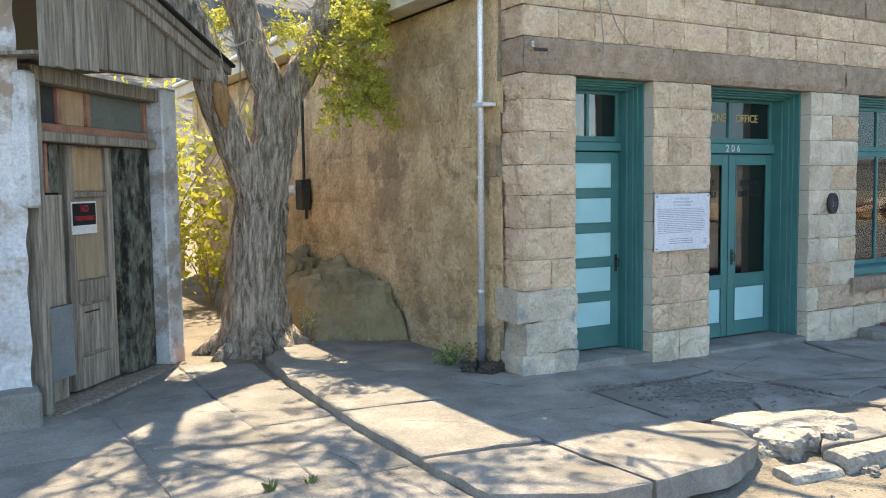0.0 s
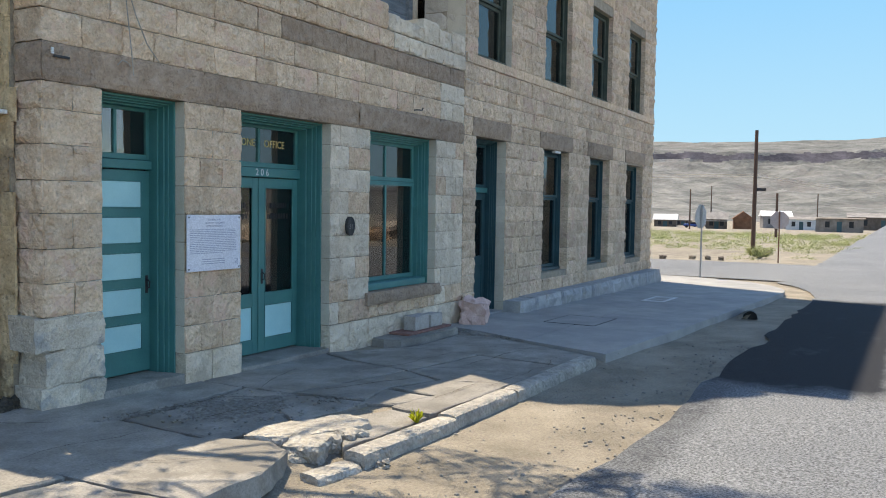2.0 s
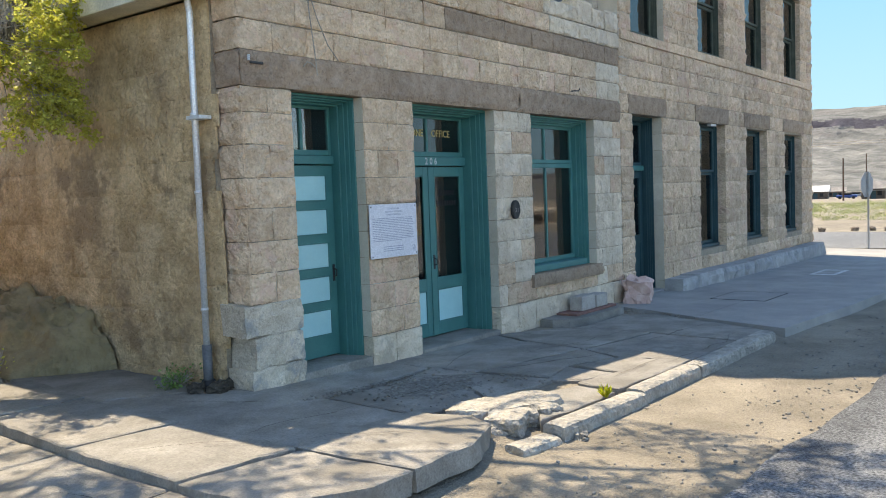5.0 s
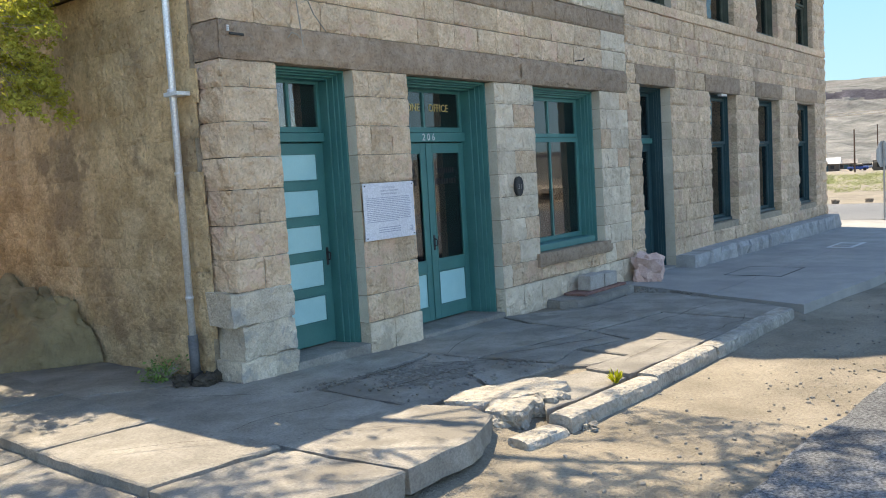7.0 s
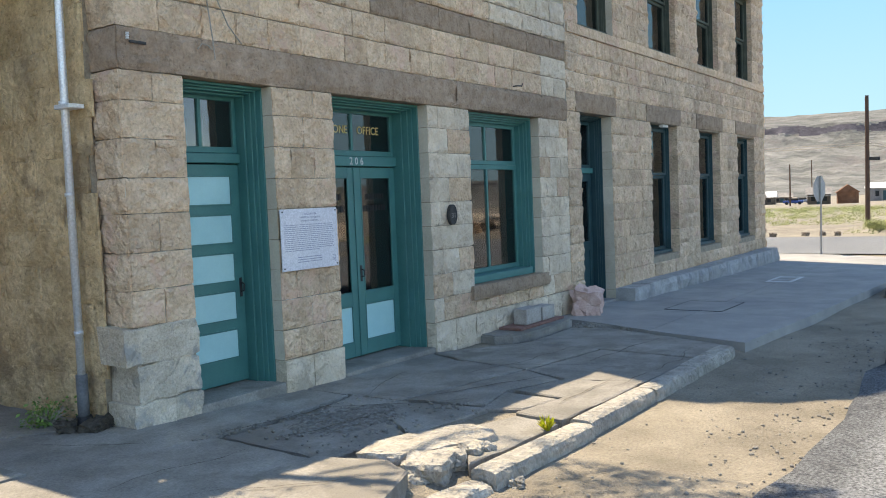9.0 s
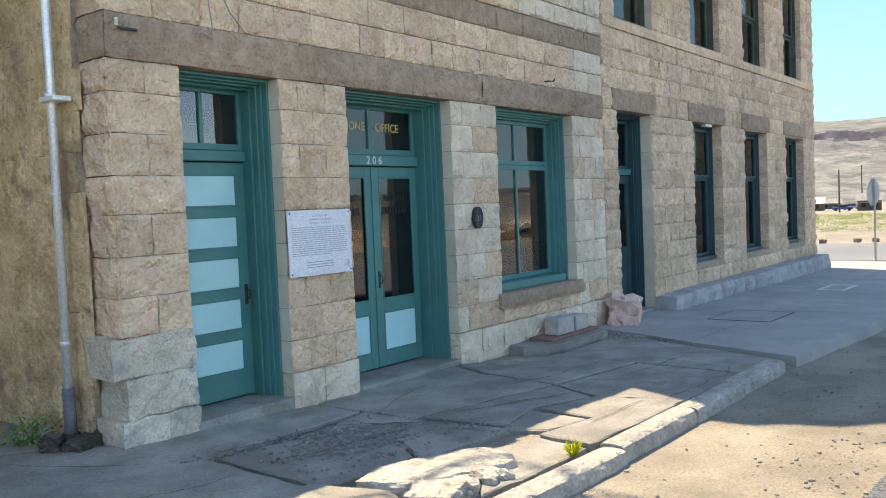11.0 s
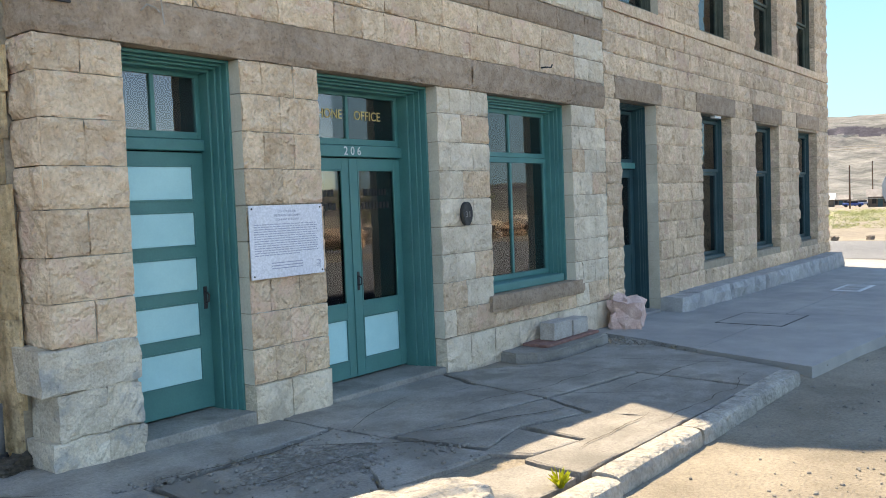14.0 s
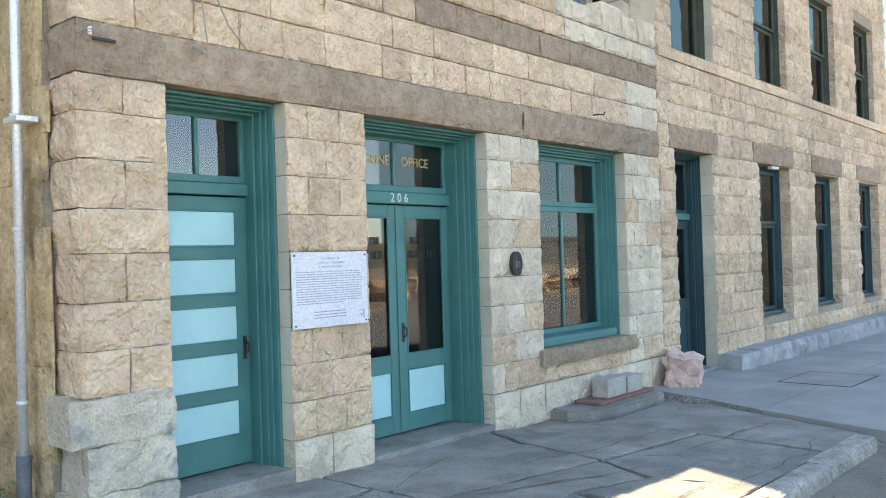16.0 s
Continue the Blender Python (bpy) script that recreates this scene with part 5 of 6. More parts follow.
M_CABW = mat("brown_boards", (0.16, 0.075, 0.04), (0.24, 0.12, 0.07), 0.8, 0.9, 0.2)
M_CABD = mat("dark_boards", (0.09, 0.07, 0.055), (0.15, 0.12, 0.095), 0.8, 0.9, 0.2)
M_CABR = mat("grey_roof", (0.20, 0.185, 0.17), (0.30, 0.28, 0.26), 0.8, 0.8, 0.2)
M_CABP = mat("pale_siding", (0.50, 0.50, 0.48), (0.60, 0.60, 0.58), 0.8, 0.8, 0.1)
M_RUIN = mat("adobe_ruin", (0.17, 0.145, 0.12), (0.27, 0.23, 0.19), 0.8, 0.95, 0.3)
cabin(10.95, 195, 4.4, 3.8, 2.3, 1.5, -78, M_CABD, M_CABR, "small dark board cabin with a porch", True)
cabin(9.35, 200, 5.0, 4.0, 2.5, 1.7, 12, M_CABW, M_CABW, "small brown board cabin with a gable roof")
cabin(7.4, 225, 6.6, 6, 3.2, 1.3, -75, M_CABR, M_WHITEP, "pale house with a bright metal roof")
cabin(5.9, 210, 6.5, 4, 2.7, 0.6, -84, M_CABP, M_CABR, "long pale trailer house")
cabin(3.75, 185, 8.5, 5, 2.9, 0.2, -86, M_RUIN, M_RUIN, "low ruined adobe walls")
cabin(1.4, 230, 15, 8, 3.3, 1.0, -86, M_CABD, M_CABR, "long low dark building with a pale roof")
cabin(14.1, 215, 5.2, 5, 1.9, 1.4, -80, M_CABD, M_CABP, "grey house with a pale roof")
cabin(13.0, 235, 4.5, 4, 1.6, 1.0, -80, M_CABD, M_CABR, "low dark shed among rubble")
for k, (az, d, col) in enumerate(((12.4, 205, (0.03, 0.07, 0.22)), (11.9, 215, (0.3, 0.3, 0.32)))):
    x, y = far_at(az, d)
    t = thing("parked_car", "far parked %s car by the houses" % ("blue", "grey")[k], "car")
    m_car = mat("car_paint_%s" % ("a", "b")[k], col, tuple(c * 1.2 for c in col), 2, 0.35, 0.0)
    z = ground_z(x, y)
    R = pose(x, y, z, 0, 0, 100)
    bm = box(-2.1, 2.1, -0.85, 0.85, 0.35, 0.95, 0.15, R)
    part("body", bm, m_car, t)
    part("cabin_top", box(-1.1, 1.2, -0.75, 0.75, 0.95, 1.45, 0.2, R), M_BLACK, t)
    for a in (-1.35, 1.35):
        for b in (-0.8, 0.8):
            part("wheel", tube([R @ Vector((a, b - 0.1, 0.33)), R @ Vector((a, b + 0.1, 0.33))], 0.33, 12), M_BLACK, t)


# ---- hills round the horizon ----
M_MESA = mat("mesa_slope", (0.105, 0.108, 0.100), (0.235, 0.232, 0.215), 0.035, 1.0, 1.0, 8.0, fine=0.16, big=0.006, grain=1.0, stain=(0.135, 0.125, 0.118))
M_CLIFF = mat("basalt_cliff", (0.036, 0.035, 0.046), (0.09, 0.083, 0.098), 0.05, 1.0, 0.8, 3.0, fine=0.3, big=0.01)


def hills():
    steps = [(0.0, -0.18), (0.12, -0.06), (0.22, 0.03), (0.34, 0.13), (0.45, 0.25), (0.55, 0.39), (0.62, 0.51), (0.68, 0.61), (0.715, 0.69), (0.725, 0.77), (0.735, 0.845), (0.78, 0.875), (0.88, 0.94), (1.0, 1.0), (1.3, 0.9)]
    n = 900
    fine_steps = []
    for (ra, ha), (rb, hb) in zip(steps, steps[1:]):
        for q in range(4):
            fine_steps.append((ra + (rb - ra) * q / 4, ha + (hb - ha) * q / 4))
    steps = fine_steps + [steps[-1]]
    bm = bmesh.new()
    rows = []
    for i in range(n):
        az = 360.0 * i / n
        near = math.exp(-(((az - 80 + 180) % 360 - 180) / 38.0) ** 2)
        r0, r1 = 330 - 250 * near, 1050 - 820 * near
        el = 3.75 - 0.035 * (az - 15 if az < 180 else az - 375) if (az < 60 or az > 350) else 1.1 + 3.1 * max(0.0, (az - 335) / 15) if az > 180 else 3.2
        el = max(1.1, min(4.3, el)) + 0.06 * noise.noise(Vector((az * 0.12, 0, 1))) + 11 * near
        row = []
        for k, (fr, fh) in enumerate(steps):
            wob = 1 + 0.025 * noise.fractal(Vector((az * 0.22, fr * 3, 2.0)), 1.0, 2.0, 4)
            rr = (r0 + (r1 - r0) * fr) * wob
            hh = 1.9 + math.tan(radians(el * (fh + (0.004 + 0.012 * max(0.0, 1 - fh * 1.2)) * noise.fractal(Vector((az * 1.9, fr * 2.2, 7.0)), 1.0, 2.0, 5)))) * rr if k else -3.6
            hh += (rr / 1000) * (6 if fh < 0.68 else 1.6) * noise.fractal(Vector((rr * math.cos(radians(az)) * 0.022, rr * math.sin(radians(az)) * 0.022, 1.0)), 0.8, 2.0, 6) * (1 if k > 3 else 0)
            a = radians(az)
            row.append(bm.verts.new((rr * math.cos(a), rr * math.sin(a), hh)))
        rows.append(row)
    cliff_faces = []
    for i in range(n):
        a, b = rows[i], rows[(i + 1) % n]
        az = 360.0 * i / n
        for k in range(len(steps) - 1):
            f = bm.faces.new((a[k], a[k + 1], b[k + 1], b[k]))
            f.smooth = True
            if not 25 < az < 150 and 33 + 3 * noise.noise(Vector((az * 0.5, 0, 5))) < k < 38.2 + 3.5 * noise.fractal(Vector((az * 0.45, 0, 11)), 0.9, 2.0, 4):
                f.material_index = 1
    bmesh.ops.recalc_face_normals(bm, faces=bm.faces)
    ob = part("backdrop", bm, M_MESA)
    ob.data.materials.append(M_CLIFF)
    return tagged(ob, "dry mesa slopes with dark basalt cliff bands", "hills", kind="structure")


hills()


def far_sky():
    """Plain blue distance behind the mesa, far past the hills."""
    m = bpy.data.materials.new("far_blue_sky")
    m.use_nodes = True
    nt = m.node_tree
    nt.nodes.clear()
    o = nt.nodes.new("ShaderNodeOutputMaterial")
    em = nt.nodes.new("ShaderNodeEmission")
    geo = nt.nodes.new("ShaderNodeNewGeometry")
    sep = nt.nodes.new("ShaderNodeSeparateXYZ")
    rng = nt.nodes.new("ShaderNodeMapRange")
    rng.inputs["From Min"].default_value, rng.inputs["From Max"].default_value = 0.0, 1500.0
    rp = nt.nodes.new("ShaderNodeValToRGB")
    rp.color_ramp.elements[0].color = (0.165, 0.285, 0.385, 1)
    rp.color_ramp.elements[1].color = (0.055, 0.165, 0.375, 1)
    mid = rp.color_ramp.elements.new(0.35)
    mid.color = (0.093, 0.228, 0.395, 1)
    nt.links.new(geo.outputs["Position"], sep.inputs[0])
    nt.links.new(sep.outputs["Z"], rng.inputs["Value"])
    nt.links.new(rng.outputs["Result"], rp.inputs["Fac"])
    nt.links.new(rp.outputs["Color"], em.inputs["Color"])
    nt.links.new(em.outputs["Emission"], o.inputs["Surface"])
    bm = bmesh.new()
    rows = []
    for i in range(61):
        a = radians(-45 + 100 * i / 60)
        rows.append([bm.verts.new((2380 * math.cos(a) * (1 - 0.25 * (j / 12) ** 2), 2380 * math.sin(a) * (1 - 0.25 * (j / 12) ** 2), -20 + 1520 * j / 12)) for j in range(13)])
    for p, q in zip(rows, rows[1:]):
        for j in range(12):
            bm.faces.new((p[j], p[j + 1], q[j + 1], q[j])).smooth = True
    tagged(part("backdrop_sky", bm, m), "clear blue desert sky behind the mesa", "sky", kind="structure")


far_sky()


def scrub_field():
    r = random.Random(17)
    bm = bmesh.new()
    n = 0
    while n < 620:
        x, y = r.uniform(37.5, 120), r.uniform(-8, 45)
        if y < 3.5 + (x - 36) * 0.02:
            continue
        if x < 50 and r.random() < 0.85:
            continue
        n += 1
        s = r.uniform(0.2, 0.55) * (0.8 + x / 160)
        z = ground_z(x, y)
        for k in range(150):
            d = Vector((r.gauss(0, 1), r.gauss(0, 1), abs(r.gauss(0, 0.8)))).normalized() * s * r.uniform(0.5, 1.1)
            add_leaf(bm, Vector((x, y, z)) + d * Vector((1.5, 1.5, 0.75)), s * 0.14, r)
    tagged(part("scrub", bm, M_SCRUB), "low yellow-green desert scrub on the open lot", "scrub", kind="stuff")
    bm = bmesh.new()
    for n in range(150):
        x, y = r.uniform(-30, 40), r.uniform(-60, -12)
        s = r.uniform(0.2, 0.7)
        z = ground_z(x, y)
        for k in range(24):
            d = Vector((r.gauss(0, 1), r.gauss(0, 1), abs(r.gauss(0, 0.8)))).normalized() * s * r.uniform(0.5, 1.1)
            add_leaf(bm, Vector((x, y, z)) + d * Vector((1.5, 1.5, 0.75)), s * 0.45, r)
    tagged(part("scrub", bm, M_SCRUB), "sagebrush on the lot across the street", "scrub", kind="stuff")


M_SCRUB = mat("desert_scrub", (0.31, 0.36, 0.12), (0.45, 0.47, 0.21), 0.5, 0.9, 0.0, island=0.25)
scrub_field()
x, y = far_at(8.28, 41)
shrub("bush", "round green sagebrush beside the crossing", (x, y, ground_z(x, y)), 0.55, 0.5, 90, 60, 0.05, 41, M_SCRUB)
# verge lumps on the far side of the crossing
r = random.Random(5)
for k in range(9):
    x, y = 37 + r.uniform(0, 1.5), 8.5 + r.uniform(0, 5)
    rough_block("rock", "small dark rock on the far verge", "rock", (x, y, ground_z(x, y) + 0.06), (0.25, 0.2, 0.18), r.uniform(0, 90), M_RUIN, k, 0.03, 0.05, "rocks on the verge")


# rubble heaps and brush across the street
r = random.Random(23)
for k in range(16):
    x, y, q = 14 + k * 2.6 + r.uniform(-1, 1), -12 - r.uniform(0, 6), r.uniform(0.8, 1.7)
    rough_block("stone_heap", "pale heap of tan rubble on the far lot", "rubble", (x, y, ground_z(x, y) + q * 0.28), (q * 1.8, q * 1.3, q * 0.8), r.uniform(0, 180), (M_TAN, M_RUIN, M_WHITE)[k % 3], 200 + k, 0.2, 0.28, "rubble heaps on the far lot")
for x, y, h in ((19.5, -13, 3.4), (16, -16, 4.2), (23, -15, 2.4), (27, -17, 4.4), (31, -19, 3.0), (24, -22, 5.0), (36, -18, 4.0), (42, -15, 3.5)):
    shrub("bush", "tall bush on the far lot", (x, y, ground_z(x, y)), 1.5, h, 24, 90, 0.10, int(x), M_GLEAF)


# ---- pavements ----
def slab(name, pts, zf, thick, material, parent, rough=0.0, seed=0):
    """A paving slab from its outline, with a slightly broken edge."""
    r = random.Random(seed)
    bm = bmesh.new()
    out = []
    n = len(pts)
    for i in range(n):
        a, b = Vector((*pts[i], 0)), Vector((*pts[(i + 1) % n], 0))
        k = max(1, int((b - a).length / 0.13)) if rough else 1
        for j in range(k):
            p = a.lerp(b, j / k)
            if rough and j:
                p += Vector((r.uniform(-rough, rough), r.uniform(-rough, rough), 0))
            out.append(p)
    c = sum(out, Vector()) / len(out)
    ins = 0.022 if rough else 0.008
    inner = [bm.verts.new((*(p + (c - p).normalized() * ins * (r.uniform(0.5, 1.6) if rough else 1)).xy, zf(p.x, p.y))) for p in out]
    top = [bm.verts.new((p.x, p.y, zf(p.x, p.y) - (r.uniform(0.003, 0.013) if rough else 0.003))) for p in out]
    bot = [bm.verts.new((p.x + (r.uniform(-0.02, 0.02) if rough else 0), p.y + (r.uniform(-0.02, 0.02) if rough else 0), zf(p.x, p.y) - thick)) for p in out]
    f = bm.faces.new(inner)
    bm.normal_update()
    if f.normal.z < 0:
        f.normal_flip()
    bmesh.ops.triangulate(bm, faces=[f])
    m = len(out)
    for i in range(m):
        bm.faces.new((inner[i], top[i], top[(i + 1) % m], inner[(i + 1) % m]))
        bm.faces.new((top[i], bot[i], bot[(i + 1) % m], top[(i + 1) % m]))
    bmesh.ops.recalc_face_normals(bm, faces=bm.faces)
    return part(name, bm, material, parent)


old_walk = thing("pavement", "cracked old concrete pavement with heaved and broken slabs", "pavement", kind="structure")


def lift(dz, kx=0.0, ky=0.0, cx=0.0, cy=0.0):
    return lambda x, y: walk_z(x) + dz + kx * (x - cx) + ky * (y - cy)


SLABS = []
rs = random.Random(31)
# lower slabs before the corner building
ylines = (5.45, 6.36, 7.7, 9.05)
for xa, xb in ((-3.4, -2.5), (-2.5, -1.6), (-1.6, -0.75), (-0.75, 0.12), (0.12, 1.0), (1.0, 1.89), (1.89, 2.73), (2.73, 3.38)):
    for ya, yb in zip(ylines, ylines[1:]):
        if yb > 8.5 and xb < 1.5:
            yb = 8.56
        SLABS.append(([(xa, ya), (xb, ya), (xb, yb), (xa, yb)], lift(-0.03 + rs.uniform(-0.004, 0.004))))
SLABS += [([(1.89, 9.05), (2.73, 9.05), (2.75, 10.3)], lift(-0.034)), ([(2.73, 9.05), (3.38, 9.05), (3.42, 9.9), (2.9, 10.2), (2.76, 10.25)], lift(-0.028)),
          ([(1.45, 8.57), (1.88, 8.57), (1.88, 9.05), (1.72, 9.05)], lift(-0.031))]
# heaved strip beside the tree
SLABS += [([(3.42, 8.9), (4.22, 8.85), (4.34, 10.05), (3.9, 10.2), (3.50, 9.72)], lift(0.06)), ([(3.36, 7.55), (4.2, 7.45), (4.22, 8.83), (3.41, 8.88)], lift(0.05, 0.0, 0.006, 4, 8)),
          ([(3.36, 6.28), (4.22, 6.16), (4.2, 7.43), (3.35, 7.53)], lift(0.04)), ([(3.4, 5.55), (3.95, 5.22), (4.3, 5.2), (4.22, 6.14), (3.36, 6.26)], lift(0.025))]
# large slabs before the corner pier
SLABS += [([(4.24, 7.42), (5.52, 7.25), (7.2, 7.42), (7.2, 7.99), (5.6, 7.99), (5.2, 8.3), (4.25, 8.85)], lift(-0.005)), ([(4.25, 8.87), (5.2, 8.32), (5.33, 8.32), (5.30, 11.5), (4.38, 11.6), (4.36, 10.05)], lift(0.0)),
          ([(4.24, 6.3), (5.45, 6.2), (5.5, 7.23), (4.22, 7.40)], lift(0.008)), ([(4.32, 5.2), (4.95, 5.22), (5.5, 5.45), (5.62, 5.7), (5.46, 6.18), (4.24, 6.28)], lift(0.03))]
# crumbled patches
SLABS += [([(5.53, 6.15), (6.3, 6.06), (6.62, 6.5), (6.5, 7.2), (5.58, 7.24)], lift(-0.012)), ([(6.32, 6.05), (7.35, 6.0), (7.24, 6.78), (7.2, 7.38), (6.52, 7.22), (6.64, 6.5)], lift(-0.006)), ([(7.45, 5.75), (7.9, 5.65), (7.95, 6.2), (7.3, 6.05)], lift(-0.006))]
# slabs along the low front
SLABS += [([(7.24, 6.85), (8.9, 6.55), (9.05, 7.35), (7.22, 7.45)], lift(0.0)), ([(7.22, 7.47), (9.05, 7.37), (9.3, 7.99), (7.22, 7.99)], lift(-0.008)), ([(8.92, 6.53), (10.3, 6.35), (10.4, 7.3), (9.32, 7.97), (9.07, 7.35)], lift(0.004)),
          ([(7.4, 6.08), (8.0, 6.2), (8.6, 5.98), (8.85, 6.5), (7.28, 6.8)], lift(0.004)), ([(7.25, 5.28), (8.85, 5.24), (8.65, 5.95), (8.0, 6.15), (7.95, 5.62), (7.3, 5.72)], lift(0.002)),
          ([(8.87, 5.24), (10.2, 5.22), (10.3, 6.32), (8.92, 6.5), (8.68, 5.96)], lift(-0.004)), ([(10.22, 5.22), (11.1, 5.2), (11.45, 6.0), (11.8, 6.9), (11.6, 7.35), (10.42, 7.3), (10.32, 6.33)], lift(0.003)),
          ([(5.95, 5.3), (6.95, 5.28), (7.22, 5.3), (7.28, 5.7), (6.85, 5.85), (6.4, 5.6)], lift(-0.02))]
for k, (pts, zf) in enumerate(SLABS):
    cx, cy = sum(p[0] for p in pts) / len(pts), sum(p[1] for p in pts) / len(pts)
    small = [(cx + (p[0] - cx) * 0.9975, cy + (p[1] - cy) * 0.9975) for p in pts]
    slab("slab", small, zf, 0.16, M_CONC, old_walk, 0.012, k)



def crack(a, b, w, seed, wander=0.10):
    """Earth-filled crack across the paving."""
    r = random.Random(seed)
    n = max(5, int(math.dist(a, b) / 0.07))
    d = Vector((b[0] - a[0], b[1] - a[1], 0)).normalized()
    s = Vector((-d.y, d.x, 0))
    bm = bmesh.new()
    prev = None
    for i in range(n + 1):
        f = i / n
        off = wander * noise.fractal(Vector((f * math.dist(a, b) * 1.6, seed * 3.7, 0)), 1.0, 2.0, 4)
        p = Vector((a[0], a[1], 0)).lerp(Vector((b[0], b[1], 0)), f) + s * off
        h = w * (0.25 + 0.75 * abs(noise.noise(Vector((f * 9, seed, 1))))) * min(1, 4 * f + 0.1, 4 * (1 - f) + 0.1)
        base = walk_z(p.x) + CRACK_LIFT(p.x, p.y)
        cur = [bm.verts.new((p.x + s.x * k * h, p.y + s.y * k * h, base)) for k in (-1, 1)]
        if prev:
            bm.faces.new((prev[0], cur[0], cur[1], prev[1]))
        prev = cur
    part("crack", bm, M_CRACK, old_walk)


def CRACK_LIFT(x, y):
    if x < 3.38:
        return -0.022
    return 0.068 if (x < 4.24 and y > 6.3) else 0.042 if (x < 5.6 and y < 6.25) else 0.014


M_CRACK = mat("dirt_filled_crack", (0.06, 0.052, 0.042), (0.11, 0.095, 0.075), 20, 1.0, 0.5, 0.005)
for k, (a, b, w) in enumerate((((8.2, 6.9), (10.4, 6.6), 0.012), ((8.6, 7.3), (9.6, 5.6), 0.010), ((9.4, 6.1), (11.3, 6.0), 0.014), ((10.7, 7.2), (11.2, 5.3), 0.010), ((7.6, 5.5), (8.9, 5.6), 0.009), ((7.2, 7.2), (8.3, 7.6), 0.010),
                            ((4.3, 6.8), (5.4, 6.7), 0.008), ((4.6, 8.3), (5.2, 7.4), 0.010), ((5.6, 7.25), (6.9, 7.1), 0.022), ((6.6, 7.2), (7.5, 6.3), 0.018), ((5.7, 6.8), (6.9, 6.6), 0.014), ((9.7, 7.7), (10.3, 7.0), 0.010),
                            ((2.0, 8.6), (3.3, 7.9), 0.008), ((1.1, 7.2), (2.6, 6.9), 0.007), ((2.9, 6.9), (3.3, 5.6), 0.008), ((3.5, 7.0), (4.1, 6.5), 0.007), ((4.4, 6.2), (5.3, 5.5), 0.008), ((8.3, 5.35), (10.9, 5.33), 0.010), ((7.3, 6.75), (8.8, 6.1), 0.016))):
    crack(a, b, w, k + 1)

# crumbled skin where the surface has broken up
bm = bmesh.new()
nx, ny = 70, 60
grid = [[bm.verts.new((5.75 + 1.5 * i / nx, 6.2 + 1.2 * j / ny, 0)) for i in range(nx + 1)] for j in range(ny + 1)]
for row in grid:
    for v in row:
        x, y = v.co.x, v.co.y
        d = 0.50 - math.hypot((x - 6.5) / 1.25, (y - 6.78) / 0.95) + 0.22 * noise.fractal(Vector((x * 2.2, y * 2.2, 4.0)), 0.9, 2.0, 4)
        v.co.z = walk_z(x) - 0.02 + min(0.026, 0.09 * d) + (0.011 * noise.fractal(Vector((x * 14, y * 14, 1.0)), 0.8, 2.0, 3) if d > 0 else -0.02)
for j in range(ny):
    for i in range(nx):
        bm.faces.new((grid[j][i], grid[j][i + 1], grid[j + 1][i + 1], grid[j + 1][i]))
part("crumbled_patch", bm, mat("crumbling_concrete", (0.17, 0.16, 0.14), (0.33, 0.315, 0.285), 22, 0.95, 1.0, 0.03, fine=60, pits=0.4, chip=0.8, chip_scale=16.0), old_walk, "crumbled concrete surface with loose aggregate")

new_walk = thing("pavement", "smooth pale newer concrete pavement along the tall building", "pavement", kind="structure")
edge = [12.35, 13.6, 15.2, 16.8, 18.4, 20.0, 21.6, 23.0]
SLABS = [([(11.25, 4.98), (13.6, 4.78), (13.6, 6.3), (11.72, 6.3)], lift(0.012)), ([(11.73, 6.31), (13.6, 6.31), (13.6, 7.98), (12.4, 7.98), (12.1, 7.1)], lift(0.012))]
for a, b in zip(edge[1:], edge[2:]):
    ka, kb = 4.78 - (a - 13.6) * 0.055, 4.78 - (b - 13.6) * 0.055
    SLABS.append(([(a + 0.008, ka), (b, kb), (b, 6.3), (a + 0.008, 6.3)], lift(0.012)))
    SLABS.append(([(a + 0.008, 6.31), (b, 6.31), (b, 7.98), (a + 0.008, 7.98)], lift(0.012)))
arc = [(23.01 + 3.6 * math.sin(radians(q)), 7.87 - 3.6 * math.cos(radians(q))) for q in range(0, 91, 10)]
SLABS.append((arc + [(26.6, 12.0), (24.2, 12.0), (24.2, 7.98), (23.01, 7.98)], lift(0.012)))
for k, (pts, zf) in enumerate(SLABS):
    slab("slab", pts, zf, 0.2, M_CONC2, new_walk, 0, 100 + k)

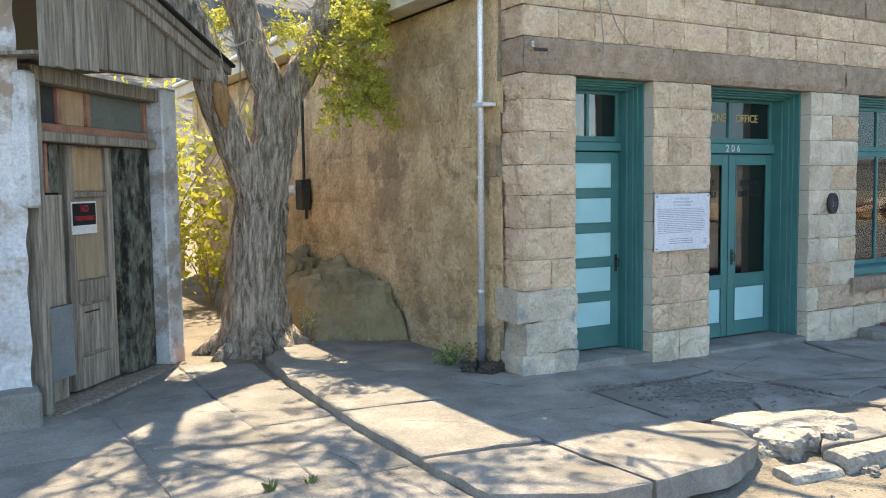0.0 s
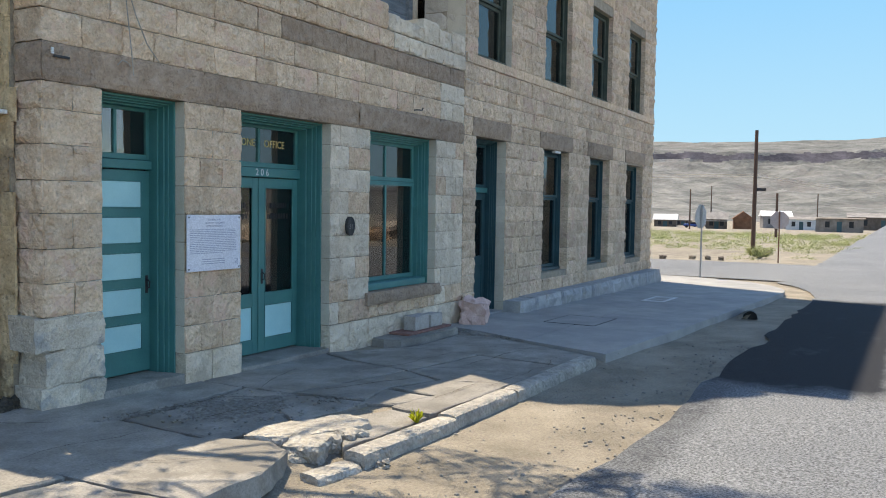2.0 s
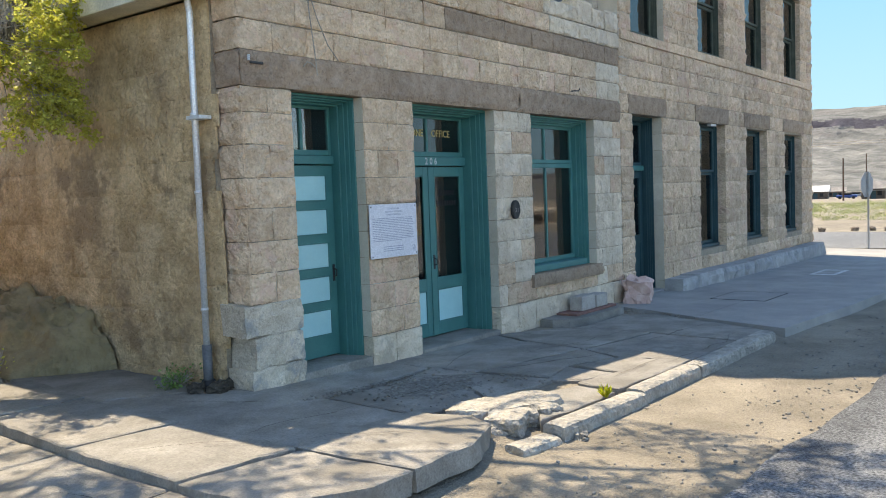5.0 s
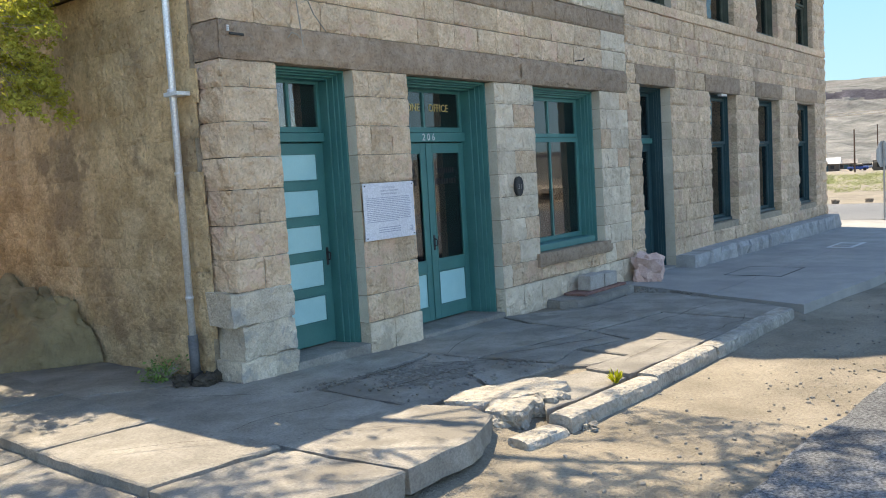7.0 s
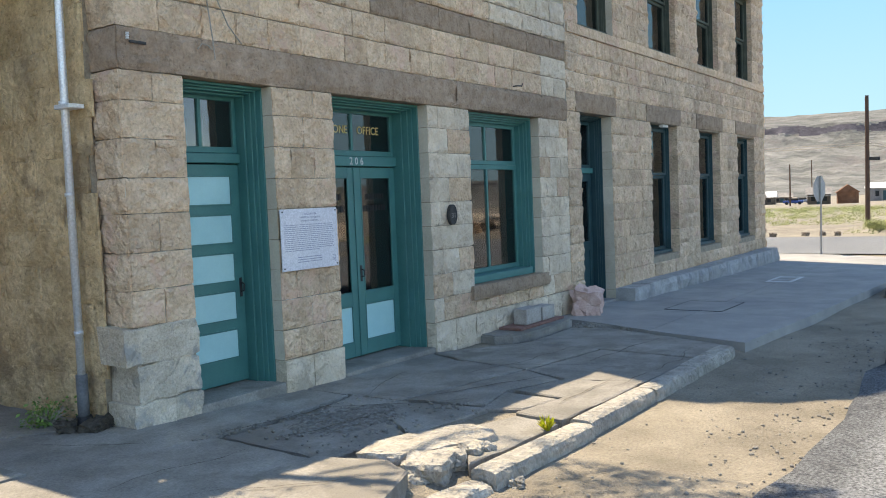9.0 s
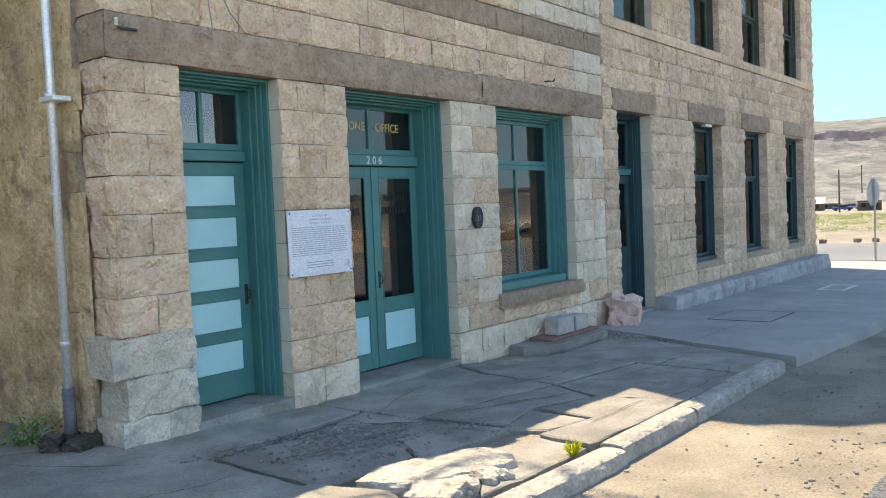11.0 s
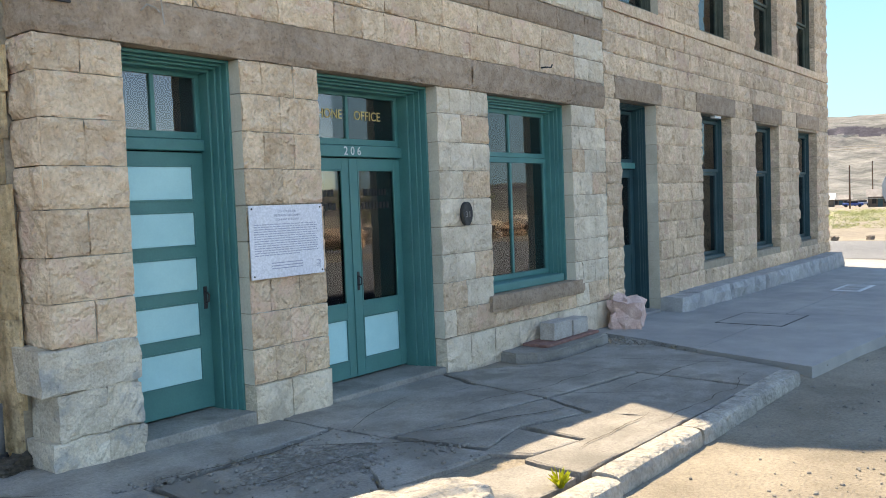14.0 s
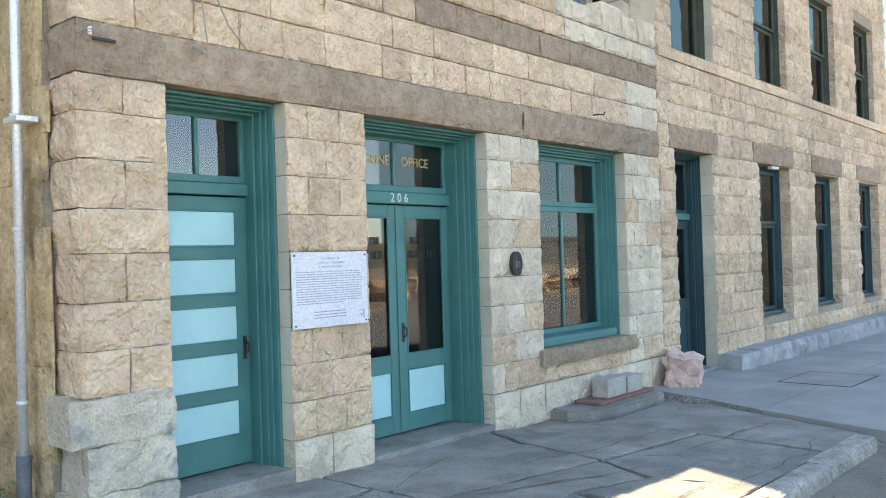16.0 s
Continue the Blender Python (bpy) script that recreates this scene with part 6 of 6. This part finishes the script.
kerb = thing("kerb", "worn concrete kerb stones along the gravel edge", "kerb", kind="structure")
def worn_block(name, length, depth, h, seed, material, parent, wear=0.006):
    """A long block with its edges rounded and chipped, top at z = 0, front at y = -depth."""
    n = max(6, int(length / 0.07))
    sec = [(0.0, -h), (0.0, -0.012), (-0.02, 0.0), (-depth * 0.5, 0.003), (-depth + 0.04, 0.0), (-depth + 0.012, -0.012), (-depth, -0.045), (-depth - 0.006, -h)]
    bm = bmesh.new()
    rows = []
    for i in range(n + 1):
        x = length * i / n
        end = 0.5 if i in (0, n) else 0.0
        row = []
        for j, (y, z) in enumerate(sec):
            c = noise.fractal(Vector((x * 5.0, j * 0.7, seed * 3.1)), 0.9, 2.0, 4)
            k = 1.6 if 3 < j < 7 else 0.5
            row.append(bm.verts.new((x + wear * noise.noise(Vector((j, seed, i))), y + wear * k * c + (end * 0.015 if j > 3 else 0), z - wear * 0.6 * k * abs(c) - end * 0.012)))
        rows.append(row)
    m = len(sec)
    for p, q in zip(rows, rows[1:]):
        for j in range(m - 1):
            bm.faces.new((p[j], p[j + 1], q[j + 1], q[j]))
    bm.faces.new(rows[0])
    bm.faces.new(rows[-1][::-1])
    bmesh.ops.recalc_face_normals(bm, faces=bm.faces)
    return part(name, bm, material, parent)


M_RUBBLE = mat("pale_broken_concrete", (0.33, 0.31, 0.27), (0.48, 0.45, 0.395), 6, 0.95, 1.0, 0.035, fine=30, fine_bump=0.6, chip=0.9, pits=0.25)
xs_k = [5.88, 7.32, 8.62, 9.75, 11.05]
for k, (a, b) in enumerate(zip(xs_k, xs_k[1:])):
    ob = worn_block("kerb_stone", b - a - 0.014, 0.20, 0.26, k + 2, M_RUBBLE, kerb)
    ob.matrix_world = pose(a, 5.235 + 0.012 * math.sin(k * 2.1), walk_z((a + b) / 2) + 0.012, 0, math.degrees(math.atan((walk_z(a) - walk_z(b)) / (b - a))), -0.5)
ob = worn_block("kerb_stone", 0.44, 0.20, 0.2, 9, M_RUBBLE, kerb, 0.016)
ob.matrix_world = pose(5.43, 5.29, walk_z(5.7) - 0.075, 0, 2, -7)


def broken_slab(c, ring, top, thick, seed):
    """A heaved piece of paving with a crumbled, undercut rim."""
    bm = bmesh.new()
    n, loops = 64, []
    for f, dz in ((1.0, -thick), (1.02, -thick * 0.45), (0.985, -0.03), (0.95, -0.006), (0.7, 0.0), (0.35, 0.004)):
        lp = []
        for i in range(n):
            k = i / n * len(ring)
            p, q = Vector(ring[int(k)]), Vector(ring[(int(k) + 1) % len(ring)])
            e = p.lerp(q, k - int(k)) - Vector(c)
            w = 1 + 0.045 * noise.fractal(Vector((e.x * 6, e.y * 6, seed + (dz < -0.02) * 2.0)), 0.9, 2.0, 4) * f
            z = top(c[0] + e.x * f, c[1] + e.y * f) + dz + 0.012 * noise.fractal(Vector((e.x * f * 5, e.y * f * 5, seed * 2.0)), 0.9, 2.0, 4)
            lp.append(bm.verts.new((c[0] + e.x * f * w, c[1] + e.y * f * w, z)))
        loops.append(lp)
    for p, q in zip(loops, loops[1:]):
        for i in range(n):
            bm.faces.new((p[i], p[(i + 1) % n], q[(i + 1) % n], q[i]))
    bm.faces.new(loops[-1])
    bmesh.ops.recalc_face_normals(bm, faces=bm.faces)
    return tagged(part("broken_slab", bm, M_RUBBLE), "heaved tongue of pale broken pavement with a crumbled rim", "pavement slab", kind="structure")


broken_slab((6.18, 5.76), [(5.60, 5.98), (5.72, 5.72), (6.0, 5.58), (6.3, 5.47), (6.55, 5.44), (6.70, 5.55), (6.72, 5.75), (6.55, 5.92), (6.2, 6.02), (5.9, 6.1)], lambda x, y: walk_z(x) + 0.035, 0.17, 3)
# lumps where the kerb has failed
lump = [((5.80, 5.52, 0.02), (0.34, 0.30, 0.24), 20), ((6.03, 5.50, 0.02), (0.24, 0.20, 0.20), 50), ((6.22, 5.45, 0.03), (0.20, 0.18, 0.18), 10), ((6.31, 5.39, 0.04), (0.13, 0.12, 0.13), 70), ((5.66, 5.52, -0.02), (0.2, 0.18, 0.16), -12), ((6.02, 4.98, -0.04), (0.11, 0.09, 0.08), 30)]
for k, (c, s, q) in enumerate(lump):
    rough_block("broken_concrete", "broken lump of pale old concrete at the kerb", "rubble", c, s, q, M_RUBBLE, 60 + k, 0.03, 0.025, "broken kerb rubble")
for k, (c, sz, q) in enumerate((((5.22, 8.27, 0.16), (0.30, 0.16, 0.08), 30), ((5.05, 8.42, 0.16), (0.20, 0.14, 0.07), 60))):
    rough_block("debris", "dark heap of soil and leaf litter at the wall foot", "debris", c, sz, q, M_CRACK, 90 + k, 0.02, 0.035, "litter at the wall foot")
rg = random.Random(77)
bm = bmesh.new()


def pebble(x, y, z, s):
    bmesh.ops.create_icosphere(bm, subdivisions=1, radius=s, matrix=Matrix.Translation((x, y, z)) @ Matrix.Diagonal((rg.uniform(0.7, 1.3), rg.uniform(0.7, 1.3), rg.uniform(0.5, 0.9), 1)))


for k in range(260):
    x, y = rg.uniform(5.6, 7.3), rg.uniform(5.9, 7.35)
    if rg.random() < 0.45:
        x, y = rg.choice([(5.6, 7.25), (6.6, 7.15), (6.7, 6.5), (7.3, 6.3)])
        x, y = x + rg.gauss(0, 0.14), y + rg.gauss(0, 0.05)
    pebble(x, y, walk_z(x) + 0.0, rg.uniform(0.006, 0.022))
for k in range(420):
    x, y = 11.9 + rg.gauss(0, 0.28), 7.0 + rg.gauss(0, 0.30)
    pebble(x, y, walk_z(x) - 0.004, rg.uniform(0.008, 0.02))
for k in range(800):
    x = rg.uniform(3.2, 14)
    y = rg.uniform(3.3, 5.1) if k < 260 else rg.gauss(3.75, 0.28)
    pebble(x, y, ground_z(x, y) + 0.006, rg.choice([0.005, 0.008, 0.011, 0.018]) * rg.uniform(0.6, 1.1))
tagged(part("loose_gravel", bm, M_CONC), "loose grey gravel and crumbs along cracks and kerb", "gravel", kind="stuff")
grass_tuft("bright green grass tuft growing in the kerb joint", (7.02, 5.29, 0.03), 0.06, 0.12, 60, 9, M_YLEAF)
grass_tuft("thin dry grass tuft in a pavement joint", (2.42, 6.38, 0.1), 0.05, 0.09, 30, 10, M_GLEAF)
grass_tuft("thin dry grass tuft in a pavement joint", (2.66, 6.37, 0.1), 0.04, 0.07, 22, 11, M_GLEAF)


# ---- stonework ----
def stone_piece(name, rect, depth, relief, r, material, parent, y=FACE, nx=4, nz=3, side=None):
    vs, fs = stone_verts(*rect, depth, relief, r, nx, nz)
    cx, cz = (rect[0] + rect[1]) / 2, (rect[2] + rect[3]) / 2
    me = bpy.data.meshes.new(name)
    me.from_pydata([(a - cx, b, c - cz) for a, b, c in vs], [], fs)
    me.materials.append(material)
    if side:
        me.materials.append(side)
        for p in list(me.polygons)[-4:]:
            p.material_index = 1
    ob = new(name, me)
    ob.location = (cx, y, cz)
    ob.parent = parent
    return ob


def split_courses(z0, z1, n):
    return [(z0 + (z1 - z0) * k / n, z0 + (z1 - z0) * (k + 1) / n) for k in range(n)]


r = random.Random(12)
low_face = thing("stonework_low", "coursed rock-faced tan sandstone front with a brown lintel band", "stone wall", kind="structure")
# piers: one stone and two or three in turn
PIER_Z = (2.89, 2.632, 2.342, 2.053, 1.768, 1.487, 1.206, 0.921, 0.637, 0.359)
CORNER_Z = (2.89, 2.66, 2.365, 2.06, 1.78, 1.475, 1.18, 0.895)
for xa, xb, zs, cuts, pale in ((5.41, 5.998, CORNER_Z, ((5.70,), ()), 0.0), (6.985, 7.80, PIER_Z, ((7.207, 7.515), (7.366,)), 0.0), (9.41, 10.29, PIER_Z, ((9.62, 9.98), (9.80,)), 0.45), (12.10, 12.98, PIER_Z, ((12.42, 12.72), (12.28, 12.62)), 0.75)):
    for k, (zt, zb) in enumerate(zip(zs, zs[1:])):
        xs = [xa] + [c + r.uniform(-0.02, 0.02) for c in cuts[k % 2]] + [xb]
        for i, (p, q) in enumerate(zip(xs, xs[1:])):
            ends = (i == 0 and xa > 5.6) or (i == len(xs) - 2 and xb < 12.9)
            m = M_WHITE if r.random() < pale or (xa == 9.41 and k in (4, 5)) else M_TAN
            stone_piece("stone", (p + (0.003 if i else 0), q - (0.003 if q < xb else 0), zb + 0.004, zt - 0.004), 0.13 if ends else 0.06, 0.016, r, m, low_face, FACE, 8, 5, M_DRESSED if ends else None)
# base course and corner blocks
for rect in lay_courses(6.0, 12.98, [(-0.10, 0.355)], [(6.0, 6.985, -1, 3), (7.80, 9.41, -1, 3)], r, 0.36, 0.5):
    stone_piece("stone", rect[:4], 0.14, 0.035, r, M_WHITE, low_face, FACE - 0.02)
M_CORNER = mat("patched_corner_stone", (0.54, 0.465, 0.365), (0.70, 0.62, 0.50), 5, 0.92, 0.9, 0.03, chip=0.8, stain=(0.38, 0.36, 0.325), vary=0.10, pits=0.3)
for rect, m, yy in (((5.31, 5.99, 0.60, 0.90), M_CORNER, FACE - 0.012), ((5.41, 5.74, 0.30, 0.595), M_CORNER, FACE - 0.01), ((5.75, 5.99, 0.30, 0.595), M_CORNER, FACE - 0.004), ((5.36, 5.72, 0.0, 0.295), M_CORNER, FACE - 0.016), ((5.73, 6.0, 0.0, 0.295), M_CORNER, FACE - 0.01)):
    ob = stone_piece("stone", rect, 0.34, 0.022, r, m, low_face, yy, 10, 7)
    for v in ob.data.vertices:
        p = v.co + Vector((rect[0], 0, rect[2]))
        w = Vector((noise.noise(p * 5.0), noise.noise(p * 5.0 + Vector((9, 0, 0))), noise.noise(p * 5.0 + Vector((0, 9, 0)))))
        v.co += w * 0.020
# brown lintel band and upper courses
for a, b in ((5.41, 5.92), (5.93, 7.25), (7.26, 7.72), (7.73, 9.15), (9.16, 10.05), (10.06, 11.2), (11.21, 12.2), (12.21, 12.93)):
    stone_piece("lintel_stone", (a, b, 2.896, 3.215), 0.30, 0.03, r, M_BROWN, low_face, FACE - 0.008, 12, 4)
for k, (za, zb) in enumerate([(3.22, 3.495), (3.50, 3.775), (3.78, 4.045), (4.05, 4.29), (4.295, 4.55)]):
    start = (5.40, 5.40, 5.40, 5.42, 7.2)[k]
    for x0, x1, z0, z1, e in lay_courses(start, 12.98, [(za, zb)], [], r, 0.34 if k > 2 else 0.42, 0.5 if k > 2 else 0.7):
        m = M_TAN
        if k == 2 and x0 > 8.3:
            m = M_BROWN
        if (k >= 3 and x0 > 10.5) or (k < 2 and x0 > 12.1):
            m = M_WHITE
        top = z1 + (r.uniform(-0.07, 0.10) if k == 4 else 0)
        stone_piece("stone" if m is not M_BROWN else "band_stone", (x0, x1, z0, max(top, z0 + 0.08)), 0.30 if k > 2 else 0.06, 0.017 if k < 3 else 0.03, r, m, low_face, FACE, 8, 5)
stone_piece("window_sill_stone", (10.20, 12.20, 0.53, 0.70), 0.34, 0.02, r, M_BROWN, low_face, FACE - 0.05, 9, 3)
for x0, x1, z0, z1, e in lay_courses(10.292, 12.098, [(0.357, 0.529)], [], r, 0.20, 0.30, 0.006):
    stone_piece("stone", (x0, x1, z0, z1), 0.1, 0.022, r, M_TAN, low_face, FACE, 6, 4)

# corner return towards the yard
ret = thing("stonework_return", "rough corner stones turning onto the side wall", "stone wall", kind="structure")
# unseen block added to keep sun from leaking past the corner
part("coping_stone", box(5.375, 5.465, 8.06, 8.42, 4.03, 4.288, 0.008), M_TAN, ret)
bands = list(zip(CORNER_Z[1:], CORNER_Z)) + [(2.896, 3.215), (3.22, 3.495), (3.50, 3.775), (3.78, 4.045), (4.05, 4.29)]
for k, (za, zb) in enumerate(bands):
    bm_v, bm_f = stone_verts(-0.36, 0.0, za + 0.004, zb - 0.004, 0.03, 0.03, r, 5, 4)
    me = bpy.data.meshes.new("stone")
    me.from_pydata([(5.40 + b, 8.0 - a, c) for a, b, c in bm_v], [], [tuple(reversed(f)) for f in bm_f])
    me.materials.append(M_BROWN if zb == 3.215 else M_TAN)
    ob = new("stone", me)
    ob.parent = ret


def joined_wall(name, label, rects, to_world, material, relief, depth, r, parent=None):
    vs, fs = [], []
    for q in rects:
        v, f = stone_verts(*q[:4], depth, relief, r, 4, 3)
        k = len(vs)
        vs += [to_world(*p) for p in v]
        fs += [tuple(i + k for i in g) for g in f]
    me = bpy.data.meshes.new(name)
    me.from_pydata(vs, [], fs)
    me.materials.append(material)
    ob = new(name, me)
    if parent is not None:
        ob.parent = parent
    bm2 = bmesh.new()
    bm2.from_mesh(me)
    bmesh.ops.recalc_face_normals(bm2, faces=bm2.faces)
    bm2.to_mesh(me)
    bm2.free()
    if parent is not None:
        ob["kind"] = "stuff"
        return ob
    return tagged(ob, label, "stonework", kind="stuff")


# side wall facing the yard: x = 5.30, laid along y
rects = lay_courses(0.0, 11.4, split_courses(-0.1, 3.72, 13), [], r, 0.35, 0.75, 0.002)
rects = [((r.uniform(-0.05, 0.09),) + tuple(q[1:])) if q[0] < 0.01 else q for q in rects]
side_face = thing("stonework_side", "worn brown stone and smeared render of the side wall", "stone wall", kind="structure")
for q in rects:
    vs, fs = stone_verts(*q[:4], 0.02, 0.016, r, 6, 4)
    me = bpy.data.meshes.new("stone")
    cy, cz = (q[0] + q[1]) / 2, (q[2] + q[3]) / 2
    me.from_pydata([(b, a - cy, c - cz) for a, b, c in vs], [], [tuple(reversed(f)) for f in fs])
    me.materials.append(M_SIDE)
    ob = new("stone", me)
    ob.location = (5.335, 8.27 + cy, cz)
    ob.parent = side_face

# tall building
tall_face = thing("stonework_tall", "rock-faced tan stone front of the two-storey building", "stone wall", kind="structure")
lint = [(13.30, 14.80, 3.055, 3.36), (16.2, 18.0, 3.055, 3.36), (18.99, 20.78, 3.055, 3.36), (21.84, 23.64, 3.055, 3.36)]
for q in lint:
    stone_piece("lintel_stone", q, 0.33, 0.03, r, M_BROWN, tall_face, FACE - 0.02, 6, 3)
for a, b in zip((13.04, 14.9, 16.6, 18.4, 20.3, 22.2), (14.89, 16.59, 18.39, 20.29, 22.19, 24.43)):
    stone_piece("sill_band_stone", (a, b, 4.225, 4.375), 0.33, 0.015, r, M_TAN, tall_face, FACE - 0.03, 6, 2)
rects = lay_courses(13.0, 24.45, split_courses(-0.12, 3.05, 11) + [(3.055, 3.36), (3.365, 3.65), (3.655, 3.94), (3.945, 4.22)] + split_courses(4.38, 12.58, 29), TALL_OPEN + lint, r, 0.36, 0.62, 0.005)
near = [q for q in rects if q[0] < 17.6 and q[3] < 6.5]
for q in near[:270]:
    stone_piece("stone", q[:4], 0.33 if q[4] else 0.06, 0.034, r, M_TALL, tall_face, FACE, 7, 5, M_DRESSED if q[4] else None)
rest = [q for q in rects if q not in near[:270]]
joined_wall("far_stones", "rest of the rock-faced stones", rest, lambda a, b, c: (a, FACE + b, c), M_TAN_J, 0.06, 0.33, r, tall_face)
# west face of the tall building above the low roof
rects = lay_courses(0.0, 13.6, split_courses(3.6, 12.58, 31), [(0.78, 2.32, 4.62, 6.3)], r, 0.4, 0.7)
joined_wall("west_stonework", "pale stones of the tall building above the low roof", rects, lambda a, b, c: (13.02 + b, 8.0 + a, c), mat("pale_stone_far", (0.52, 0.45, 0.37), (0.66, 0.60, 0.51), 4, 0.9, 0.6, 0.03, island=0.12), 0.03, 0.3, r)
# plinth
plinth = thing("plinth", "rough blue-grey stone plinth along the tall building", "plinth", kind="structure")
tagged(part("plinth_core", box(14.66, 24.2, 7.66, 7.97, -0.4, 0.20), M_GREYST, plinth))
x = 14.62
while x < 24.15:
    w = min(r.uniform(0.45, 0.8), 24.2 - x)
    if 24.2 - x - w < 0.2:
        w = 24.2 - x
    stone_piece("stone", (x, x + w - 0.012, -0.32, 0.205 + r.uniform(-0.015, 0.015)), 0.34, 0.08, r, M_GREYST, plinth, 7.65, 5, 4)
    x += w
w9 = thing("window_9", "dim window high in the side of the tall building", "window", kind="structure")
part("window_frame", box(13.18, 13.24, 8.76, 8.84, 4.63, 6.29), M_TEAL, w9)
part("window_frame", box(13.18, 13.24, 10.21, 10.29, 4.63, 6.29), M_TEAL, w9)
part("pane", box(13.20, 13.206, 8.84, 10.21, 4.63, 6.29), M_GLASS, w9)
